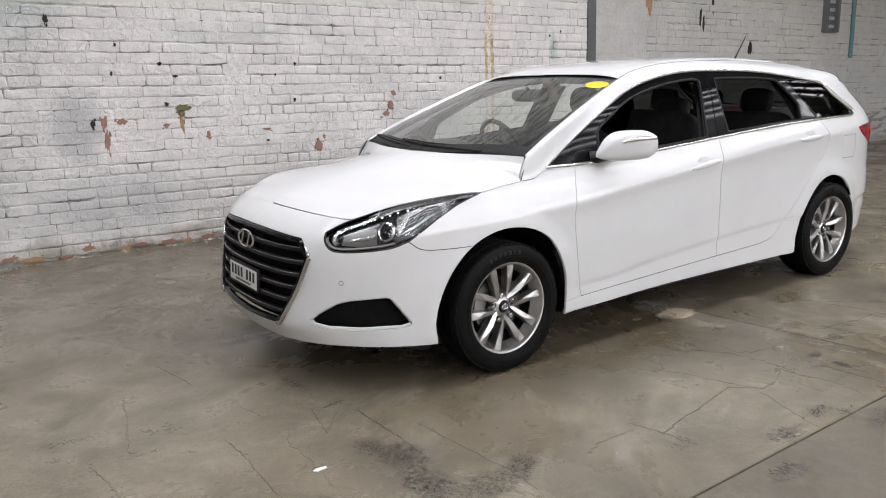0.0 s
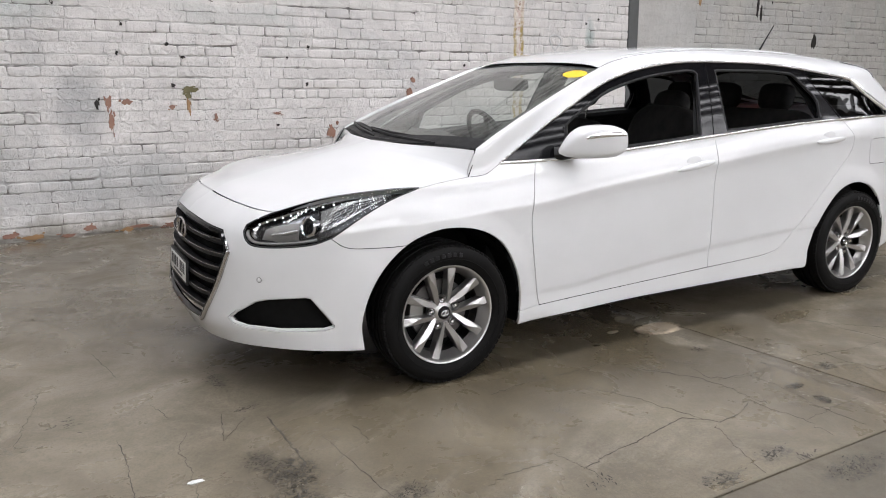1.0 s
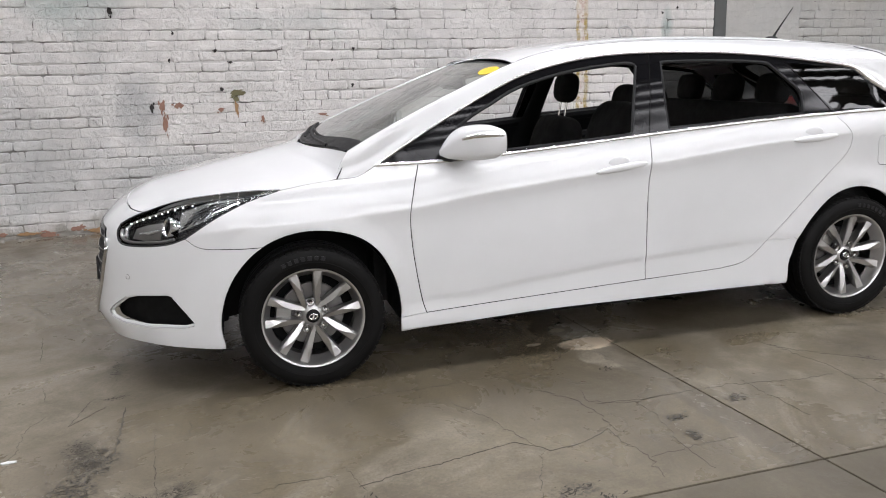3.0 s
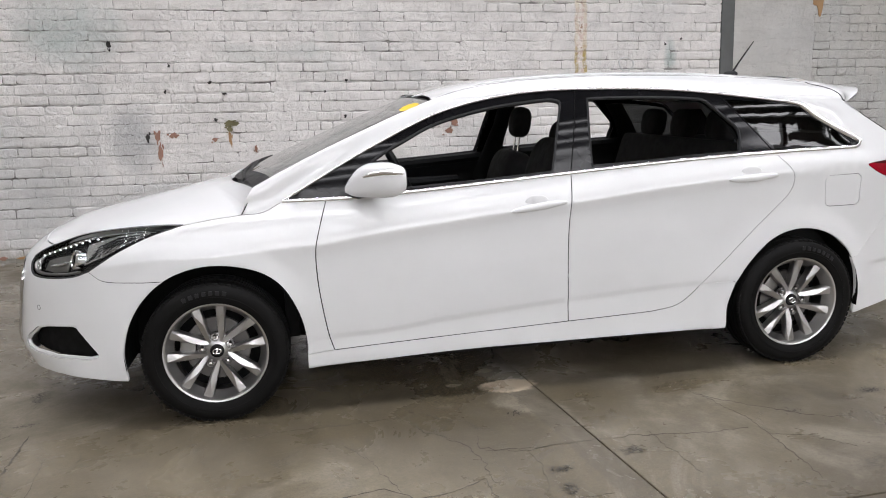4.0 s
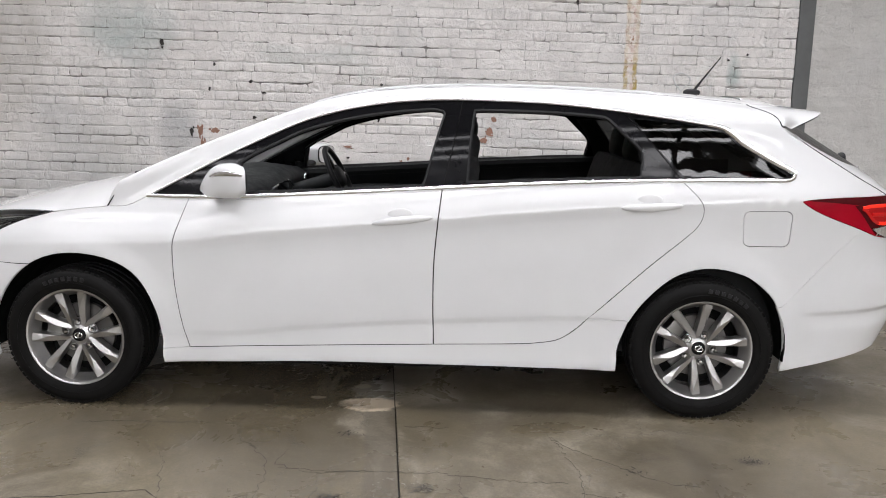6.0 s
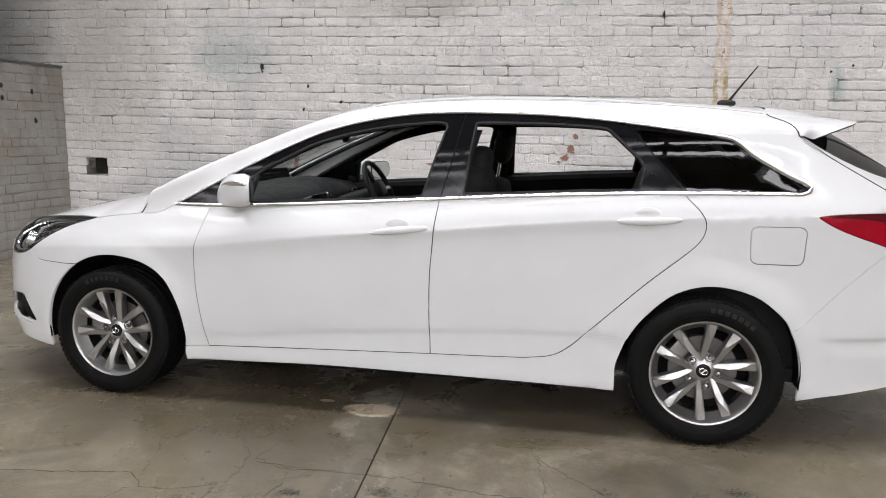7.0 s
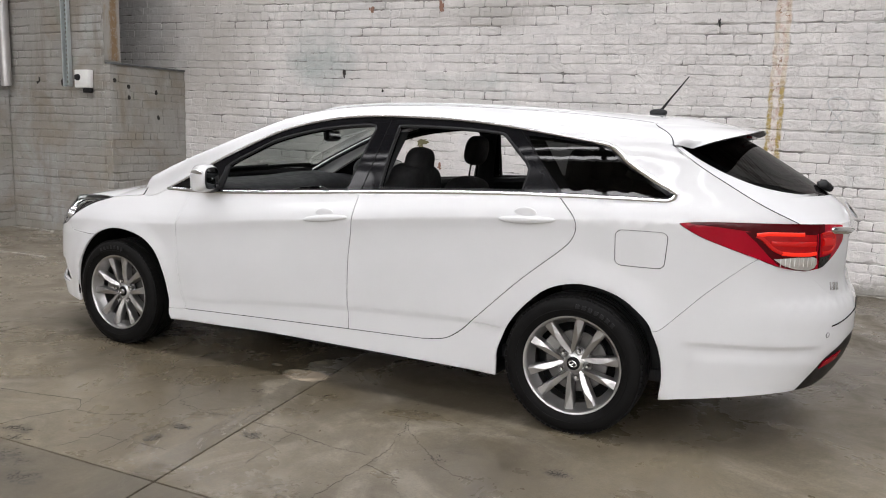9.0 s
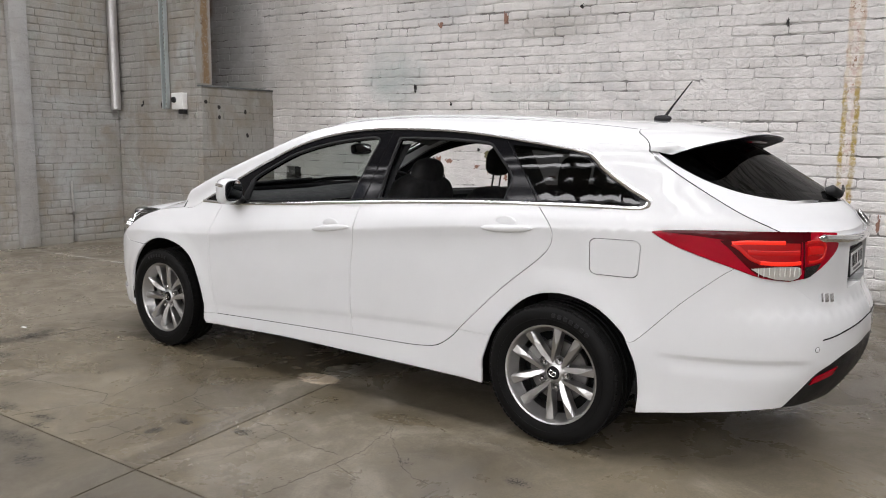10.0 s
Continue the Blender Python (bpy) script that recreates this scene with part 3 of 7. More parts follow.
# ---- the shape of the car ----
def spline(knots):
    """A smooth monotone-limited cubic through (x, y) knots."""
    X = [float(k[0]) for k in knots]
    V = [float(k[1]) for k in knots]
    n = len(X)
    d = [(V[i + 1] - V[i]) / (X[i + 1] - X[i]) for i in range(n - 1)]
    m = [d[0]] + [0.0 if d[i - 1] * d[i] <= 0 else 2 * d[i - 1] * d[i] / (d[i - 1] + d[i]) for i in range(1, n - 1)] + [d[-1]]

    def f(x):
        if x <= X[0]:
            return V[0] + m[0] * (x - X[0])
        if x >= X[-1]:
            return V[-1] + m[-1] * (x - X[-1])
        lo, hi = 0, n - 1
        while hi - lo > 1:
            mid = (lo + hi) // 2
            if X[mid] <= x:
                lo = mid
            else:
                hi = mid
        h = X[hi] - X[lo]
        t = (x - X[lo]) / h
        return ((1 + 2 * t) * (1 - t) ** 2 * V[lo] + t * (1 - t) ** 2 * h * m[lo]
                + t * t * (3 - 2 * t) * V[hi] + t * t * (t - 1) * h * m[hi])
    return f


def catmull(points, per=12):
    """A smooth polyline through points of any dimension."""
    P = [np.array(p, float) for p in points]
    P = [2 * P[0] - P[1]] + P + [2 * P[-1] - P[-2]]
    out = []
    for i in range(1, len(P) - 2):
        a, b, c, d = P[i - 1:i + 3]
        for k in range(per):
            t = k / per
            out.append(0.5 * (2 * b + (c - a) * t + (2 * a - 5 * b + 4 * c - d) * t * t + (3 * b - a - 3 * c + d) * t ** 3))
    out.append(P[-2])
    return out


# plan outline of the car's waist, from the nose round one flank to the tail
PLAN = catmull([(-.962, 0), (-.954, .20), (-.922, .40), (-.846, .570), (-.725, .70), (-.58, .797), (-.40, .855), (-.15, .880), (.3, .884),
                (1.2, .886), (2.2, .884), (2.75, .872), (3.10, .850), (3.40, .790), (3.63, .690), (3.785, .54), (3.88, .30), (3.905, 0)], 40)
ARC = np.concatenate([[0], np.cumsum([np.linalg.norm(PLAN[i + 1] - PLAN[i]) for i in range(len(PLAN) - 1)])])
PX = np.array([p[0] for p in PLAN])
PY = np.array([p[1] for p in PLAN])
LONG = float(ARC[-1])


def s_of(x):
    """The way along the outline at which it lies at x."""
    return float(np.interp(x, PX, ARC))


crease_z = spline([(-.6, .70), (-.2, .73), (.45, .752), (.8, .793), (1.3, .840), (1.6, .863), (2.0, .903), (2.4, .934), (2.8, .954), (3.2, .966), (4, .97)])
low_z = spline([(-.6, .33), (.66, .335), (1.02, .370), (1.6, .412), (2.25, .44), (3.2, .45), (4, .45)])
inset_front = spline([(.15, .085), (.19, .045), (.25, .012), (.32, -.014), (.45, .0), (.60, .016), (.70, .050), (.76, .105), (.80, .170), (.86, .30)])
inset_rear = spline([(.15, .16), (.22, .12), (.30, .06), (.38, .02), (.46, .0), (.56, .002), (.63, .018), (.67, .045), (.75, .060), (.90, .058), (.97, .066), (1.03, .09), (1.2, .25)])
upper = spline([(0, .003), (.03, .011), (.10, .042), (.18, .078), (.30, .130), (.40, .177), (.50, .232), (.60, .30)])


def smooth(a, b, t):
    t = min(1.0, max(0.0, (t - a) / (b - a)))
    return t * t * (3 - 2 * t)


def inset_side(x, z):
    c, lo = crease_z(x), low_z(x)
    fade = smooth(.1, .8, x) * (1 - smooth(2.3, 3.0, x))
    if z >= c:
        v = upper(z - c)
    else:
        v = .003
        v += fade * .008 * smooth(-.01, .06, c - z) * (1 - smooth(.06, .24, c - z))
    # lower moulding of the doors, and the tuck under the sill
    v += fade * .0065 * (1 - smooth(-.018, .020, z - lo)) * smooth(-.12, -.01, z - lo)
    v += .012 * (1 - smooth(.26, .50, z)) + .10 * max(0.0, .235 - z) + .9 * max(0.0, .205 - z)
    # the flared rims of the wheel arches
    for hub in (0.0, 2.772):
        r = math.hypot(x - hub, z - .305)
        v -= .012 * (1 - smooth(.385, .50, r))
    return v


def surf(s, z):
    """A point of the car's flank, nose or tail (one side, y >= 0) at the way s along the outline and the height z."""
    x, y = float(np.interp(s, ARC, PX)), float(np.interp(s, ARC, PY))
    e = .03
    tx = float(np.interp(s + e, ARC, PX) - np.interp(s - e, ARC, PX))
    ty = float(np.interp(s + e, ARC, PY) - np.interp(s - e, ARC, PY))
    if s < e:
        tx, ty = max(tx, 0) * s / e, 1.0
    if s > LONG - e:
        tx, ty = tx * (LONG - s) / e, -1.0
    n = math.hypot(tx, ty) or 1
    nx, ny = -ty / n, tx / n
    side = inset_side(x, z)
    end = inset_front(z) if nx < 0 else inset_rear(z)
    w = nx * nx
    v = side * (1 - w) + end * w
    # a hollow along the rear bumper's corner
    g = smooth(4.74, 4.88, s) * (1 - smooth(5.28, 5.42, s))
    if g > 0:
        v += g * .010 * (1 - smooth(-.014, .014, z - .462)) * smooth(-.085, -.012, z - .462)
    return np.array((x - nx * v, y - ny * v, z))


# ---- the car: panels cut from one body surface ----
CAR = thing("station_wagon", "white station wagon with black window surrounds parked on concrete", "car", at=pose(0.004, 0.867, 0, 0, 0, -0.89))
from_x = s_of


def body_point(s, z, sign, sink=0.0):
    p = surf(s, z)
    if sink:
        n = body_normal(s, z, 1)
        p = p - n * sink
    return np.array((p[0], sign * p[1], p[2]))


def body_normal(s, z, sign):
    h = 0.004
    a = surf(s + h, z) - surf(s - h, z)
    b = surf(s, z + h) - surf(s, z - h)
    n = np.cross(b, a)
    n /= np.linalg.norm(n)
    return np.array((n[0], sign * n[1], n[2]))


def inside(poly, x, y):
    hit = False
    for (x0, y0), (x1, y1) in zip(poly, poly[1:] + poly[:1]):
        if (y0 > y) != (y1 > y) and x < (x1 - x0) * (y - y0) / (y1 - y0) + x0:
            hit = not hit
    return hit


def area(poly):
    return 0.5 * sum(a[0] * b[1] - b[0] * a[1] for a, b in zip(poly, poly[1:] + poly[:1]))


def dense(poly, step=0.035):
    """Adds points along long edges."""
    out = []
    for a, b in zip(poly, poly[1:] + poly[:1]):
        n = max(1, int(math.hypot(b[0] - a[0], b[1] - a[1]) / step + 0.5))
        out += [(a[0] + (b[0] - a[0]) * k / n, a[1] + (b[1] - a[1]) * k / n) for k in range(n)]
    return out


def shrink(poly, d):
    """Moves a closed outline inwards by d (outwards when negative)."""
    if area(poly) < 0:
        poly = poly[::-1]
    out = []
    for i, p in enumerate(poly):
        a, b = poly[i - 1], poly[(i + 1) % len(poly)]
        e0, e1 = Vector((p[0] - a[0], p[1] - a[1])), Vector((b[0] - p[0], b[1] - p[1]))
        if e0.length < 1e-6 or e1.length < 1e-6:
            out.append(p)
            continue
        e0.normalize(), e1.normalize()
        n = Vector((-e0.y - e1.y, e0.x + e1.x))
        n = n.normalized() if n.length > 1e-4 else Vector((-e0.y, e0.x))
        k = min(2.0, 1 / max(0.3, n.dot(Vector((-e0.y, e0.x)))))
        out.append((p[0] + n.x * d * k, p[1] + n.y * d * k))
    return out


def curve(points, per=6):
    return [tuple(p) for p in catmull(points, per)]


def cut_panel(outline, holes=(), step=0.045, gap=0.002, lip=0.016, sink=0.0, sides=(-1, 1), merge=False, rows=0):
    """Points, faces and normals of a panel with the given outline (s, z) on the body surface, its edges turned inwards by lip."""
    def to_middle(line):
        return [(0.0 if s < .004 else LONG if s > LONG - .004 else s, z) for s, z in line]
    edge = dense(to_middle(shrink(outline, gap) if gap else outline))
    rims = [dense(shrink(h, -gap) if gap else h) for h in holes]
    pts = [Vector(p) for p in edge]
    loops = [list(range(len(edge)))]
    for r in rims:
        loops.append(list(range(len(pts), len(pts) + len(r))))
        pts += [Vector(p) for p in r]
    outline_count = len(pts)
    lo = [min(p[i] for p in edge) for i in (0, 1)]
    hi = [max(p[i] for p in edge) for i in (0, 1)]
    for i in range(int((hi[0] - lo[0]) / step) + 1):
        for j in range(int((hi[1] - lo[1]) / step) + 1):
            q = (lo[0] + (i + 0.5) * step, lo[1] + (j + (0.5 if i % 2 else 0.1)) * step)
            if rows == 3 and q[1] < .31:
                continue
            if rows == 2 and .35 < q[1] < .53:
                continue
            if rows == 1 and (crease_z(float(np.interp(q[0], ARC, PX))) - .14 < q[1] < crease_z(float(np.interp(q[0], ARC, PX))) + .19 or abs(q[1] - low_z(float(np.interp(q[0], ARC, PX)))) < .09):
                continue
            if inside(edge, *q) and not any(inside(r, *q) for r in rims) and min((q[0] - p[0]) ** 2 + (q[1] - p[1]) ** 2 for p in pts[:outline_count]) > (0.45 * step) ** 2:
                pts.append(Vector(q))
    if rows:
        s = lo[0] + .012
        while s < hi[0]:
            x = float(np.interp(s, ARC, PX))
            c, l0 = crease_z(x), low_z(x)
            for z in (.203, .209, .217, .226, .236, .248, .262, .28, .30) if rows == 3 else (.52, .49, .476, .468, .462, .456, .448, .436, .42, .40, .38, .36) if rows == 2 else (c + .18, c + .15, c + .125, c + .10, c + .075, c + .05, c + .025, c + .008, c, c - .01, c - .022, c - .036, c - .055, c - .085, c - .12, l0 + .04, l0 + .018, l0 + .006, l0 - .006, l0 - .018, l0 - .04, l0 - .075):
                if inside(edge, s, z) and min((s - p[0]) ** 2 + (z - p[1]) ** 2 for p in pts[:outline_count]) > (.004 if rows == 3 else .009) ** 2:
                    pts.append(Vector((s, z)))
            s += .03
    cons = [(l[k], l[(k + 1) % len(l)]) for l in loops for k in range(len(l))]
    v2, _, tris, _, _, _ = geometry.delaunay_2d_cdt(pts, cons, [], 0, 1e-7)
    keep = []
    for tri in tris:
        cx, cy = sum(v2[i][0] for i in tri) / 3, sum(v2[i][1] for i in tri) / 3
        if inside(edge, cx, cy) and not any(inside(r, cx, cy) for r in rims):
            keep.append(tuple(tri))
    results = []
    for sign in sides:
        V = [body_point(p[0], p[1], sign, sink) for p in v2]
        N = [body_normal(p[0], p[1], sign) for p in v2]
        F = []
        for f in keep:
            a, b, c = (V[i] for i in f)
            F.append(f if np.dot(np.cross(b - a, c - a), N[f[0]] + N[f[1]] + N[f[2]]) >= 0 else f[::-1])
        if lip:
            for l in [edge] + rims:
                base = len(V)
                n = len(l)
                P = [body_point(p[0], p[1], sign, sink) for p in l]
                M = [body_normal(p[0], p[1], sign) for p in l]
                for k in range(n):
                    t = P[(k + 1) % n] - P[k - 1]
                    out = np.cross(t, M[k])
                    out = out / (np.linalg.norm(out) or 1)
                    V += [P[k], P[k] - M[k] * lip]
                    N += [(out + M[k]) * 0.7, out]
                F += [(base + 2 * k, base + 2 * k + 1, base + 2 * ((k + 1) % n) + 1, base + 2 * ((k + 1) % n)) for k in range(n)
                      if not (l[k][0] == l[(k + 1) % n][0] and l[k][0] in (0.0, LONG))]
        results.append((V, F, N))
    if merge:
        V, F, N = [], [], []
        for v, f, n in results:
            F += [tuple(i + len(V) for i in q) for q in f]
            V += v
            N += n
        return [(V, F, N)]
    return results


def body_panel(name, outline, mat, parent=None, label="", **how):
    made = []
    for V, F, N in cut_panel(outline, **how):
        ob = mesh_object(name, V, F, mat, parent or CAR, N)
        if label:
            tagged(ob, label)
        made.append(ob)
    return made


def sx(points):
    """Outline points given by x and z, as way and height."""
    return [(from_x(x), z) for x, z in points]


# design lines of the flank (x, z)
BELT = curve(sx([(.323, .942), (.543, .940), (.788, .948), (1.281, .977), (1.637, 1.000), (2.032, 1.024), (2.413, 1.041), (2.671, 1.047), (2.802, 1.050), (3.08, 1.052)]), 6)
WIN_TOP = curve(sx([(.323, .942), (.538, 1.058), (.659, 1.121), (.781, 1.180), (.905, 1.237), (1.030, 1.288), (1.156, 1.324), (1.284, 1.350), (1.411, 1.368), (1.540, 1.378),
                    (1.720, 1.382), (2.054, 1.373), (2.312, 1.352), (2.570, 1.319), (2.80, 1.286)]), 4)
QW_REAR = curve(sx([(2.80, 1.286), (2.86, 1.273), (2.90, 1.248), (2.954, 1.204), (3.078, 1.132), (3.145, 1.098), (3.168, 1.076), (3.14, 1.055), (3.08, 1.052)]), 4)
F_ARCH = curve([(from_x(x), z) for x, z in [(-.379, .205), (-.386, .33), (-.340, .475), (-.253, .591), (-.139, .665), (.008, .694), (.177, .665), (.293, .588), (.365, .453), (.390, .322), (.388, .262)]], 5)
R_ARCH = curve(sx([(2.419, .255), (2.422, .32), (2.461, .427), (2.531, .531), (2.652, .637), (2.800, .674), (2.960, .640), (3.075, .554), (3.113, .49), (3.141, .417), (3.160, .309), (3.153, .201)]), 5)
DOOR_FRONT = curve(sx([(.513, .940), (.476, .826), (.453, .731), (.453, .607), (.466, .478), (.487, .345), (.508, .268)]), 5)
DOOR_GAP = curve(sx([(1.637, 1.000), (1.621, .858), (1.606, .689), (1.603, .510), (1.607, .306)]), 5)
DOOR_REAR = curve(sx([(2.671, 1.047), (2.741, .973), (2.761, .922), (2.745, .864), (2.690, .805), (2.523, .665), (2.305, .457), (2.232, .387), (2.150, .337), (2.029, .318)]), 5)
LAMP_LOW = curve([(1.438, .868), (1.291, .826), (1.159, .768), (1.03, .692)], 5)
LAMP_BOTTOM = curve([(1.03, .692), (.945, .667), (.80, .655), (.70, .657), (.660, .675), (.638, .708), (.640, .738)], 4)
LAMP_TOP = curve([(.640, .738), (.70, .766), (.765, .789), (.90, .825), (1.03, .850), (1.20, .866), (1.34, .871), (1.438, .868)], 5)


def beyond(line, s):
    return [p for p in line if p[0] > s]


def sill_top(x0, x1):
    return curve(sx([p for p in [(.388, .262), (.508, .268), (1.017, .287), (1.607, .306), (1.876, .313), (2.029, .318)] if x0 - .001 <= p[0] <= x1 + .001]), 5)


def near_index(line, p):
    return min(range(len(line)), key=lambda i: (line[i][0] - p[0]) ** 2 + (line[i][1] - p[1]) ** 2)


arch_cut = near_index(F_ARCH, (from_x(-.186), .645))
GRILLE = curve([(0, .722), (.15, .722), (.33, .716), (.47, .709), (.505, .706)], 4)[:-1] + curve([(.505, .706), (.548, .66), (.568, .625)], 4)[:-1] + curve([(.568, .625), (.50, .48), (.405, .335), (.388, .316)], 4)[:-1] + curve([(.388, .316), (.36, .304), (.2, .296), (0, .293)], 4)
FOG = [(.560, .348), (.60, .378), (.692, .428), (.75, .441), (.915, .452), (.94, .446), (1.03, .326), (1.028, .314), (.985, .304), (.80, .303), (.65, .310), (.58, .325)]
HOOD_FRONT = curve([(.765, .789), (.66, .795), (.52, .800), (.35, .803), (.19, .805), (0, .806)], 4)
BUMPER_LOW = curve([(0, .222), (.25, .222), (.47, .225), (.69, .224), (.94, .214), (1.08, .206), (from_x(-.379), .205)], 4)
BUMPER_SEAM = curve([F_ARCH[arch_cut], (from_x(-.30), .641), (from_x(-.433), .650), (1.03, .692)], 5)
LAMP_INNER = [p for p in LAMP_TOP if p[0] <= .766]


def mirrored(half):
    """Closes a half outline, whose ends lie on the middle line, with its mirror image."""
    return half + [(-s, z) for s, z in half[::-1] if s > 1e-6]


# front bumper: half an outline with grille, lamp and fog openings, on both sides
front_half = BUMPER_LOW[:-1] + F_ARCH[:arch_cut + 1] + BUMPER_SEAM[1:-1] + LAMP_BOTTOM + LAMP_INNER[1:-1] + HOOD_FRONT
front_bumper_outline = front_half + GRILLE
body_panel("front_bumper", front_bumper_outline, PAINT, label="white painted front bumper", holes=[FOG], merge=True, gap=0.0015, step=0.035)

fender = [p for p in F_ARCH[arch_cut:]] + sill_top(.388, .508)[1:] + DOOR_FRONT[::-1][1:] + [p for p in BELT if p[0] < from_x(.513) - .004][::-1] + curve(sx([(.323, .942), (.239, .902), (.149, .896)]), 4)[1:] + curve([(from_x(.149), .896), (from_x(.02), .884), (1.438, .868)], 4)[1:] + LAMP_LOW[1:-1] + BUMPER_SEAM[::-1][:-1]
body_panel("front_fender", fender, PAINT, label="white front fender round the wheel arch", rows=1)

front_door = DOOR_FRONT[::-1] + [p for p in BELT if from_x(.516) < p[0] < from_x(1.634)] + DOOR_GAP + sill_top(.508, 1.607)[::-1][1:-1]
FRONT_DOORS = body_panel("front_door", front_door, PAINT, label="white front door with its window wound down", rows=1, gap=.0027)
rear_door = DOOR_GAP[::-1] + [p for p in BELT if from_x(1.64) < p[0] < from_x(2.668)] + DOOR_REAR + sill_top(1.607, 2.029)[::-1][1:-1]
REAR_DOORS = body_panel("rear_door", rear_door, PAINT, label="white rear door with its window wound down", rows=1, gap=.0027)

sill = curve(sx([(.386, .190), (1.014, .212), (1.521, .211), (2.032, .206), (2.419, .197)]), 5) + curve(sx([(2.419, .197), (2.420, .255), (2.422, .32), (2.461, .43)]), 4)[1:] + sx([(2.445, .437)]) + curve(sx([(2.283, .437), (2.232, .387), (2.150, .337), (2.029, .318)]), 5) + sill_top(.388, 2.029)[::-1][1:]
body_panel("sill_panel", sill, PAINT, label="white sill under the doors", rows=3)

flap = []
for cx, cz, a0 in ((3.118, .897, 0), (2.962, .897, 90), (2.966, .799, 180), (3.112, .797, 270)):
    for k in range(7):
        a = radians(a0 + 15 * k)
        flap.append((from_x(cx) + .030 * math.cos(a), cz + .027 * math.sin(a)))

# gate seam, in space, from the roof's rear corner to the tail lamp
GATE_SEAM = [(3.031, 1.385), (3.075, 1.335), (3.135, 1.286), (3.25, 1.205), (3.40, 1.115), (3.52, 1.045), (3.632, .982)]
gate_on_body = curve([(from_x(x), z) for x, z in GATE_SEAM[2:6]] + [(5.214, .982)], 5)
TAIL_TOP = curve([(4.727, .968), (4.80, .976), (4.942, .981), (5.214, .982)], 5)
TAIL_LOW = curve([(4.727, .968), (4.735, .957), (4.83, .908), (5.046, .834)], 5)
seam_rear = curve([(from_x(3.118), .50), (from_x(3.16), .527), (from_x(3.31), .68), (from_x(3.45), .80), (5.046, .834)], 5)
arch_rear = near_index(R_ARCH, (from_x(3.108), .50))
i_qw = near_index(R_ARCH, (from_x(2.461), .43))
quarter = R_ARCH[i_qw:arch_rear + 1] + seam_rear[1:] + TAIL_LOW[::-1][1:] + TAIL_TOP[1:] + gate_on_body[::-1][1:] + curve([(from_x(3.135), 1.2905), (from_x(3.0), 1.2930), (from_x(2.80), 1.2895)], 4)[1:-1] + QW_REAR + [p for p in BELT if p[0] > from_x(2.675)][::-1][1:] + DOOR_REAR[:] [:near_index(DOOR_REAR, (from_x(2.305), .457)) + 1] + sx([(2.283, .437), (2.445, .437)])
body_panel("rear_quarter_panel", quarter, PAINT, label="white rear quarter panel with fuel flap", holes=[flap], step=.035, gap=.0012)
body_panel("fuel_flap", flap, PAINT, sides=(-1,), gap=0.002)

bumper_black = curve([(5.285, .268), (5.34, .33), (5.409, .405), (5.48, .44), (5.60, .478), (5.80, .50), (LONG, .505)], 4)
rear_bumper = R_ARCH[arch_rear:] + curve([(from_x(3.153), .201), (4.85, .222), (5.007, .243), (5.15, .258), (5.285, .268)], 4)[1:] + bumper_black[1:] + curve([(LONG, .652), (5.7, .655), (5.5, .672), (5.40, .705), (5.33, .745), (5.262, .785)], 5) + curve([(5.262, .785), (5.15, .800), (5.046, .834)], 4)[1:] + seam_rear[::-1][1:-1]
body_panel("rear_bumper", rear_bumper, PAINT, label="white painted rear bumper", merge=True, gap=0.001, step=.035, rows=2)
diffuser = bumper_black + curve([(LONG, .27), (5.7, .262), (5.5, .258), (5.285, .262)], 4)
body_panel("bumper_insert", diffuser, BLACK, label="black lower bumper insert", merge=True, gap=0.001, sink=0.006)
TAIL_IN = curve([(5.214, .982), (5.40, .978), (5.55, .968)], 4) + curve([(5.55, .968), (5.56, .92), (5.53, .885), (5.45, .838), (5.36, .800), (5.262, .785)], 4)[1:]
gate_low = TAIL_IN[::-1] [:near_index(TAIL_IN[::-1], (5.55, .968)) + 1] + [(5.62, .966), (LONG, .968), (LONG, .908), (LONG - .285, .906), (LONG - .270, .722), (LONG, .720)] + curve([(LONG, .655), (5.7, .658), (5.5, .675), (5.40, .708), (5.33, .748), (5.262, .785)], 5)[:-1]
body_panel("tailgate_panel", gate_low, PAINT, label="white lower tailgate skin", merge=True, gap=-0.004, sink=-0.0006, lip=0.05)
part("plate_recess", box_bm(3.765, 3.775, -.31, .31, .70, .93, .003), PAINT, CAR, "white recess behind the rear plate")

# ---- window surrounds, openings and glass on the flank ----
surround = BELT + QW_REAR[::-1][1:] + WIN_TOP[::-1][1:-1]
F_OPEN = curve(sx([(.700, .962), (.788, .967), (1.281, .993), (1.545, 1.010)]), 4) + curve(sx([(1.545, 1.010), (1.56, 1.03), (1.60, 1.18), (1.640, 1.318)]), 4)[1:] + curve(sx([(1.640, 1.318), (1.62, 1.335), (1.539, 1.337), (1.283, 1.308), (1.031, 1.247), (.881, 1.178), (.783, 1.129), (.715, 1.086)]), 4)[1:]
R_OPEN = curve(sx([(1.745, 1.028), (2.0, 1.038), (2.25, 1.052), (2.492, 1.060)]), 4) + curve(sx([(2.492, 1.060), (2.507, 1.16), (2.44, 1.235), (2.365, 1.305)]), 3)[1:] + curve(sx([(2.365, 1.305), (2.32, 1.318), (2.1, 1.333), (1.80, 1.338), (1.772, 1.325)]), 3)[1:] + curve(sx([(1.772, 1.325), (1.755, 1.18), (1.745, 1.028)]), 3)[1:-1]
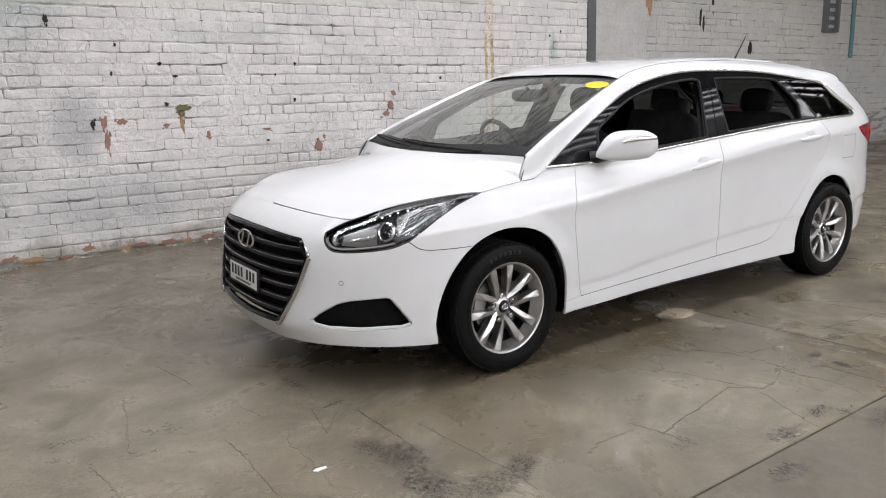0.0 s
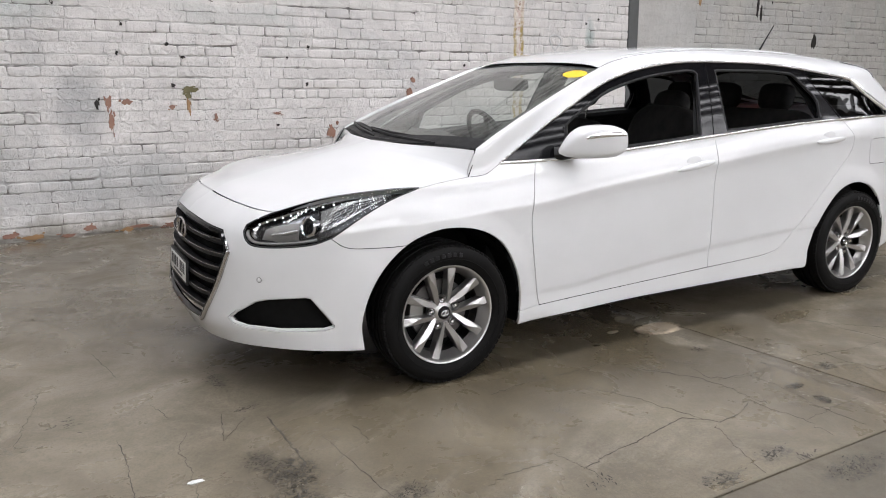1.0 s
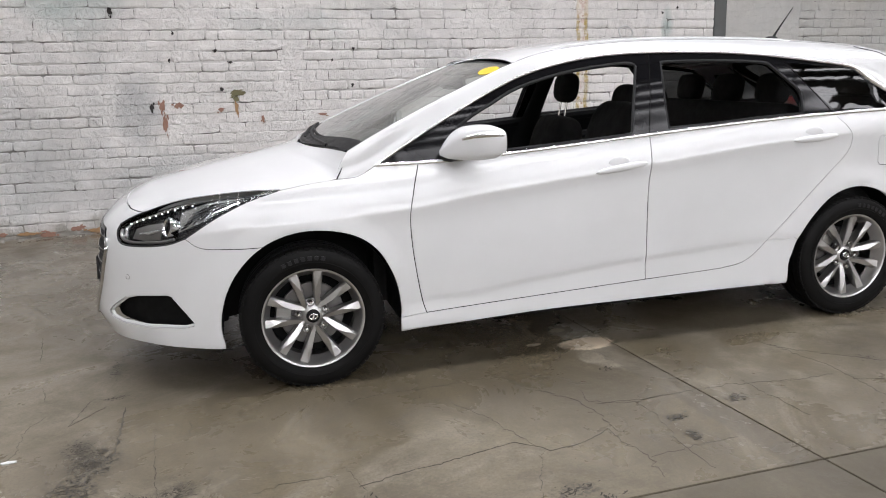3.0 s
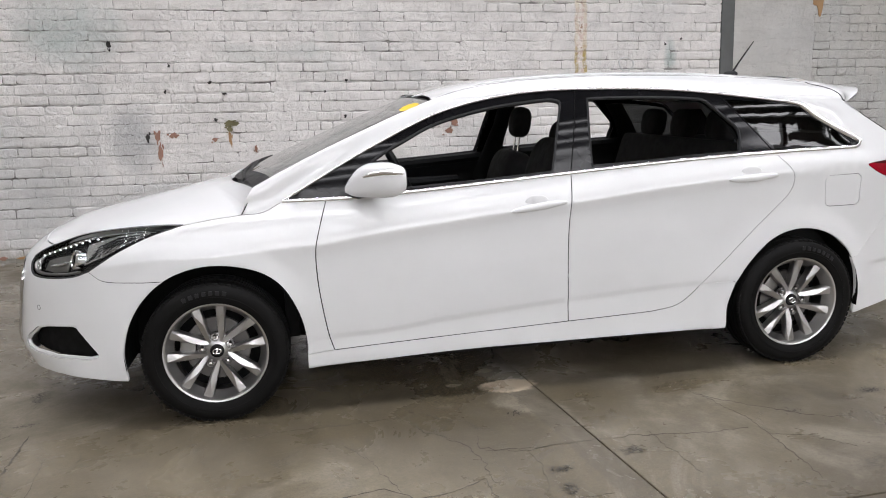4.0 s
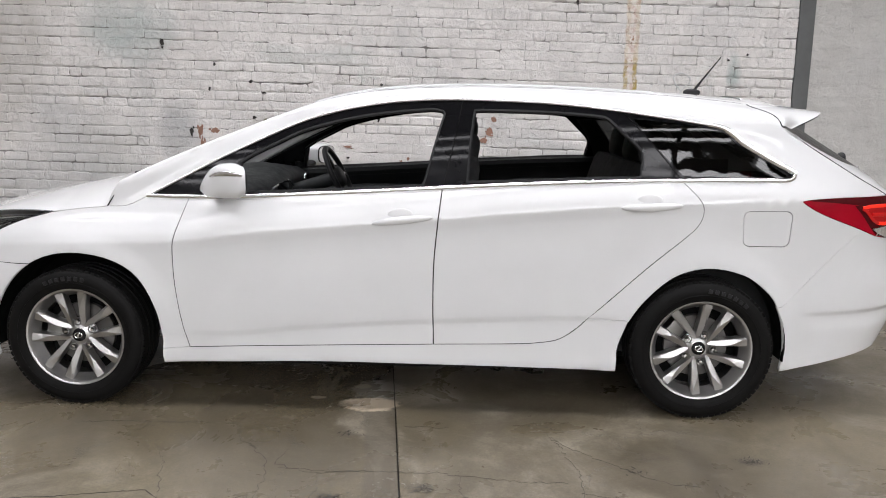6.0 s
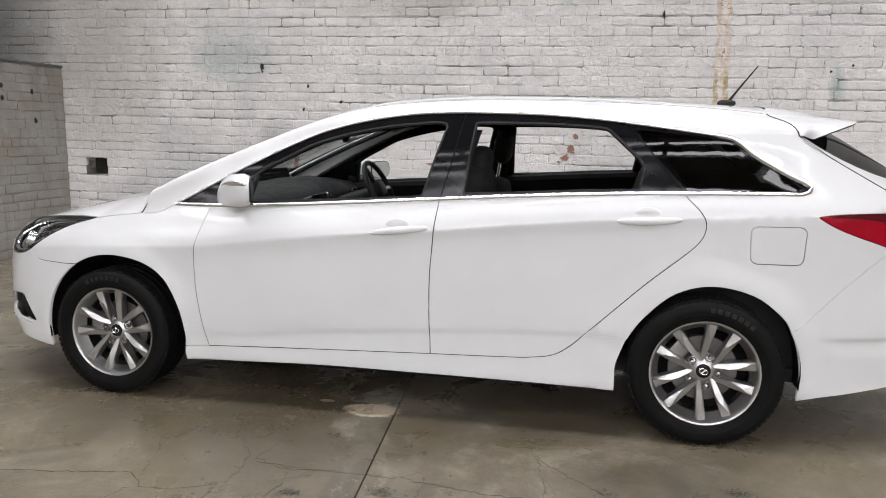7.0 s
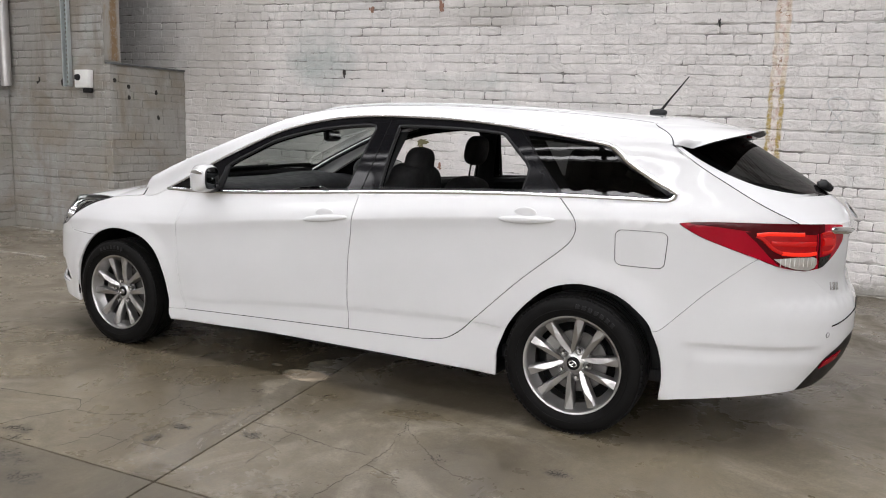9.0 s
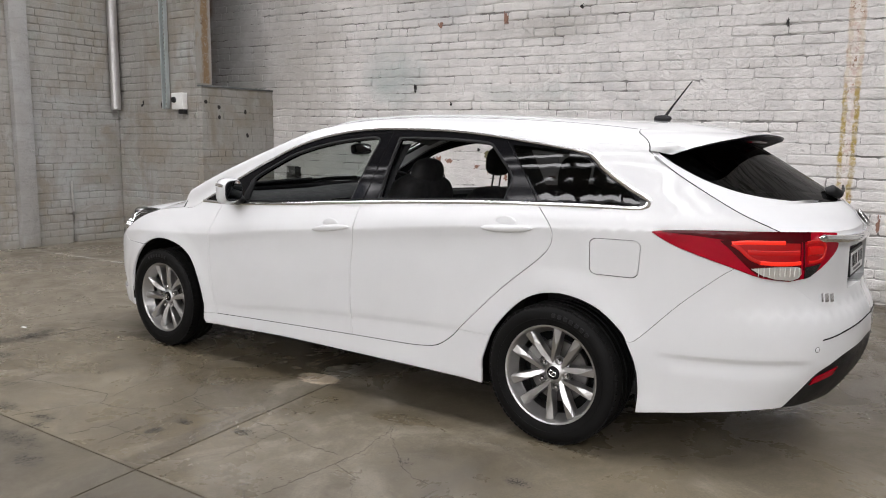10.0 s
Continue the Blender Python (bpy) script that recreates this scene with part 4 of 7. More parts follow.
Q_OPEN = curve(sx([(2.478, 1.305), (2.56, 1.20), (2.684, 1.066)]), 4) + curve(sx([(2.684, 1.066), (2.9, 1.069), (3.09, 1.068), (3.128, 1.074)]), 4)[1:] + curve(sx([(3.128, 1.074), (3.06, 1.122), (2.94, 1.190), (2.87, 1.245)]), 4)[1:] + curve(sx([(2.87, 1.245), (2.84, 1.262), (2.70, 1.284), (2.478, 1.305)]), 4)[1:-1]
body_panel("window_surround", surround, BLACK_GLOSS, label="gloss black window surround and door pillars", holes=[F_OPEN, R_OPEN, Q_OPEN], sink=0.004, lip=0.035, step=0.03, gap=0.003)
for V, F, N in cut_panel(Q_OPEN, sink=0.007, lip=0, gap=-0.004, step=0.05):
    tagged(mesh_object("quarter_glass", V, F, PRIVACY, CAR, N), "dark tinted rear quarter glass").visible_shadow = False

for sign in (-1, 1):
    def on(s, z, proud=0.0):
        return body_point(s, z, sign, -proud)
    rail = [on(s, z, .003) for s, z in BELT]
    part("belt_trim", tube_bm(rail, 0.0085, 8, 0.45), CHROME, CAR, "chrome strip below the windows")
    rear = [on(s, z, .002) for s, z in QW_REAR]
    part("window_corner_trim", tube_bm(rear, [.0085] * 6 + [.0125] * (len(rear) - 12) + [.0085] * 6, 10, 0.45), CHROME, CAR, "chrome strip round the rear quarter glass")
    top = [on(s, z, .001) for s, z in WIN_TOP]
    part("window_top_trim", tube_bm(top, 0.0058, 6, 0.6), SATIN, CAR, "thin bright strip above the windows")
    for name, line in (("window_seal", F_OPEN), ("window_seal", R_OPEN)):
        ring = [on(s, z, -.010) for s, z in line + line[:1]]
        part(name, tube_bm(ring, 0.009, 6, 0.8, caps=False), BLACK, CAR, "black rubber window seal")
    # dark tubes sunk in the door gaps stand in for their shade
    for line in (front_door, rear_door):
        part("door_seal", tube_bm([on(s, z, -.0065) for s, z in line + line[:1]], 0.0032, 5, caps=False), WELL, CAR, "dark seal in the door gap")
    part("bonnet_seam", tube_bm([p * np.array((1, sign, 1)) for p in catmull([surf(from_x(.149), .896), (.183, .800, .955), (.207, .776, 1.006)], 5)], .0028, 5), WELL, CAR, "dark joint beside the bonnet")
    part("gate_seam", tube_bm([on(s, z, .0002) for s, z in gate_on_body], 0.0018, 6), WELL, CAR, "dark joint round the tailgate")
    for line in (seam_rear, BUMPER_SEAM):
        part("panel_seam", tube_bm([on(s, z, -.005) for s, z in line], 0.0025, 5), WELL, CAR, "dark joint between body panels")
    for line in (curve(sx([(1.637, 1.000), (1.68, 1.18), (1.720, 1.380)]), 5), curve(sx([(2.671, 1.050), (2.56, 1.19), (2.43, 1.336)]), 5)):
        part("pillar_seam", tube_bm([on(s, z, -.0035) for s, z in line], 0.0022, 5), WELL, CAR, "dark seam in the pillar trim")


# ---- top of the car: pillars, roof, screens, bonnet ----
def hermite(p0, t0, p1, t1, n):
    out = []
    for k in range(n + 1):
        u = k / n
        out.append((2 * u ** 3 - 3 * u * u + 1) * p0 + (u ** 3 - 2 * u * u + u) * t0 + (3 * u * u - 2 * u ** 3) * p1 + (u ** 3 - u * u) * t1)
    return out


def grid_mesh(name, rows, mat, label="", sides=(-1, 1), lip=0.014, parent=None, inward=None):
    """Skins rows of points (y >= 0), mirrored on both sides where asked, smooth by the grid's own slopes."""
    made = []
    R, C = len(rows), len(rows[0])
    P = np.array([[np.array(p, float) for p in row] for row in rows])
    du = np.gradient(P, axis=0)
    dv = np.gradient(P, axis=1)
    N = np.cross(du, dv)
    N /= np.maximum(np.linalg.norm(N, axis=2, keepdims=True), 1e-9)
    ref = np.array((0, 0.35, 1.0)) if inward is None else np.array(inward)
    if (N @ ref).mean() < 0:
        N = -N
    V, F, M = [], [], []
    for sign in sides:
        base = len(V)
        f = np.array((1, sign, 1))
        V += [p * f for row in P for p in row]
        M += [n * f for row in N for n in row]
        for i in range(R - 1):
            for j in range(C - 1):
                q = (base + i * C + j, base + i * C + j + 1, base + (i + 1) * C + j + 1, base + (i + 1) * C + j)
                a, b, c = V[q[0]], V[q[1]], V[q[2]]
                if np.dot(np.cross(b - a, c - a), M[q[0]] + M[q[2]]) < 0:
                    q = q[::-1]
                F.append(q)
        if lip:
            ring = [(0, j) for j in range(C)] + [(i, C - 1) for i in range(1, R)] + [(R - 1, j) for j in range(C - 2, -1, -1)] + [(i, 0) for i in range(R - 2, 0, -1)]
            b2 = len(V)
            for i, j in ring:
                V += [P[i, j] * f, (P[i, j] - N[i, j] * lip) * f]
                M += [N[i, j] * f, N[i, j] * f]
            n = len(ring)
            F += [(b2 + 2 * k, b2 + 2 * k + 1, b2 + 2 * ((k + 1) % n) + 1, b2 + 2 * ((k + 1) % n)) for k in range(n)]
    ob = mesh_object(name, V, F, mat, parent or CAR, M)
    if label:
        tagged(ob, label)
    return ob


# roof edge: from the foot of the windscreen pillar to the roof's rear corner
ROOF_EDGE = catmull([(.212, .771, 1.010), (.36, .742, 1.082), (.55, .702, 1.165), (.78, .652, 1.258), (1.029, .603, 1.352), (1.20, .578, 1.398), (1.45, .560, 1.428), (1.80, .550, 1.440),
                     (2.20, .545, 1.434), (2.60, .538, 1.415), (2.85, .540, 1.395), (3.031, .545, 1.375)], 5)
edge_x = [p[0] for p in ROOF_EDGE]


def roof_edge(x):
    return np.array([x] + [float(np.interp(x, edge_x, [p[k] for p in ROOF_EDGE])) for k in (1, 2)])


roof_mid = spline([(.9, 1.368), (1.0, 1.384), (1.2, 1.430), (1.5, 1.462), (1.9, 1.472), (2.3, 1.462), (2.6, 1.446), (2.94, 1.428), (3.1, 1.418), (3.3, 1.393), (3.5, 1.360)])

# pillar and cant rail: between the window surround and the roof edge
low_line = curve(sx([(.149, .896), (.239, .902), (.323, .942)]), 4)[:-1] + WIN_TOP + curve(sx([(2.80, 1.286), (3.0, 1.289), (3.135, 1.286)]), 5)[1:]
length = np.concatenate([[0], np.cumsum([math.hypot(a[0] - b[0], a[1] - b[1]) for a, b in zip(low_line, low_line[1:])])])
rows = []
for s, z in low_line:
    p0 = surf(s, z)
    x = p0[0]
    # the rail's top runs a little ahead of its foot in front and behind it at the rear
    f = (x - .149) / (3.135 - .149)
    xe = .212 + (3.031 - .212) * f + .05 * math.sin(math.pi * f) * (1 - f)
    p1 = roof_edge(xe)
    gapv = np.linalg.norm(p1 - p0)
    h = .004
    t0 = surf(s, z + h) - surf(s, z - h)
    t0 = t0 / np.linalg.norm(t0)
    dx = (roof_edge(xe + .03) - roof_edge(xe - .03))
    dx /= np.linalg.norm(dx)
    k = smooth(.92, 1.25, x)
    t1 = np.array((0, -.93, .33)) * k + np.array((0, -.95, -.42)) * (1 - k)
    t1 = t1 - dx * np.dot(t1, dx)
    t1 /= np.linalg.norm(t1)
    rows.append(hermite(p0, t0 * gapv * 1.0, p1, t1 * gapv * 1.0, 10))
rail_end = [np.array(p) for p in rows[-1]]
for sign in (-1, 1):
    grid_mesh("cant_rail", rows, PAINT, "white windscreen pillar and roof side rail", sides=(sign,), lip=0.012, inward=(0, 1, .5))

# roof skin
rows = []
for k in range(46):
    x = 1.035 + (3.035 - 1.035) * k / 45
    p0 = roof_edge(x)
    p0 = p0 + np.array((0, -.003, 0))
    xm = x - .035 * max(0, 1 - (x - 1.035) / .5)
    p1 = np.array((xm, 0, roof_mid(xm)))
    rows.append(hermite(p0, np.array((0, -.93, .30)) * p0[1] * .55, p1, np.array((0, -1.0, 0)) * p0[1] * .75, 16))
grid_mesh("roof", rows, PAINT, "white roof skin", lip=0)

# windscreen, with its black edge band
def screen_rows(inset, lift, k0=0.0, k1=1.0, n=30):
    out = []
    for k in range(n + 1):
        u = k0 + (k1 - k0) * k / n
        x = .212 + (1.029 - .212) * u
        p0 = roof_edge(x)
        xm = .070 + (1.005 - .070) * u
        zm = .998 + (1.380 - .998) * u + .006 * math.sin(math.pi * u)
        p1 = np.array((xm, 0, zm))
        p0 = p0 + (p1 - p0) * inset
        row = hermite(p0, np.array((-.20 * (1 - u) - .03, -1.0, .10)) * p0[1] * .8, p1, np.array((0, -1.0, 0)) * p0[1] * .9, 18)
        out.append([p - np.array((-.36, 0, .93)) * lift for p in row])
    return out


glass_rows = screen_rows(.012, .004)
windscreen = grid_mesh("windscreen", glass_rows, WINDSCREEN, "dusty windscreen with a slight green tint", lip=0)
windscreen.visible_shadow = False
for sign in (-1, 1):
    strip = [[(r[0] * (1 - w) + r[2] * w if w < .5 else r[2] * w + r[0] * (1 - w)) - np.array((-.36, 0, .93)) * .003 for w in (0.0, .40)] for r in glass_rows]
    grid_mesh("windscreen_border", strip, BLACK, "black windscreen edge band", sides=(sign,), lip=0)
top_band = [[p - np.array((-.36, 0, .93)) * .0035 for p in r] for r in screen_rows(.012, .004, .90, 1.0, 4)]
grid_mesh("windscreen_top_band", top_band, BLACK, "black band along the windscreen's top", lip=0)
low_band = [[p + np.array((-.36, 0, .93)) * .0025 for p in r] for r in screen_rows(.012, .004, 0, .085, 4)]
grid_mesh("cowl_band", low_band, BLACK, "black band along the windscreen's foot", lip=0)

# bonnet
hood_edge = [surf(s, z) for s, z in HOOD_FRONT[::-1][-1:] + [p for p in LAMP_TOP if p[0] > .766]] + [surf(from_x(x), z) for x, z in ((.02, .884), (.149, .896))]
hood_edge = catmull(hood_edge, 3) + [np.array(p) for p in catmull([surf(from_x(.149), .896), (.185, .797, .955), (.205, .774, 1.004)], 4)[1:]]
hood_len = np.concatenate([[0], np.cumsum([np.linalg.norm(b - a) for a, b in zip(hood_edge, hood_edge[1:])])])
hood_mid = spline([(-.815, .800), (-.70, .840), (-.55, .876), (-.30, .930), (0.0, .991), (.06, 1.003)])
front_line = [surf(s, z) for s, z in HOOD_FRONT]
rear_line = catmull([(.205, .774, 1.004), (.155, .60, 1.006), (.085, .35, 1.003), (.05, 0, 1.000)], 6)
rows = []
ncol = 24
for i in range(41):
    u = i / 40
    p0 = np.array([float(np.interp(u * hood_len[-1], hood_len, [p[k] for p in hood_edge])) for k in range(3)])
    xm = -.812 + (.045 + .812) * u
    p1 = np.array((xm, 0, hood_mid(xm)))
    rise = max(0.0, p1[2] - p0[2]) * 2.2 + .015
    w = smooth(.02, .25, u)
    row = hermite(p0, np.array((0, -1.0 * p0[1] * .75, rise * w + (1 - w) * .02)), p1, np.array((-.35 * (1 - u) * 0, -1.0, 0)) * p0[1] * .8, ncol)
    # front and rear rows lie on the shut lines
    def along(line, k):
        L = np.concatenate([[0], np.cumsum([np.linalg.norm(b - a) for a, b in zip(line, line[1:])])])
        return np.array([float(np.interp(k / ncol * L[-1], L, [p[c] for p in line])) for c in range(3)])
    if u < .16:
        f = 1 - smooth(0, .16, u)
        if i == 0:
            first = [np.array(p) for p in row]
            shift = [along(front_line, k) - first[k] for k in range(ncol + 1)]
        row = [row[k] + shift[k] * f for k in range(ncol + 1)]
    rows.append(row)
last = [np.array(p) for p in rows[-1]]
for i in range(30, 41):
    f = smooth(30, 40, i)
    rows[i] = [rows[i][k] + (along(rear_line, k) - last[k]) * f for k in range(ncol + 1)]
rows[0] = [p + np.array((.004, 0, .001)) for p in rows[0]]
grid_mesh("bonnet", rows, PAINT, "white bonnet", lip=0.02)


# ---- tailgate: glass, skin, spoiler ----
gate_edge = catmull([(3.035, .545, 1.370), (3.085, .603, 1.326), surf(from_x(3.145), 1.280), surf(from_x(3.255), 1.202), surf(from_x(3.405), 1.112), surf(from_x(3.525), 1.042), surf(5.218, .983)], 8)
gate_mid = catmull([(3.06, 0, 1.412), (3.22, 0, 1.372), (3.38, 0, 1.305), (3.53, 0, 1.215), (3.67, 0, 1.125), (3.785, 0, 1.042), (3.843, 0, .970)], 8)


def at_curve(points, u):
    f = min(max(u, 0), 1) * (len(points) - 1)
    i = min(int(f), len(points) - 2)
    return points[i] * (1 - (f - i)) + points[i + 1] * (f - i)


def gate_row(v, n=24):
    p0, p1 = at_curve(gate_edge, v), at_curve(gate_mid, v)
    k = .25 + .75 * smooth(.1, .9, v)
    return hermite(p0, np.array((.62 * k, -.80, .10 * (1 - v))) * p0[1] * .95, p1, np.array((0, -1.0, 0)) * p0[1] * 1.05, n)


def gate_point(v, w, lift=0.0):
    """w runs from the middle line (0) to the seam (1)."""
    row = gate_row(v)
    f = (1 - w) * 24
    i = min(int(f), 23)
    p = row[i] * (1 - (f - i)) + row[i + 1] * (f - i)
    return p + np.array((.62, 0, .78)) * lift


glass_half = spline([(.04, .945), (.10, .945), (.20, .943), (.40, .926), (.55, .880), (.64, .80), (.70, .68), (.74, .51), (.765, .27), (.775, .0)])
strip = [[gate_point(v, w0 + (1 - w0) * k / 6) for k in range(7)] for v in [.04 + .735 * i / 40 for i in range(41)] for w0 in [max(0.0, glass_half(v))]]
grid_mesh("tailgate_frame", strip, PAINT, "white tailgate frame round the rear window", lip=0.012, inward=(1, .4, 1))
lining = [[gate_point(v, w0 - .05 + (.95 - w0) * k / 4, -.035) for k in range(5)] for v in [.10 + .60 * i / 20 for i in range(21)] for w0 in [max(0.06, glass_half(v))]]
for sign in (-1, 1):
    grid_mesh("tailgate_lining", lining, DASH, "dark inner tailgate lining", sides=(sign,), lip=0, inward=(-1, -.4, -1))
lower = [[gate_point(v, 1 - k / 20) for k in range(21)] for v in [.775 + .225 * i / 10 for i in range(11)]]
for i in range(6, 11):
    f = (i - 6) / 4 * .9
    s_line = [surf(5.218 + (LONG - 5.218) * k / 20, .981 - .011 * min(1, k / 8)) for k in range(21)]
    lower[i] = [lower[i][k] * (1 - f) + s_line[k] * f for k in range(21)]
grid_mesh("tailgate_skin", lower, PAINT, "white tailgate below the rear window", lip=0.012, inward=(1, .2, 1))
pane = [[gate_point(v, max(0.0, glass_half(v)) * (1 - k / 16) + .006, -.004) for k in range(17)] for v in [.06 + .712 * i / 36 for i in range(37)]]
rear_pane = grid_mesh("rear_window", pane, PRIVACY, "dark tinted rear window", lip=0, inward=(1, 0, 1))
rear_pane.visible_shadow = False
edge_band = [[gate_point(v, max(0.0, glass_half(v)) * (1 - .14 * k / 3) + .004, -.007) for k in range(4)] for v in [.10 + .62 * i / 36 for i in range(37)]]
for sign in (-1, 1):
    grid_mesh("rear_window_border", edge_band, BLACK, "black edge band of the rear window", sides=(sign,), lip=0, inward=(1, 0, 1))

lead = catmull([(3.038, 0, 1.4245), (3.038, .20, 1.419), (3.037, .36, 1.407)] + [p + np.array((.005, 0, 0)) for p in rail_end[::-1]], 3)
trail_line = catmull([(3.425, 0, 1.364), (3.422, .25, 1.358), (3.405, .42, 1.344), (3.33, .54, 1.322), (3.255, .605, 1.298), (3.190, .640, 1.272)], 8)
trail = [at_curve(trail_line, i / (len(lead) - 1)) for i in range(len(lead))]
rows, below = [], []
for i in range(len(lead)):
    a, b = np.array(lead[i]), np.array(trail[i])
    L = np.linalg.norm(b - a)
    top = hermite(a, np.array((1, 0, -.03)) * L, b, np.array((1, 0, -.10)) * L, 12)
    thick = 1 - .97 * smooth(.80, .97, i / (len(lead) - 1))
    under = hermite(b - np.array((.004, 0, .001 + .007 * thick)), np.array((-1, 0, -.02)) * L * .5, a + (b - a) * .35 - np.array((0, .012, .003 + .027 * thick)), np.array((-1, 0, -.20)) * L * .4, 6)
    rows.append(top)
    below.append(under)
grid_mesh("roof_spoiler", rows, PAINT, "white roof spoiler over the rear window", lip=.002, inward=(0, .2, 1))
# the shade below the spoiler is put into this black colour
grid_mesh("spoiler_underside", below, BLACK, "black underside of the spoiler", lip=0, inward=(0, 0, -1))
brake = box_bm(3.36, 3.385, -.14, .14, 1.322, 1.334, .004)
part("high_brake_lamp", brake, RED_DARK, CAR, "red high-mounted brake lamp")

wiper = tube_bm([(3.685, -.035, 1.112), (3.71, -.03, 1.118), (3.74, .01, 1.098)], [.018, .025, .018], 10)
part("rear_wiper_hub", wiper, BLACK, CAR, "black rear wiper pivot cover")
part("rear_wiper_arm", tube_bm([(3.735, .0, 1.100), (3.73, .16, 1.108), (3.70, .36, 1.122)], [.012, .008, .005], 8), BLACK, CAR, "black rear wiper arm")

# antenna and roof rails
part("antenna_base", blob_bm(.045, .016, .018, .8, .8), BLACK, CAR, "black antenna foot", matrix=pose(2.915, 0, 1.441))
part("antenna_rod", tube_bm([(2.925, 0, 1.448), (2.965, 0, 1.504), (3.055, 0, 1.622)], [.008, .005, .0028], 8), BLACK, CAR, "slim black antenna rod")
for sign in (-1, 1):
    line = [roof_edge(x) * np.array((1, sign, 1)) + np.array((0, -sign * .030, .004 + .004 * math.sin(math.pi * min(1, max(0, (x - 1.22) / 1.42))) ** .4)) for x in [1.22 + 1.42 * k / 24 for k in range(25)]]
    part("roof_rail", tube_bm(line, [.004] + [.0085] * 23 + [.004], 8, 1.3), PAINT, CAR, "low white roof rail")
    ditch = [roof_edge(x) * np.array((1, sign, 1)) + np.array((0, -sign * .004, .0004)) for x in [1.06 + 1.94 * k / 30 for k in range(31)]]
    part("roof_seam", tube_bm(ditch, .0011, 5), WELL, CAR, "dark joint along the roof's edge")
    corner = [p * np.array((1, sign, 1)) + np.array((.003, sign * .0015, .0008)) for p in rail_end]
    part("gate_seam", tube_bm(corner, .0015, 6), WELL, CAR, "dark joint round the tailgate")

# ---- grille ----
def front_point(y, z, sink=0.0):
    """A point of the nose at that width and height."""
    s = float(np.interp(abs(y), [surf(k * .02, z)[1] for k in range(36)], [k * .02 for k in range(36)]))
    p = surf(s, z)
    n = body_normal(s, z, 1)
    p = p - n * sink
    return np.array((p[0], p[1] if y >= 0 else -p[1], p[2]))


for V, F, N in cut_panel(GRILLE, lip=0, gap=0, sink=0.050, merge=True):
    tagged(mesh_object("grille_backing", V, F, WELL, CAR, N), "dark grille opening")
for sign in (-1, 1):
    start = near_index(GRILLE, (.505, .706))
    ring = [body_point(s, z, sign, -.003) for s, z in GRILLE[start + 3:near_index(GRILLE, (.36, .304)) + 1]]
    part("grille_frame", tube_bm(ring, [.003, .006, .009] + [.0105] * (len(ring) - 3), 8, .8), SATIN, CAR, "satin chrome grille frame")
    inner = [body_point(s * .965, .50 + (z - .50) * .955, sign, .014) for s, z in GRILLE]
    part("grille_inner_frame", tube_bm(inner, .016, 8, caps=False), BLACK_GLOSS, CAR, "black inner grille frame")
half_at = spline([(.30, .36), (.34, .405), (.48, .492), (.60, .548), (.63, .556), (.66, .540), (.71, .49)])
for z in (.358, .418, .478, .538, .598, .658):
    w = float(half_at(z)) - .02
    ys = [-w + 2 * w * k / 28 for k in range(29)]
    rows = []
    for y in ys:
        p = front_point(y, z, .012)
        q = front_point(y, z, .045)
        rows.append([p + np.array((0, 0, .011)), p + np.array((-.004, 0, .004)), p + np.array((-.003, 0, -.006)), q + np.array((0, 0, -.016)), q + np.array((0, 0, .012)), p + np.array((0, 0, .011))])
    V = [p for r in rows for p in r]
    F = [(i * 6 + j, i * 6 + j + 1, (i + 1) * 6 + j + 1, (i + 1) * 6 + j) for i in range(28) for j in range(5)]
    bar = mesh_object("grille_bar", V, F, BLACK, CAR, smooth=False)
    tagged(bar, "gloss black grille bar with bright edge")
    part("bar_edge", tube_bm([r[0] + np.array((-.002, 0, .000)) for r in rows], .0019, 6), SATIN, bar, "thin bright edge of the bar")
# emblem: a plain oval ring with two slanted bars
ring = lathe_bm([(.052, 0), (.060, -.006), (.067, 0), (.060, .006), (.052, 0)], 40, "y")
E0 = np.array(front_point(0, .647, .003))
stand = Matrix.Translation(E0) @ Euler((0, 0, radians(-90))).to_matrix().to_4x4() @ Euler((radians(-8), 0, 0)).to_matrix().to_4x4() @ Matrix.Diagonal((1.65, 1, .68, 1))
emblem = part("front_emblem", ring, CHROME, CAR, "plain oval chrome emblem on the grille", matrix=stand)
for k, (x0, x1) in enumerate(((-.030, -.016), (.016, .030))):
    part("emblem_stroke", tube_bm([(x0, 0, -.045), (x1, 0, .045)], .007, 6), CHROME, emblem, matrix=stand)

# number plates: plain bars in place of the writing
def number_plate(name, at, label):
    ob = part(name, box_bm(-.190, .190, -.0088, .004, -.057, .057, .003), BLACK, CAR, label, matrix=at)
    part("plate_face", box_bm(-.180, .180, -.0096, -.0035, -.046, .046, .0005), PLATE_WHITE, ob, "white plate face", matrix=at)
    for k, x in enumerate((-.145, -.103, -.061, -.019, .055, .098, .141)):
        part("plate_bar", box_bm(x - .012, x + .012, -.0108, -.007, -.016, .034), BLACK, ob, smooth=False, matrix=at)
    part("plate_line", box_bm(-.10, .10, -.0108, -.007, -.037, -.027), DARK_STEEL, ob, smooth=False, matrix=at)
    return ob


number_plate("front_number_plate", Matrix.Translation(front_point(0, .466, .008)) @ pose(0, 0, 0, -4, 0, -90), "white front number plate in a black holder")
number_plate("rear_number_plate", Matrix.Translation((3.818, 0, .815)) @ pose(0, 0, 0, -3, 0, 90), "white rear number plate in a black holder")

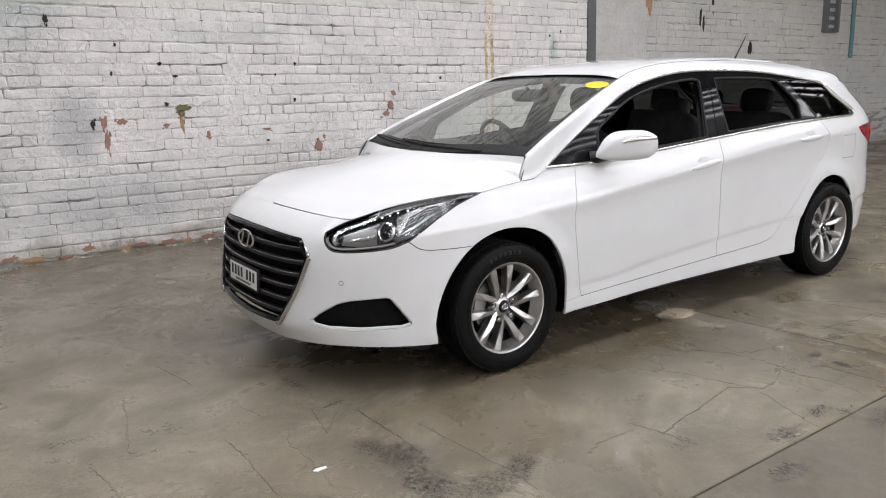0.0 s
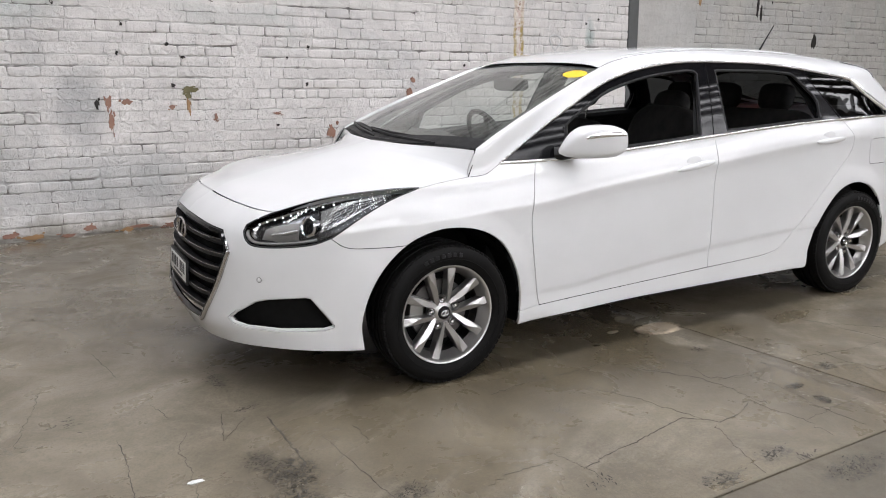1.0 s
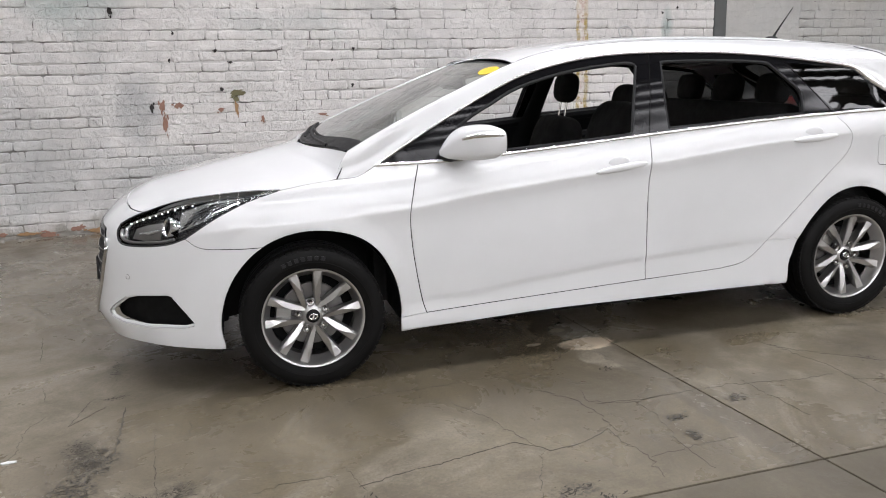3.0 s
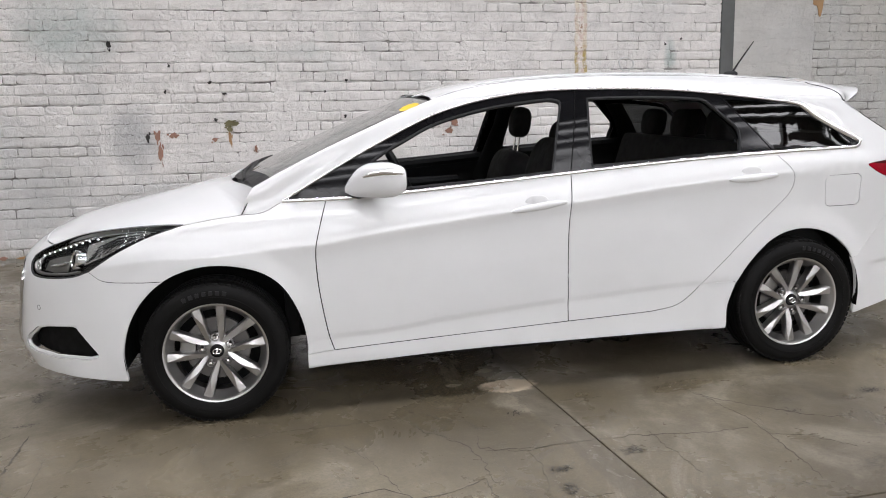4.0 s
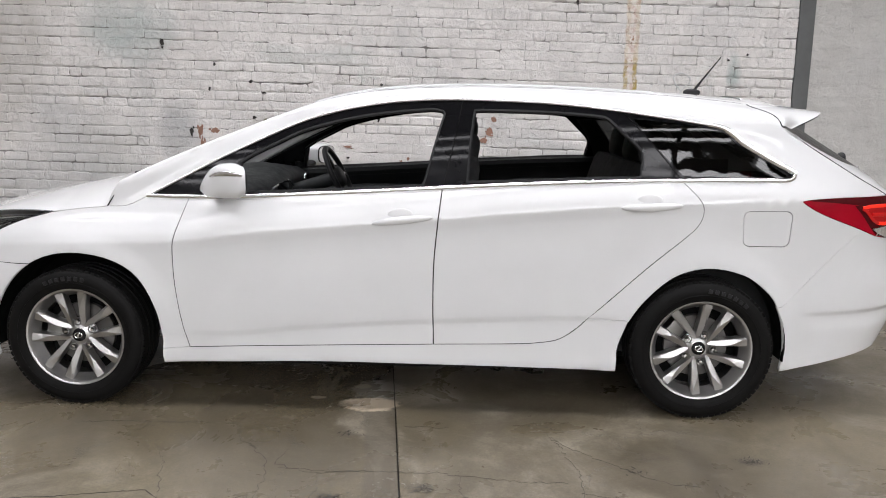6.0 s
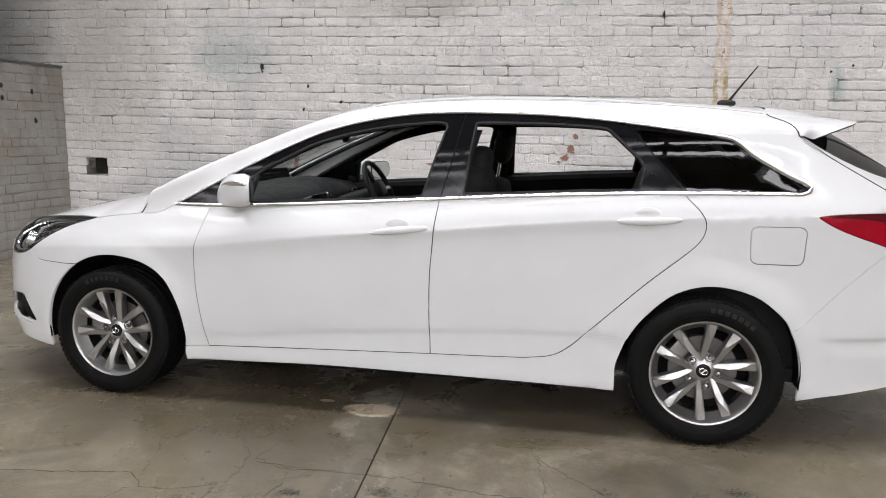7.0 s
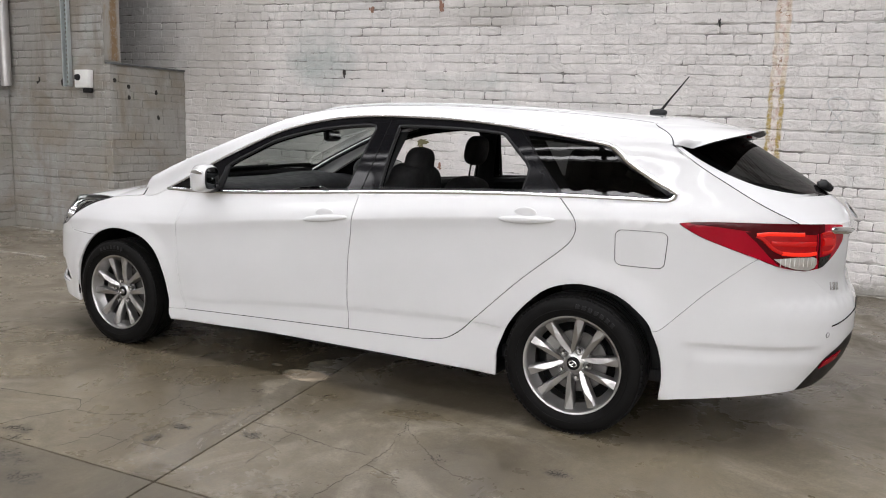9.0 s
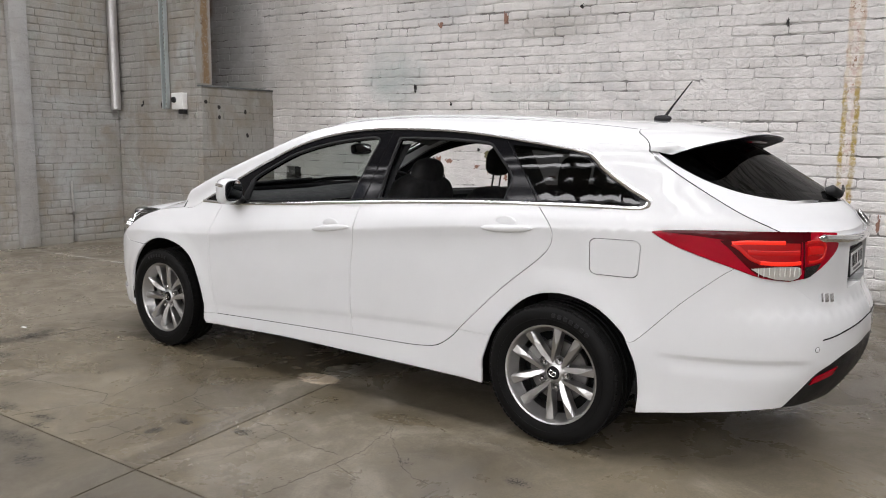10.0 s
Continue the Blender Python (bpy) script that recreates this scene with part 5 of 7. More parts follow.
# fog lamp recesses in the bumper
for V, F, N in cut_panel(FOG, lip=0, gap=-.016, sink=0.052):
    ob = mesh_object("fog_recess", V, F, WELL, CAR, N)
    tagged(ob, "gloss black fog lamp recess")
for sign in (-1, 1):
    part("fog_frame", tube_bm([body_point(s, z, sign, .015) for s, z in FOG + FOG[:1]], .0075, 8, caps=False), PAINT, CAR, "white rolled edge of the fog recess")
    for s, z in ((.721, .520),):
        p = body_point(s, z, sign, -.001)
        n = body_normal(s, z, sign)
        part("parking_sensor", lathe_bm([(.0, .0015), (.0075, .0012), (.0090, .0004), (.0094, -.002)], 16, "z"), PAINT, part("sensor_ring", lathe_bm([(.0094, .0005), (.0112, .0009), (.0118, -.002)], 16, "z"), DARK_STEEL, CAR, "grey ring round a sensor", matrix=Matrix.Translation(p) @ Vector(n).to_track_quat("Z", "Y").to_matrix().to_4x4()), "round parking sensor", matrix=Matrix.Translation(p) @ Vector(n).to_track_quat("Z", "Y").to_matrix().to_4x4())
    p, n = body_point(5.403, .512, sign, -.001), body_normal(5.403, .512, sign)
    part("parking_sensor", lathe_bm([(.0, .0015), (.0075, .0012), (.0090, .0004), (.0094, -.002)], 16, "z"), PAINT, part("sensor_ring", lathe_bm([(.0094, .0005), (.0112, .0009), (.0118, -.002)], 16, "z"), DARK_STEEL, CAR, "grey ring round a sensor", matrix=Matrix.Translation(p) @ Vector(n).to_track_quat("Z", "Y").to_matrix().to_4x4()), "round parking sensor", matrix=Matrix.Translation(p) @ Vector(n).to_track_quat("Z", "Y").to_matrix().to_4x4())

# ---- headlamps ----
LAMP = LAMP_LOW + LAMP_BOTTOM[1:] + LAMP_TOP[1:-1]
covers = cut_panel(LAMP, lip=0, gap=0.0015, sink=0.001)
bowls = cut_panel(LAMP, lip=-0.045, gap=0.004, sink=0.048)
for sign, (V, F, N), (V2, F2, N2) in zip((-1, 1), covers, bowls):
    lamp = mesh_object("headlamp", V2, F2, SMOKED, CAR, N2)
    tagged(lamp, "swept-back headlamp with black housing and lit white dots")
    mesh_object("lamp_cover", V, F, LAMP_GLASS, lamp, N).visible_shadow = False
    def L(s, z, sink):
        return body_point(s, z, sign, sink)
    for s, z in ((.700, .749), (.736, .760), (.772, .770), (.808, .779), (.844, .788), (.880, .796), (.917, .804), (.957, .812), (1.00, .820), (1.05, .828)):
        part("running_light", blob_bm(.0037, .0037, .0037, 1, 1, 12, 8), WHITE_GLOW, lamp, "small lit white lamp", matrix=Matrix.Translation(L(s, z, .018)))
    part("lamp_brow", tube_bm([L(s, z - .012, .026) for s, z in LAMP_TOP[4:-3]], .006, 8), SATIN, lamp, "satin strip along the lamp's upper edge")
    n = Vector(body_normal(.93, .745, sign))
    face = Matrix.Translation(L(.935, .748, .030)) @ (n + Vector((-.9, 0, 0))).normalized().to_track_quat("Z", "Y").to_matrix().to_4x4()
    part("projector_ring", lathe_bm([(.030, .004), (.036, .012), (.044, .006), (.045, -.03), (.038, -.03), (.030, .004)], 32, "z"), CHROME, lamp, "chrome projector ring", matrix=face)
    part("projector_lens", blob_bm(.031, .031, .014, 1, 1, 24, 12), BLACK_GLOSS, lamp, "dark glass projector lens", matrix=face)
    part("lamp_base_strip", tube_bm([L(s, z + .016, .022) for s, z in LAMP_BOTTOM[3:-4]], .006, 8, 1.5), STEEL, lamp, "dull chrome strip along the lamp's foot")
    part("inner_hook", tube_bm([L(s, z, .020) for s, z in ((.70, .690), (.683, .705), (.685, .726), (.70, .742))], [.008, .010, .010, .006], 8), REFLECTOR, lamp, "bright inner corner lamp")
    for chamber, deep, mat, label in (([(.715, .688), (.80, .676), (.885, .684), (.885, .768), (.80, .758), (.725, .738)], .038, STEEL, "smoked inner reflector"),
                                      ([(.985, .722), (1.06, .752), (1.16, .797), (1.27, .838), (1.33, .860), (1.22, .853), (1.10, .836), (.99, .808)], .030, REFLECTOR, "bright turn lamp reflector")):
        for V3, F3, N3 in cut_panel(chamber, lip=0.006, gap=0, sink=deep, sides=(sign,), step=0.03):
            tagged(mesh_object("reflector_chamber", V3, F3, mat, lamp, N3), label)
    part("lamp_rim", tube_bm([L(s, z, .006) for s, z in LAMP + LAMP[:1]], .0052, 6, caps=False), BLACK, lamp, "black rim of the lamp housing")
    for k in range(9):
        k = k * .55
        s = 1.0 + .055 * k
        part("reflector_fin", tube_bm([L(s, .735 + .022 * k, .034), L(s + .05, .762 + .020 * k, .030), L(s + .085, .788 + .014 * k, .026)], [.002, .0034, .002], 6, 1.8), CHROME, lamp, "clear turn lamp optics")
    for k in range(5):
        part("reflector_rib", tube_bm([L(1.000 + .012 * k, .738 + .015 * k, .027), L(1.10 + .012 * k, .782 + .0125 * k, .027), L(1.19 + .022 * k, .816 + .008 * k, .027)], [.0028, .0034, .0016], 6), SMOKED, lamp)
    part("reflector_bowl", tube_bm([L(.76, .715, .040), L(.83, .722, .036), L(.88, .735, .036)], [.006, .009, .006], 10), REFLECTOR, lamp, "bright reflector beside the projector")

# ---- tail lamps ----
TAIL = TAIL_LOW[::-1] + TAIL_TOP[1:] + TAIL_IN[1:] + curve([(5.262, .785), (5.15, .800), (5.046, .834)], 4)[1:-1]
tails = cut_panel(TAIL, lip=0.02, gap=0.0015, sink=-0.004, step=0.03)
for sign, (V, F, N) in zip((-1, 1), tails):
    tail = mesh_object("tail_lamp", V, F, RED_GLASS, CAR, N)
    tagged(tail, "red tail lamp with glowing bars and clear lower lens")
    def L(s, z, sink=-.006):
        return body_point(s, z, sign, sink)
    def bar(line, r, mat, label):
        pts = [L(s, z) for s, z in curve(line, 4)]
        part("light_bar", tube_bm(pts, r, 8, .6), mat, tail, label)
    bar([(5.03, .934), (5.08, .940), (5.16, .940), (5.235, .939)], .0085, RED_GLOW, "glowing upper light bar")
    bar([(5.03, .932), (5.06, .915), (5.10, .880), (5.14, .862)], .0075, RED_DIM, "glowing curved light bar")
    bar([(5.14, .862), (5.20, .857), (5.27, .857), (5.31, .860)], .0080, RED_GLOW, "glowing lower light bar")
    bar([(5.09, .902), (5.17, .899), (5.25, .899), (5.30, .900)], .0095, RED_DIM, "dimly lit middle light bar")
    bar([(5.335, .938), (5.39, .942), (5.435, .938), (5.452, .915), (5.445, .880), (5.41, .862), (5.35, .860)], .0066, RED_DIM, "glowing ring of the inner lamp")
    bar([(5.345, .905), (5.39, .905), (5.43, .903)], .018, RED_DIM, "dimly lit inner lamp")
    for glow in ([(5.045, .934), (5.10, .938), (5.24, .938), (5.305, .936), (5.308, .863), (5.20, .859), (5.14, .863), (5.09, .895)], [(5.335, .934), (5.39, .938), (5.432, .933), (5.446, .910), (5.438, .882), (5.40, .864), (5.34, .862)]):
        for V3, F3, N3 in cut_panel(glow, lip=0.001, gap=0, sink=-0.0052, sides=(sign,), step=0.02):
            tagged(mesh_object("lamp_chamber", V3, F3, RED_LIT, tail, N3), "softly lit red lamp chamber")
    shade = [(4.985, .944), (5.10, .956), (5.31, .956), (5.315, .795), (5.27, .7875), (5.20, .793), (5.135, .808), (5.085, .850), (5.03, .905)]
    for V3, F3, N3 in cut_panel(shade, lip=0.001, gap=0, sink=-0.0046, sides=(sign,), step=0.02):
        tagged(mesh_object("lamp_surround", V3, F3, RED_DARK, tail, N3), "dark red surround of the lit chamber")
    part("lamp_division", tube_bm([L(5.318, .975), L(5.325, .90), L(5.33, .83)], .0035, 6), RED_DARK, tail, "dark joint between the lamp halves")
    lamp_top = [(s, z - .001) for s, z in TAIL_TOP[3:] + TAIL_IN[1:4]]
    lamp_band = lamp_top + [(s, z - .002 - .036 * min(1, max(0, (s - 4.74) / .30))) for s, z in lamp_top[::-1]]
    for V3, F3, N3 in cut_panel(lamp_band, lip=0.003, gap=0, sink=-0.0070, sides=(sign,), step=0.02):
        tagged(mesh_object("lamp_upper_edge", V3, F3, RED_DARK, tail, N3), "dark red upper edge of the lamp")
    clear = [(5.105, .838), (5.20, .845), (5.29, .846), (5.312, .838), (5.315, .815), (5.30, .800), (5.27, .791), (5.20, .797), (5.145, .814)]
    for V3, F3, N3 in cut_panel(clear, lip=0.006, gap=0, sink=-0.0095, sides=(sign,), step=0.02):
        tagged(mesh_object("reversing_lens", V3, F3, CLEAR_LENS, tail, N3), "clear ribbed reversing lens")
    smoky = [(5.335, .842), (5.39, .847), (5.428, .852), (5.405, .824), (5.365, .802), (5.333, .795)]
    for V3, F3, N3 in cut_panel(smoky, lip=0.006, gap=0, sink=-0.0075, sides=(sign,), step=0.02):
        tagged(mesh_object("inner_lens", V3, F3, SMOKED, tail, N3), "smoky grey lens of the inner lamp")
    for k in range(9):
        s = 5.135 + .021 * k
        part("lens_rib", tube_bm([L(s, .8415, -.0100), L(s, .806, -.0100)], .0022, 5), CHROME, tail)
    refl = [(5.395, .362), (5.415, .392), (5.545, .424), (5.525, .392)]
    for V3, F3, N3 in cut_panel(refl, lip=0.006, gap=0, sink=-0.002, sides=(sign,), step=0.02):
        tagged(mesh_object("rear_reflector", V3, F3, RED_GLASS, CAR, N3), "red reflector in the bumper insert")
    part("bumper_slit", tube_bm([body_point(a, b, sign, .0005) for a, b in curve([(5.43, .548), (5.50, .556), (5.62, .574), (5.75, .584), (LONG, .588)], 5)], .0032, 6), WELL, CAR, "dark slit across the rear bumper")
# chrome bar over the rear plate, rear emblem, model badge as bars
for sign in (-1, 1):
    line = [body_point(s, z, sign, -.010) for s, z in [(5.40, .952), (5.50, .946), (5.62, .938), (5.80, .932), (LONG, .930)]]
    part("tailgate_chrome", tube_bm(catmull(line, 4), [.006] + [.016] * 16, 10, 1.0), CHROME, CAR, "chrome bar across the tailgate")
ring = lathe_bm([(.044, 0), (.051, -.005), (.058, 0), (.051, .005), (.044, 0)], 36, "y")
stand = Matrix.Translation((3.838, 0, 1.004)) @ pose(0, 0, 0, -38, 0, 90) @ Matrix.Diagonal((1.15, 1, .86, 1))
emblem = part("rear_emblem", ring, CHROME, CAR, "plain oval chrome emblem on the tailgate", matrix=stand)
for pts in (((-.028, 0, -.04), (-.016, 0, .04)), ((.016, 0, -.04), (.028, 0, .04))):
    part("emblem_stroke", tube_bm(pts, .006, 6), CHROME, emblem, matrix=stand)
for s0, w in ((5.458, .008), (5.490, .022), (5.530, .022)):
    p, n = body_point(s0, .712 - (s0 - 5.45) * .1, -1, -.003), Vector(body_normal(s0, .712, -1))
    part("badge_bar", box_bm(-w / 2 - .002, w / 2 + .002, -.017, .017, -.002, .002, .001), CHROME, CAR, "plain chrome badge bar", matrix=Matrix.Translation(p) @ n.to_track_quat("Z", "Y").to_matrix().to_4x4())

# ---- door handles and mirrors ----
def handle(door, sign, x0, z0, x1, z1):
    rows = []
    for k in range(21):
        u = k / 20
        x, z = x0 + (x1 - x0) * u, z0 + (z1 - z0) * u
        r = .0155 * math.sin(math.pi * min(1, max(0, u))) ** .42 + .0015
        out = .024 * math.sin(math.pi * u) ** .6
        c = body_point(from_x(x), z, sign, -out * .55)
        ring = []
        for a in range(12):
            t = 2 * math.pi * a / 12
            ring.append(c + np.array((0, sign * math.cos(t) * (.4 * out + .003), math.sin(t) * r)))
        rows.append(ring)
    V = [p for r in rows for p in r]
    F = [(i * 12 + j, i * 12 + (j + 1) % 12, (i + 1) * 12 + (j + 1) % 12, (i + 1) * 12 + j) for i in range(20) for j in range(12)]
    if sign > 0:
        F = [f[::-1] for f in F]
    tagged(mesh_object("door_handle", V, F, PAINT, door), "white pull handle")
    cx, cz = x0 + (x1 - x0) * .47, z0 + (z1 - z0) * .47 + .020
    cup = blob_bm(.058, .006, .036, 1, 1)
    part("handle_cup", cup, PAINT, door, "hollow above the handle", matrix=Matrix.Translation(body_point(from_x(cx), cz, sign, .0048)) @ pose(0, 0, 0, 2 if sign < 0 else -2, 0, 0))


m_top = spline([(0, .998), (.12, 1.036), (.30, 1.076), (.55, 1.100), (.85, 1.104), (1, 1.092)])
m_low = spline([(0, .976), (.15, .961), (.50, .955), (.85, .957), (1, .972)])
m_out = spline([(0, .893), (.10, .928), (.30, .980), (.60, 1.032), (.90, 1.060), (1, 1.056)])
m_in = spline([(0, .872), (.5, .866), (1, .868)])


def mirror_point(u, a, sign, grow=1.0):
    """A point of the mirror's shell: u from its nose to the glass, a round it from the outer side upwards."""
    zt, zb, yo, yi = m_top(u), m_low(u), m_out(u), m_in(u)
    c, q = math.cos(a), math.sin(a)
    y = (yo + yi) / 2 + (yo - yi) / 2 * grow * math.copysign(abs(c) ** .62, c)
    z = (zt + zb) / 2 + (zt - zb) / 2 * grow * math.copysign(abs(q) ** .62, q)
    w = min(1.0, max(0.0, (y - yi) / (yo - yi)))
    return Vector((.594 + .246 * u - .078 * u * (1 - w), sign * y, z))


def mirror_shell(sign):
    bm = bmesh.new()
    rings = [[bm.verts.new(mirror_point(u, 2 * math.pi * k / 36, sign)) for k in range(36)] for u in (0, .02, .05, .09, .14, .2, .28, .38, .5, .62, .74, .86, .95, 1.0)]
    for a, b in zip(rings, rings[1:]):
        for k in range(36):
            bm.faces.new((a[k], a[(k + 1) % 36], b[(k + 1) % 36], b[k]))
    bm.faces.new(rings[0])
    bm.faces.new(rings[-1][::-1])
    bmesh.ops.recalc_face_normals(bm, faces=bm.faces[:])
    return bm


for sign, fd, rd in zip((-1, 1), FRONT_DOORS, REAR_DOORS):
    handle(fd, sign, 1.334, .846, 1.600, .876)
    handle(rd, sign, 2.404, .932, 2.668, .944)
    # mirror: painted shell, black foot, bright turn strip, glass facing rearwards
    shell = mirror_shell(sign)
    mirror = part("door_mirror", shell, PAINT, CAR, "white door mirror with bright turn strip")
    arm = tube_bm([(.64, sign * .785, .962), (.69, sign * .83, .970), (.73, sign * .89, .982)], [.036, .028, .022], 10, 1.2)
    part("mirror_foot", arm, BLACK, mirror, "black mirror foot")
    strip_line = [mirror_point(u, radians(20 - 3 * u), sign, 1.012) for u in (.30, .42, .56, .70, .84, .95)]
    part("turn_strip", tube_bm(strip_line, [.004, .009, .0105, .0105, .010, .007], 8, .5), CHROME, mirror, "bright turn strip on the mirror")
    rim = [mirror_point(1.0, 2 * math.pi * k / 36, sign, .955) + Vector((.001, 0, 0)) for k in range(36)]
    part("mirror_rim", slab_bm(rim, Vector((.005, 0, 0))), BLACK, mirror, "black rim of the mirror glass", smooth=False)
    pane = [mirror_point(1.0, 2 * math.pi * k / 36, sign, .90) + Vector((.0035, 0, 0)) for k in range(36)]
    part("mirror_glass", slab_bm(pane, Vector((.004, 0, 0))), MIRROR, mirror, "silvered mirror glass", smooth=False)
    part("mirror_sail", tube_bm([(.70, sign * .79, .972), (.715, sign * .765, 1.03), (.735, sign * .742, 1.088)], [.024, .018, .010], 8, .6), BLACK, CAR, "black mirror corner of the front door")

# yellow sticker inside the windscreen's upper corner
row = screen_rows(.012, .009, .86, .93, 3)
st = [[r[k] for k in (1, 2, 3, 4)] for r in row]
V = [np.array((p[0], -p[1], p[2])) + np.array((-.004, 0, .006)) for r in st for p in r]
octo = []
c = sum(V) / len(V)
ax, ay = V[3] - V[0], V[-1] - V[3]
ax, ay = ax / np.linalg.norm(ax), ay / np.linalg.norm(ay)
for k in range(20):
    a = 2 * math.pi * k / 20
    r = .075 + .006 * (k % 2)
    octo.append(c + ax * math.cos(a) * r + ay * math.sin(a) * r * .62)
tagged(mesh_object("windscreen_sticker", octo, [tuple(range(20))], YELLOW, CAR, smooth=False), "yellow star-edged sticker on the windscreen")

# windscreen wipers
for a, b, c in (((.15, -.50, 1.016), (.13, -.10, 1.024), (.155, .22, 1.036)), ((.11, .10, 1.010), (.155, .40, 1.030), (.225, .64, 1.040))):
    part("wiper_arm", tube_bm(catmull([a, b, c], 6), .009, 6), BLACK, CAR, "black windscreen wiper arm")
    part("wiper_blade", tube_bm(catmull([np.array(a) + (.035, .10, .012), np.array(b) + (.03, .05, .010), np.array(c) + (.02, .06, .006)], 6), .007, 6), BLACK, CAR, "black wiper blade")
part("cowl_cover", tube_bm(catmull([(.215, -.74, .992), (.15, -.45, .992), (.10, 0, .990), (.15, .45, .992), (.215, .74, .992)], 8), .022, 10, 1.0), BLACK, CAR, "black plastic cowl at the windscreen's foot")

# ---- wheels ----
def build_wheel():
    rim = lathe_bm([(.222, -.1010), (.2245, -.097), (.221, -.080), (.204, -.050), (.186, -.036), (.1845, -.042), (.196, -.060), (.2075, -.083), (.2125, -.0965), (.217, -.1005), (.222, -.1010)], 64)
    wheel = part("wheel", rim, ALLOY, None, "silver ten-spoke alloy wheel with black tyre")
    part("rim_barrel", lathe_bm([(.211, -.076), (.196, .02), (.206, .09), (.222, .10)], 64), ALLOY_DARK, wheel, "shaded inner rim")
    R = .316
    prof = [(.214, -.088), (.224, -.101), (.236, -.108), (.258, -.1135), (.280, -.112), (.297, -.104), (.3075, -.092), (.3125, -.078)]
    for g in (-.045, 0.0, .045):
        prof += [(R - .0012, g - .0075), (R - .010, g - .006), (R - .010, g + .006), (R - .0012, g + .0075)]
    prof += [(.3125, .078), (.3075, .092), (.297, .104), (.258, .1135), (.224, .101), (.214, .088), (.214, -.088)]
    tyre = part("tyre", lathe_bm(prof, 96), TYRE, wheel, "black tyre with worn tread")
    for k in range(72):
        a = 2 * math.pi * k / 72
        m = Matrix.Rotation(a, 4, "Y")
        part("tread_block", box_bm(-.0112, .0112, -.0985, -.072, .3015, .3118, .0015, 1), TYRE, tyre, smooth=False, matrix=m)
    part("rim_ring", lathe_bm([(.252, -.1140), (.2535, -.1155), (.255, -.1140)], 96), TYRE, tyre)
    # raised sidewall lettering as plain bars
    for k in range(7):
        a = radians(-18 + 6 * k)
        part("sidewall_bar", box_bm(-.0085, .0085, -.1155, -.111, .262, .280, .001, 1), BLACK, tyre, smooth=False, matrix=Matrix.Rotation(a, 4, "Y"))
    # spokes in five pairs: each a folded blade with a ridge that runs to a pointed facet at the rim
    for k in range(5):
        for d in (-1, 1):
            bm = bmesh.new()
            rows = []
            for u in (0.0, .15, .35, .55, .72, .86, 1.0):
                r = .046 + (.2105 - .046) * u
                c = d * (.0262 + (.0535 - .0262) * u ** 1.1)
                wo, wi = .0080 + .0155 * u ** .9, .0078 + .0130 * u ** .8
                y = -.057 - .027 * u - .006 * math.sin(math.pi * u)
                ridge = -.75 + 1.35 * smooth(.35, .95, u)
                fall = .010 + .006 * u
                xs = (c + d * wo, c + d * wo, c + d * (wo * .86), c + d * ridge * (wo if ridge > 0 else wi), c - d * wi * .9, c - d * wi, c - d * wi)
                ys = (y + .046, y + fall, y + fall * .45, y - .004 * (1 - u), y + fall * .35, y + fall * 1.1, y + .046)
                rows.append([bm.verts.new((x, yy, math.sqrt(max(1e-6, r * r - x * x)))) for x, yy in zip(xs, ys)])
            for a, b in zip(rows, rows[1:]):
                for j in range(6):
                    bm.faces.new((a[j], a[j + 1], b[j + 1], b[j]))
            bm.faces.new(rows[0])
            bm.faces.new(rows[-1][::-1])
            bmesh.ops.recalc_face_normals(bm, faces=bm.faces[:])
            part("spoke", bm, ALLOY, wheel, smooth=False, matrix=Matrix.Rotation(radians(72 * k), 4, "Y"))
        hole = Matrix.Rotation(radians(72 * k), 4, "Y") @ Matrix.Translation((0, -.056, .0625))
        part("lug_pocket", lathe_bm([(0, .012), (.0150, .012), (.0150, -.004), (.0172, -.0065), (.0185, -.003)], 24), ALLOY_DARK, wheel, "dark recess of the wheel nut", matrix=hole)
        part("lug_nut", lathe_bm([(0, -.008), (.0055, -.008), (.0085, -.0045), (.0095, .006)], 6), CHROME, wheel, "steel wheel nut", matrix=hole)
    part("hub", lathe_bm([(0, -.030), (.076, -.030), (.074, -.040), (.062, -.047), (.046, -.052), (.036, -.060), (.031, -.062)], 40), ALLOY, wheel, "silver wheel hub")
    cap = part("hub_cap", lathe_bm([(0, -.070), (.018, -.0695), (.028, -.067), (.0305, -.060)], 32), BLACK_GLOSS, wheel, "black hub cap with plain bright mark")
    part("cap_mark", lathe_bm([(.013, -.0712), (.015, -.0722), (.017, -.0712)], 24), CHROME, cap, matrix=Matrix.Diagonal((1.15, 1, .8, 1)))
    part("cap_mark", box_bm(-.003, .003, -.0725, -.0700, -.012, .012), CHROME, cap, matrix=Matrix.Rotation(radians(25), 4, "Y"), smooth=False)
    part("brake_disc", lathe_bm([(.05, -.012), (.140, -.012), (.142, -.006), (.140, .012), (.05, .012)], 48), DISC, wheel, "worn brake disc")
    part("brake_caliper", box_bm(-.05, .05, -.040, .03, -.035, .035, .012), STEEL, wheel, "dark brake caliper", matrix=Matrix.Rotation(radians(-75), 4, "Y") @ Matrix.Translation((0, 0, .125)))
    part("wheel_backing", lathe_bm([(0, .03), (.19, .03), (.192, .04)], 40), WELL, wheel, "dark inner side of the wheel")
    return wheel


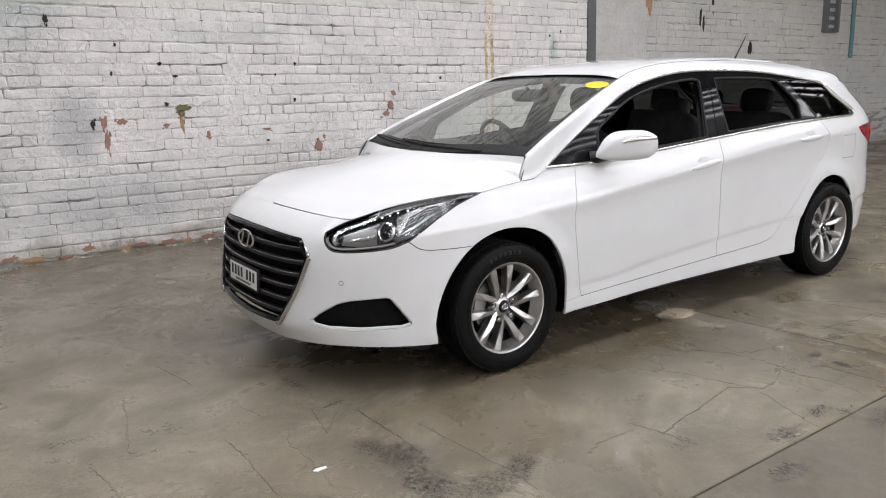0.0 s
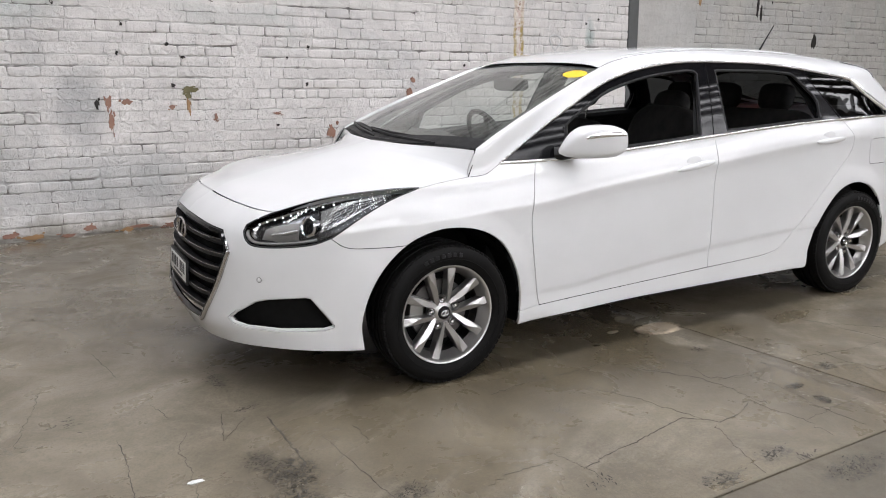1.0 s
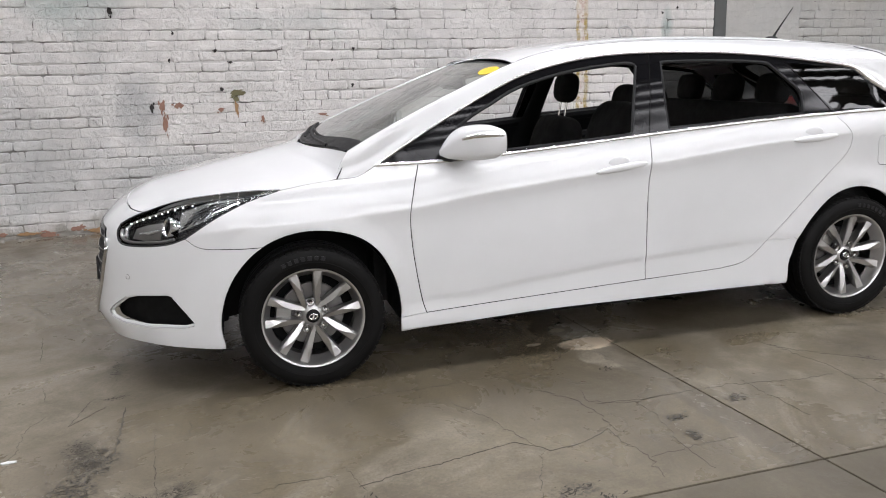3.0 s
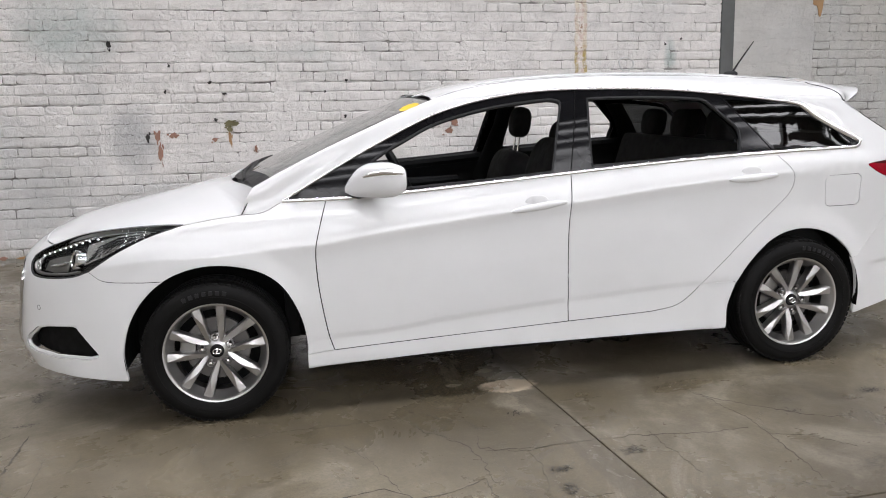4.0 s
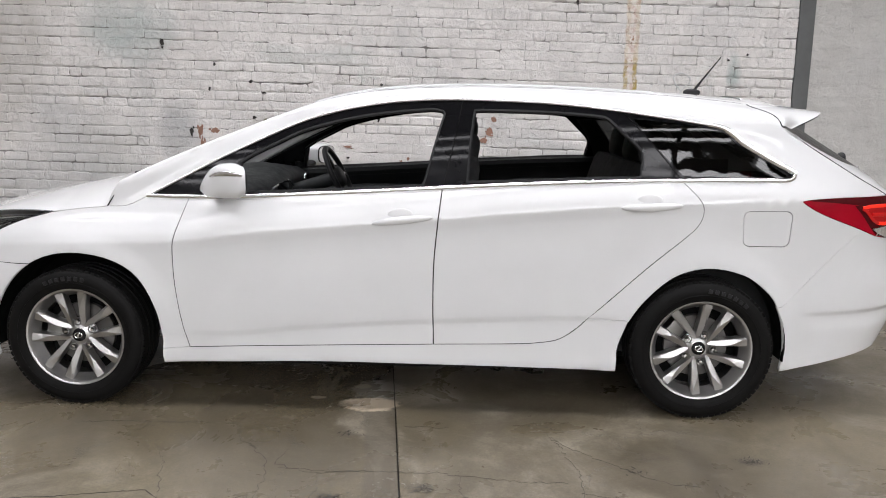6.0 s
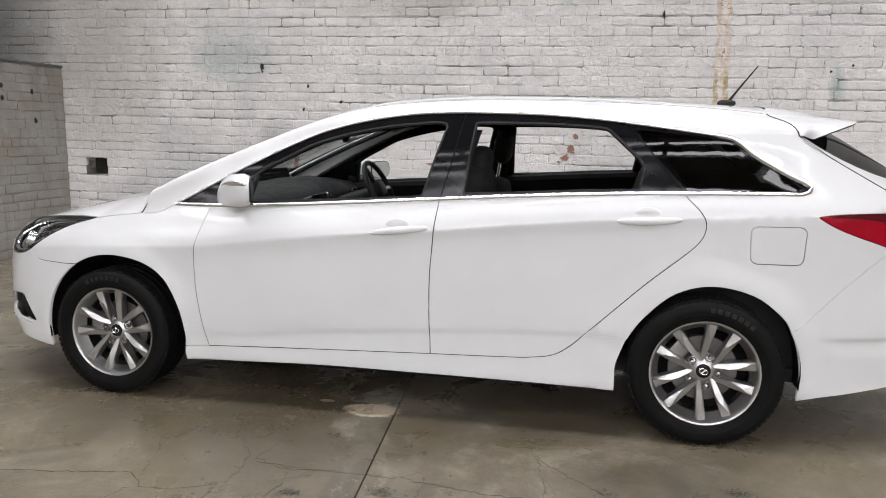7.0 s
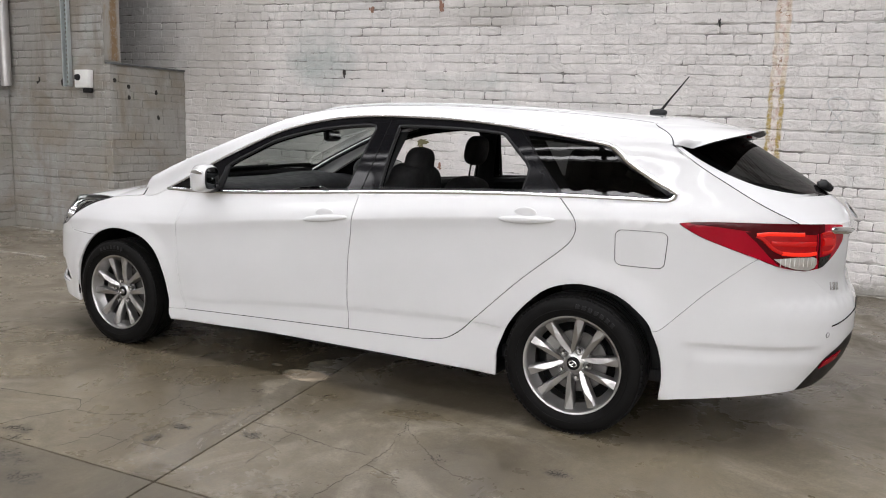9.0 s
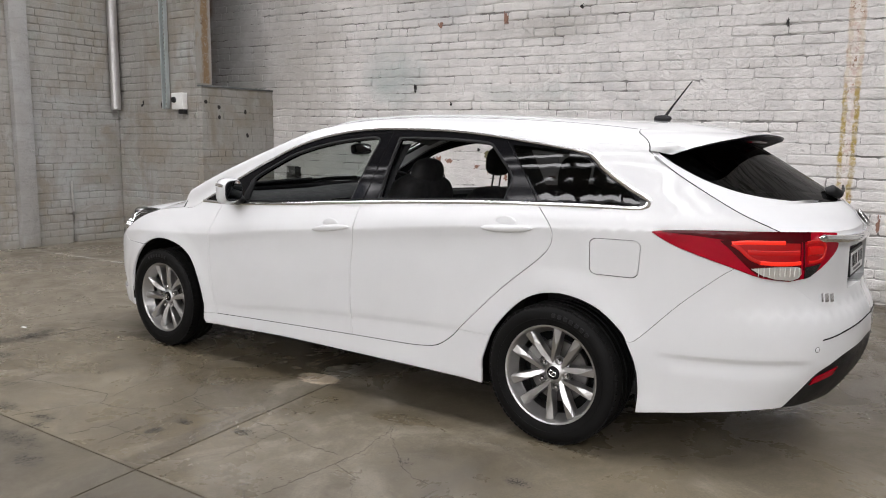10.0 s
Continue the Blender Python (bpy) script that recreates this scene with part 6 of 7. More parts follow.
first_wheel = build_wheel()
first_wheel.parent = CAR
TURN_F, TURN_R = 6, -22
first_wheel.matrix_local = pose(0, -.797, .310, 0, -TURN_F, 0)
for x, y, spin in ((2.781, -.797, TURN_R), (0, .797, 20), (2.781, .797, 50)):
    w = copy_thing(first_wheel, pose(x, y, .310, 0, -spin, 180 if y > 0 else 0))
    w.parent = CAR

# wheel wells, floor pan and dark inner body
for x in (0.0, 2.772):
    for sign in (-1, 1):
        well = lathe_bm([(.388, -.01), (.388, .30), (.0, .30)], 40)
        bmesh.ops.delete(well, geom=[v for v in well.verts if v.co.z < -.09], context="VERTS")
        part("wheel_well", well, WELL, CAR, "dark wheel well liner", matrix=Matrix.Translation((x, sign * .845, .312)) @ pose(0, 0, 0, 0, 0, 0 if sign < 0 else 180))
pan = box_bm(.42, 2.40, -.80, .80, .17, .24, .03)
part("floor_pan", pan, WELL, CAR, "dark underside of the car")
part("front_undertray", box_bm(-.76, -.36, -.50, .50, .21, .27, .03), WELL, CAR, "dark undertray")
part("engine_bay", box_bm(-.76, .30, -.50, .50, .26, .62, .04), WELL, CAR, "dark engine bay")
part("rear_undertray", box_bm(2.40, 3.66, -.52, .52, .22, .42, .04), WELL, CAR, "dark rear underside")

# ---- cabin ----
def seat(x, y, rise, tall, name="front_seat"):
    ob = part(name, blob_bm(.27, .25, .11, .45, .45), CLOTH, CAR, "dark cloth seat", matrix=Matrix.Translation((x - .26, y, .47)))
    back = blob_bm(.10, .245, .31 + tall, .5, .5)
    part("backrest", back, CLOTH, ob, "dark cloth backrest", matrix=pose(x + .065 + tall * .2, y, .73 + tall * .8, 0, 14, 0))
    part("headrest", blob_bm(.055, .125, .092, .72, .8), CLOTH, ob, "dark rounded headrest", matrix=pose(x + .175, y, 1.135 + rise, 0, 10, 0))
    for d in (-.045, .045):
        part("headrest_post", tube_bm([(x + .14, y + d, 1.00), (x + .168, y + d, 1.11 + rise)], .006, 8), CHROME, ob, "bright headrest post")
    return ob


seat(1.57, -.40, 0.0, .06)
seat(1.57, .37, .065, 0.0)
bench = part("rear_bench", box_bm(2.02, 2.50, -.66, .66, .40, .56, .05), CLOTH, CAR, "dark cloth rear bench")
part("bench_backrest", box_bm(-.08, .08, -.66, .66, -.30, .30, .05), CLOTH, bench, "dark rear backrest", matrix=pose(2.52, 0, .80, 0, 18, 0))
for y in (-.40, 0, .40):
    part("headrest", blob_bm(.05, .115, .085, .6, .6), CLOTH, bench, "dark rear headrest", matrix=pose(2.635, y, 1.165, 0, 10, 0))
    for d in (-.04, .04):
        part("headrest_post", tube_bm([(2.60, y + d, 1.04), (2.628, y + d, 1.14)], .005, 6), CHROME, bench, "bright headrest post")
dash = []
for y in [-.74 + 1.48 * k / 30 for k in range(31)]:
    hood = .035 * math.exp(-((y - .36) / .17) ** 2)
    dip = .02 * math.exp(-(y / .2) ** 2)
    dash.append([np.array(p) for p in ((.17, y, .965), (.32, y, .985 + hood * .4), (.52, y, .984 + hood), (.66, y, .965 + hood), (.72, y, .930 + hood * .5), (.715 + dip, y, .88), (.69 + dip, y, .80), (.70, y, .72), (.62, y, .60))])
V = [p for r in dash for p in r]
F = [(i * 9 + j, i * 9 + j + 1, (i + 1) * 9 + j + 1, (i + 1) * 9 + j) for i in range(30) for j in range(8)]
dashboard = tagged(mesh_object("dashboard", V, F, DASH, CAR), "dark grey moulded dashboard")
for y, d in ((-.60, 1), (-.17, 1), (.17, -1), (.62, -1)):
    loop = [(.742, y - .060, .922), (.744, y + .050 * d, .932), (.745, y + .070, .890), (.742, y + .01, .856), (.742, y - .065, .872), (.742, y - .060, .922)]
    part("vent_trim", tube_bm(loop, .006, 6), SATIN, dashboard, "silver air vent trim")
part("centre_screen", box_bm(.735, .75, -.10, .10, .86, .94, .006), BLACK_GLOSS, dashboard, "black centre screen")
console = part("centre_console", box_bm(.56, 1.45, -.12, .12, .36, .66, .05), DASH, CAR, "dark centre console")
part("gear_lever", tube_bm([(.86, 0, .64), (.84, 0, .76), (.835, 0, .80)], [.014, .012, .024], 10), BLACK, console, "black gear lever")
wheel_at = pose(.99, .37, .938, 0, 64, 0)
rim_pts = [(.182 * math.cos(2 * math.pi * k / 40), .182 * math.sin(2 * math.pi * k / 40), 0) for k in range(41)]
steering = part("steering_wheel", tube_bm(rim_pts, .0155, 10, caps=False), BLACK, CAR, "black leather steering wheel", matrix=wheel_at)
part("steering_boss", blob_bm(.062, .072, .028, .7, .7), BLACK, steering, "black steering wheel boss", matrix=wheel_at)
for a in (90, 210, 330):
    x, y = math.sin(radians(a)), math.cos(radians(a))
    part("steering_spoke", tube_bm([(-.05 * y, .05 * x, -.005), (-.17 * y, .17 * x, 0)], .014, 8, 1.4), BLACK if a != 90 else SATIN, steering, matrix=wheel_at)
part("steering_column", tube_bm([(.985, .37, .935), (.68, .37, .84)], .04, 12), DASH, steering, "dark steering column")
part("rear_view_mirror", blob_bm(.020, .125, .036, .5, .5), BLACK, CAR, "black interior mirror", matrix=pose(.910, .0, 1.266, 0, -8, 14))
part("mirror_glass", box_bm(-.002, .002, -.105, .105, -.024, .024, .0018, 1), CHROME, CAR, "bright glass of the interior mirror", matrix=pose(.910, .0, 1.266, 0, -8, 14) @ Matrix.Translation((.0195, 0, 0)))
part("mirror_stem", tube_bm([(.895, 0, 1.318), (.905, 0, 1.285)], .010, 8), BLACK, CAR, "black mirror stem")
for sign in (-1, 1):
    for outline, door in ((front_door, "front"), (rear_door, "rear")):
        for V, F, N in cut_panel(outline, lip=0, gap=0.01, sink=0.075, sides=(sign,), step=0.08):
            tagged(mesh_object("door_card", V, [f[::-1] for f in F], DASH, CAR, [-n for n in N]), "dark inner door lining")
    top = [body_point(s, z - .004, sign, .045) for s, z in BELT if from_x(.52) < s < from_x(2.6)]
    part("door_ledge", tube_bm(top, .034, 8, 1.0), DASH, CAR, "dark padded door ledge")
    for x0, x1, z in ((.75, 1.42, .83), (1.85, 2.35, .88)):
        part("armrest", tube_bm([(x0, sign * .735, z - .02), ((x0 + x1) / 2, sign * .72, z), (x1, sign * .735, z + .01)], [.02, .035, .025], 8, 1.2), DASH, CAR, "dark door armrest")
    pillar = [body_point(from_x(x), z, sign, .085) for x, z in ((1.60, .62), (1.62, .90), (1.66, 1.08), (1.70, 1.22), (1.725, 1.345))]
    part("inner_pillar", slab_tube(pillar, [.09, .08, .060, .052, .058], .022, sign), DASH, CAR, "dark inner door pillar")
    part("inner_rear_pillar", slab_tube([body_point(from_x(x), z, sign, .075) for x, z in ((2.78, .80), (2.66, 1.02), (2.56, 1.20), (2.47, 1.32))], [.13, .085, .06, .06], .022, sign), DASH, CAR, "dark inner rear pillar")
    part("inner_tail_pillar", slab_tube([body_point(from_x(x), z, sign, .075) for x, z in ((3.32, .90), (3.20, 1.10), (3.06, 1.26))], [.12, .07, .06], .022, sign), DASH, CAR, "dark inner tail pillar")
    inner = [roof_edge(x) * np.array((1, sign, 1)) - np.array((-.012, sign * .030, .030)) for x in (.24, .45, .70, 1.0)]
    part("inner_screen_pillar", tube_bm(inner, .012, 8), DASH, CAR, "dark inner windscreen pillar")
liner = []
for k in range(20):
    x = 1.0 + 2.05 * k / 19
    p0, p1 = roof_edge(x) + np.array((0, .02, -.055)), np.array((x, 0, roof_mid(x) - .035))
    liner.append(hermite(p0, np.array((0, -.9, .25)) * p0[1] * .6, p1, np.array((0, -1, 0)) * p0[1] * .7, 8))
grid_mesh("headliner", [[p for p in r] for r in liner], LINER, "grey cloth headliner", lip=0, inward=(0, 0, -1))
part("cargo_cover", box_bm(2.68, 3.45, -.62, .62, .90, .925, .008), DASH, CAR, "dark cargo cover")
part("cabin_floor", box_bm(.40, 3.5, -.72, .72, .24, .30, .02), CLOTH, CAR, "dark carpet floor")
part("firewall", box_bm(.30, .36, -.72, .72, .30, .93, .01), WELL, CAR, "dark firewall")
part("cargo_side", box_bm(2.66, 3.36, .66, .70, .30, 1.056, .01), DASH, CAR, "dark cargo side lining")
part("cargo_side", box_bm(2.66, 3.36, -.70, -.66, .30, 1.056, .01), DASH, CAR, "dark cargo side lining")
part("tail_inner", box_bm(3.50, 3.54, -.66, .66, .30, .985, .01), WELL, CAR, "dark inner tailgate")


# ---- the hall: floor, walls, roof ----
# floor in four slabs, parted by two joints
floor = tagged(mesh_object("floor", [(-8, -36, -.12), (19, -36, -.12), (19, 6, -.12), (-8, 6, -.12), (-8, -36, -.016), (19, -36, -.016), (19, 6, -.016), (-8, 6, -.016)],
                           [(0, 3, 2, 1), (4, 5, 6, 7), (0, 1, 5, 4), (1, 2, 6, 5), (2, 3, 7, 6), (3, 0, 4, 7)], JOINT, smooth=False), "worn grey-brown concrete floor with cracks and joints", "floor", kind="structure")
JY = -1.290


def joint_x(y):
    return 1.425 - .095 * y


GAP = .0026
for side in (-1, 1):
    for y0, y1 in ((-36, JY - GAP), (JY + GAP, 6)):
        xa, xb = joint_x(y0) + side * GAP, joint_x(y1) + side * GAP
        far = -8 if side < 0 else 19
        loop = [(far, y0, -.10), (xa, y0, -.10), (xb, y1, -.10), (far, y1, -.10)]
        if side > 0:
            loop = loop[::-1]
        bm = slab_bm(loop, Vector((0, 0, .10)))
        edges = [e for e in bm.edges if all(v.co.z > -.01 for v in e.verts)]
        bmesh.ops.bevel(bm, geom=edges, offset=.002, segments=2, affect="EDGES")
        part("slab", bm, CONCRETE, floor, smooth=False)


def splat(cx, cy, rx, ry, seed, n=44, rough=.35):
    r0 = random.Random(seed)
    amps = [r0.uniform(-1, 1) / (k + 1) ** .6 for k in range(12)]
    ph = [r0.uniform(0, 6.28) for k in range(12)]
    out = []
    for i in range(n):
        a = 2 * math.pi * i / n
        f = max(.22, 1 + rough * sum(amps[k] * math.cos((k + 1) * a + ph[k]) for k in range(12)) * .6)
        out.append((cx + rx * f * math.cos(a), cy + ry * f * math.sin(a)))
    return out


bm = slab_bm([(x, y, .0005) for x, y in splat(-1.178, -.335, .028, .011, 12, 14)], Vector((0, 0, .003)))
tagged(part("paper_scrap", bm, PLATE_WHITE, None, smooth=False), "small white scrap of paper on the floor", "scrap")


def ribbon(line, width, seed, wander=.006):
    """A thin, wandering strip on the floor along points, uneven in width."""
    r0 = random.Random(seed)
    P = [np.array(p) for p in line]
    pts = []
    for a, b in zip(P, P[1:]):
        n = max(2, int(np.linalg.norm(b - a) / .018))
        pts += [a + (b - a) * k / n for k in range(n)]
    pts.append(P[-1])
    pts = [p + np.array((r0.gauss(0, wander), r0.gauss(0, wander))) * (0 < i < len(pts) - 1) for i, p in enumerate(pts)]
    V, F = [], []
    faint = False
    for i, p in enumerate(pts):
        d = pts[min(i + 1, len(pts) - 1)] - pts[max(i - 1, 0)]
        d = np.array((-d[1], d[0])) / (np.linalg.norm(d) or 1)
        if r0.random() < .14:
            faint = not faint
        w = width / 2 * r0.uniform(.3, 1.3) * (.35 if faint else .9) * min(1, (i + .4) / 3, (len(pts) - i - .6) / 3)
        for side, z in ((-1, -.002), (-1, .0009), (1, .0009), (1, -.002)):
            q = p + d * w * side
            V.append((q[0], q[1], z))
        if i:
            b = 4 * i
            F += [(b - 4 + j, b - 3 + j, b + 1 + j, b + j) for j in range(3)]
    return V, F


CRACKS = [(4, ((-.968, .158), (-.999, .026), (-1.021, -.084))), (4, ((-1.021, -.084), (-.958, -.008), (-.899, .065))), (9, ((-.818, .036), (-.809, -.223), (-.813, -.443))), (4, ((-.684, -.238), (-.64, -.765), (-.65, -.95))),
          (2, ((-.55, -.206), (-.546, -.358))), (4, ((-1.372, .131), (-1.36, -.013), (-1.376, -.418))), (2, ((-1.854, .281), (-1.824, -.005), (-1.813, -.08))), (2, ((-1.592, .853), (-1.632, .585), (-1.71, .263), (-1.67, .202))),
          (3, ((-1.128, .056), (-1.183, -.066), (-1.172, -.211), (-1.195, -.467))), (4, ((-1.357, 1.162), (-1.306, .906), (-1.293, .776))), (3, ((-1.206, .407), (-1.162, .222))), (3, ((-1.596, 1.95), (-1.454, 1.691), (-1.359, 1.434)))]
CRACKS += [(3, ((.073, -.245), (.262, -.221), (.42, -.226), (.593, -.216), (.777, -.226), (.827, -.40), (.919, -.478))), (3, ((1.038, -.459), (1.009, -.594), (1.16, -.665), (1.367, -.64))), (2, ((1.189, -.666), (1.204, -.784), (1.157, -1.046), (1.171, -1.219))),
           (4, ((.009, -.931), (.155, -.893), (.323, -.872), (.601, -.816), (.664, -.87), (.703, -.921), (.845, -.905), (.97, -.836))), (3, ((.491, -.428), (.587, -.601), (.616, -.718), (.664, -.87))), (3, ((.97, -.836), (.972, -.947), (1.009, -1.084), (.967, -1.235))),
           (2, ((1.009, -1.084), (1.139, -1.063), (1.379, -1.056))), (2, ((.679, -.919), (.605, -1.066), (.55, -1.183), (.528, -1.268))), (2, ((-.336, -.854), (-.233, -.833), (-.151, -.828), (-.032, -.837)))]
CRACKS += [(2, ((-.013, -.792), (.022, -.946), (.017, -1.02))), (3, ((.85, -.38), (.964, -.554), (.995, -.70), (1.002, -.909))), (2, ((1.028, -.626), (1.242, -.65), (1.46, -.646), (1.678, -.652), (1.898, -.70), (2.11, -.71))), (2, ((1.705, -.631), (1.726, -.798), (1.737, -1.005))),
           (2, ((1.482, -.226), (1.68, -.236))), (3, ((2.06, -.25), (2.15, -.41), (2.46, -.69), (2.59, -.72))), (3, ((2.12, -1.15), (2.15, -.88), (2.17, -.63), (2.10, -.31))), (2, ((2.15, -.78), (2.30, -.84), (2.41, -.97)))]
for k, (width, line) in enumerate(CRACKS):
    V, F = ribbon(line, width * .00105, k, .0025 if width > 3 else .0055)
    tagged(mesh_object("crack", V, F, SCUFF, floor, smooth=False), "dark crack or scratch in the concrete")
# scraped patches: many small dark flakes each
for k, (cx, cy, rx, ry, n) in enumerate(((-.95, -.30, .05, .06, 60), (-.88, -.45, .07, .09, 150), (-.92, -.66, .06, .12, 170), (-.73, -.80, .12, .06, 120), (-.91, .51, .03, .10, 60), (-.87, .155, .035, .02, 40), (-.86, -.36, .025, .025, 30),
                                         (-.88, 1.74, .06, .02, 14), (-.89, 1.23, .03, .02, 10), (-.69, 1.34, .03, .015, 8), (-.876, .70, .03, .012, 8), (-1.94, .36, .012, .012, 4), (-1.54, .38, .06, .05, 16), (-1.9, .5, .08, .04, 14),
                                         (1.25, -.31, .04, .02, 16), (1.239, -.992, .03, .04, 22), (1.26, -.845, .05, .025, 26), (.67, -1.19, .06, .03, 26), (.75, -1.26, .04, .02, 18), (1.10, -1.49, .04, .03, 20), (.37, -1.22, .07, .04, 26), (-.57, -.75, .05, .04, 30), (2.85, -.50, .05, .03, 22), (.12, -1.37, .06, .03, 20), (1.58, -.77, .06, .03, 20), (.84, -1.40, .14, .045, 70), (.01, -1.03, .05, .03, 14), (2.38, -.61, .05, .03, 14), (-.58, -.78, .05, .04, 30))):
    r0 = random.Random(50 + k)
    V, F = [], []
    for j in range(int(n * 1.6)):
        px, py = r0.gauss(cx, rx * .6), r0.gauss(cy, ry * .6)
        size = r0.uniform(.001, .0055) * (1.2 if n < 30 else .8)
        turn = r0.gauss(.6 * (k % 4), .5)
        base = len(V)
        for i in range(7):
            a = 2 * math.pi * i / 7
            f = r0.uniform(.5, 1.2)
            u, w = size * f * math.cos(a) * 2.2, size * f * math.sin(a) * .6
            V.append((px + u * math.cos(turn) - w * math.sin(turn), py + u * math.sin(turn) + w * math.cos(turn), .0006 + .0001 * (j % 9)))
        F.append(tuple(range(base, base + 7)))
    tagged(tagged(mesh_object("scuff", V, F, SCUFF, floor, smooth=False), "dark scraped patch of flaking concrete"), kind="stuff")


# painted brick walls
COURSE = .0925
SLOPE = -.0185


def brick_mesh(length, variant, shut):
    """One brick's face block, its worn edges rounded by paint; x along, y into the wall, z up."""
    r = random.Random(variant)
    h = COURSE - (.0005 if shut < .4 else .0060 if shut < .7 else .0125)
    n = 3 + int(length / .035)
    ph = [r.uniform(0, 6.28) for k in range(4)]

    def wave(x, k):
        return .0016 * math.sin(x * 21 + ph[k]) + .0012 * math.sin(x * 53 + ph[k + 1]) + r.gauss(0, .0011)
    low, high, tilt = r.uniform(-.0015, .0025), r.uniform(-.003, .0015), r.gauss(0, .012)
    side = .0002 if shut < .4 else .0016 if shut < .7 else .0045
    ring = []
    for k in range(n + 1):
        x = length * k / n
        end = 1 if k in (0, n) else 0
        ring.append((x + (side if k == 0 else -side if k == n else 0) * r.uniform(.2, 1.6), low + wave(x, 0) + tilt * (x - length / 2) + end * r.uniform(.002, .010)))
    for z in (.33, .67):
        ring.append((length - side + r.gauss(0, .0018), h * z))
    for k in range(n, -1, -1):
        x = length * k / n
        end = 1 if k in (0, n) else 0
        ring.append((x + (side if k == 0 else -side if k == n else 0) * r.uniform(.2, 1.6), h + high + wave(x, 2) + tilt * (x - length / 2) - end * r.uniform(.002, .010)))
    for z in (.67, .33):
        ring.append((side + r.gauss(0, .0018), h * z))
    m = len(ring)
    cx, cz = length / 2, h / 2

    def inner(x, z, d):
        fx = max(0.0, 1 - d / cx)
        fz = max(0.0, 1 - d / cz)
        return cx + (x - cx) * fx, cz + (z - cz) * fz
    soft = r.uniform(.7, 1.4)
    deep = .22 if shut < .4 else .6 if shut < .7 else 1.0
    # the paint has filled most upright joints: they are shallower than the bed joints
    ends = {0, n, n + 1, n + 2, n + 3, 2 * n + 3, 2 * n + 4, 2 * n + 5}
    d_at = [deep * (.30 if k in ends and shut < .7 else .6 if k in ends else 1.0) for k in range(m)]
    loops = [[(x, .05, z) for x, z in ring], [(x, .0068 * d, z) for (x, z), d in zip(ring, d_at)]]
    for inset, y in ((.0022, .0034), (.0058 * soft, .0010), (.013 * soft, .0)):
        row = []
        for (x, z), d in zip(ring, d_at):
            px, pz = inner(x, z, inset + r.gauss(0, .0006))
            row.append((px, y * d + r.gauss(0, .00045), pz))
        loops.append(row)
    V = [p for loop in loops for p in loop]
    faces = []
    for q in range(len(loops) - 1):
        for k in range(m):
            j = (k + 1) % m
            faces.append((q * m + k, q * m + j, (q + 1) * m + j, (q + 1) * m + k))
    faces.append(tuple((len(loops) - 1) * m + k for k in range(m)))
    me = bpy.data.meshes.new("brick")
    me.from_pydata(V, [], faces)
    me.polygons.foreach_set("use_smooth", [True] * len(me.polygons))
    return me


def lay_bricks(x0, x1, z0, z1, seed, skip=lambda x, z: False):
    """Places of bricks on a wall: start, height, length and how far each stands proud."""
    r = random.Random(seed)
    out = []
    k0 = int(math.floor(z0 / COURSE))
    row = k0
    while row * COURSE < z1:
        headers = row % 5 == 2
        x = x0 - r.uniform(0, .2)
        while x < x1:
            want = .113 if headers else (.232 if r.random() < .9 else .113)
            if r.random() < (.30 if headers else .12):
                want = want * 2 + .010
            a, b = max(x, x0), min(x + want, x1)
            if b - a > .04 and not skip((a + b) / 2, row * COURSE):
                out.append((a, row * COURSE, b - a, r.gauss(.0, .0036)))
            x += want + (.001 if r.random() < .6 else .004)
        row += 1
    return out


LENGTHS = [.06, .08, .10, .113, .15, .19, .232, .33, .474]
MESHES = {(l, v): brick_mesh(l, int(l * 1000) * 10 + v, (v + .5) / 10) for l in LENGTHS for v in range(10)}
for me in MESHES.values():
    me.materials.append(BRICK)
GREY_MESHES = {}
for key, me in MESHES.items():
    GREY_MESHES[key] = me.copy()
    GREY_MESHES[key].transform(Matrix.Diagonal((1, .62, 1, 1)))
    GREY_MESHES[key].materials[0] = BRICK_GREY


def brick_wall(wall, places, to_world, meshes, chosen, slope=0.0, seed=1):
    """Bricks as parts where chosen says so, the rest joined into one mesh of the wall."""
    r = random.Random(seed)
    V, F = [], []
    count, row_z, kind = 0, None, 0
    for x, z, length, proud in places:
        l = min(LENGTHS, key=lambda q: abs(q - length))
        if z != row_z or r.random() < .32:
            row_z, kind = z, r.choice((0, 0, 0, 0, 1, 1, 1, 2, 2))
        me = meshes[(l, (r.randrange(0, 4), r.randrange(4, 7), r.randrange(7, 10))[kind])]
        local = Matrix.Translation((x, -max(-.0012, min(.007, proud)), z + slope * x)) @ Euler((r.gauss(0, .008), -slope + r.gauss(0, .005), r.gauss(0, .004))).to_matrix().to_4x4() @ Matrix.Diagonal((length / l, 1, 1, 1))
        m = to_world @ local
        if chosen(x, z) and count < 300:
            ob = new("brick", me)
            ob.parent = wall
            ob.matrix_parent_inverse = wall.matrix_world.inverted()
            ob.matrix_world = m
            count += 1
        else:
            base = len(V)
            V += [tuple(m @ v.co) for v in me.vertices]
            F += [tuple(i + base for i in p.vertices) for p in me.polygons]
    if V:
        ob = mesh_object("bricks", V, F, list(meshes.values())[0].materials[0], wall)
        tagged(ob, kind="stuff")


def block(name, x0, x1, y0, y1, z0, z1, mat, label, category="wall"):
    return tagged(part(name, box_bm(x0, x1, y0, y1, z0, z1), mat, None, smooth=False), label, category, kind="structure")


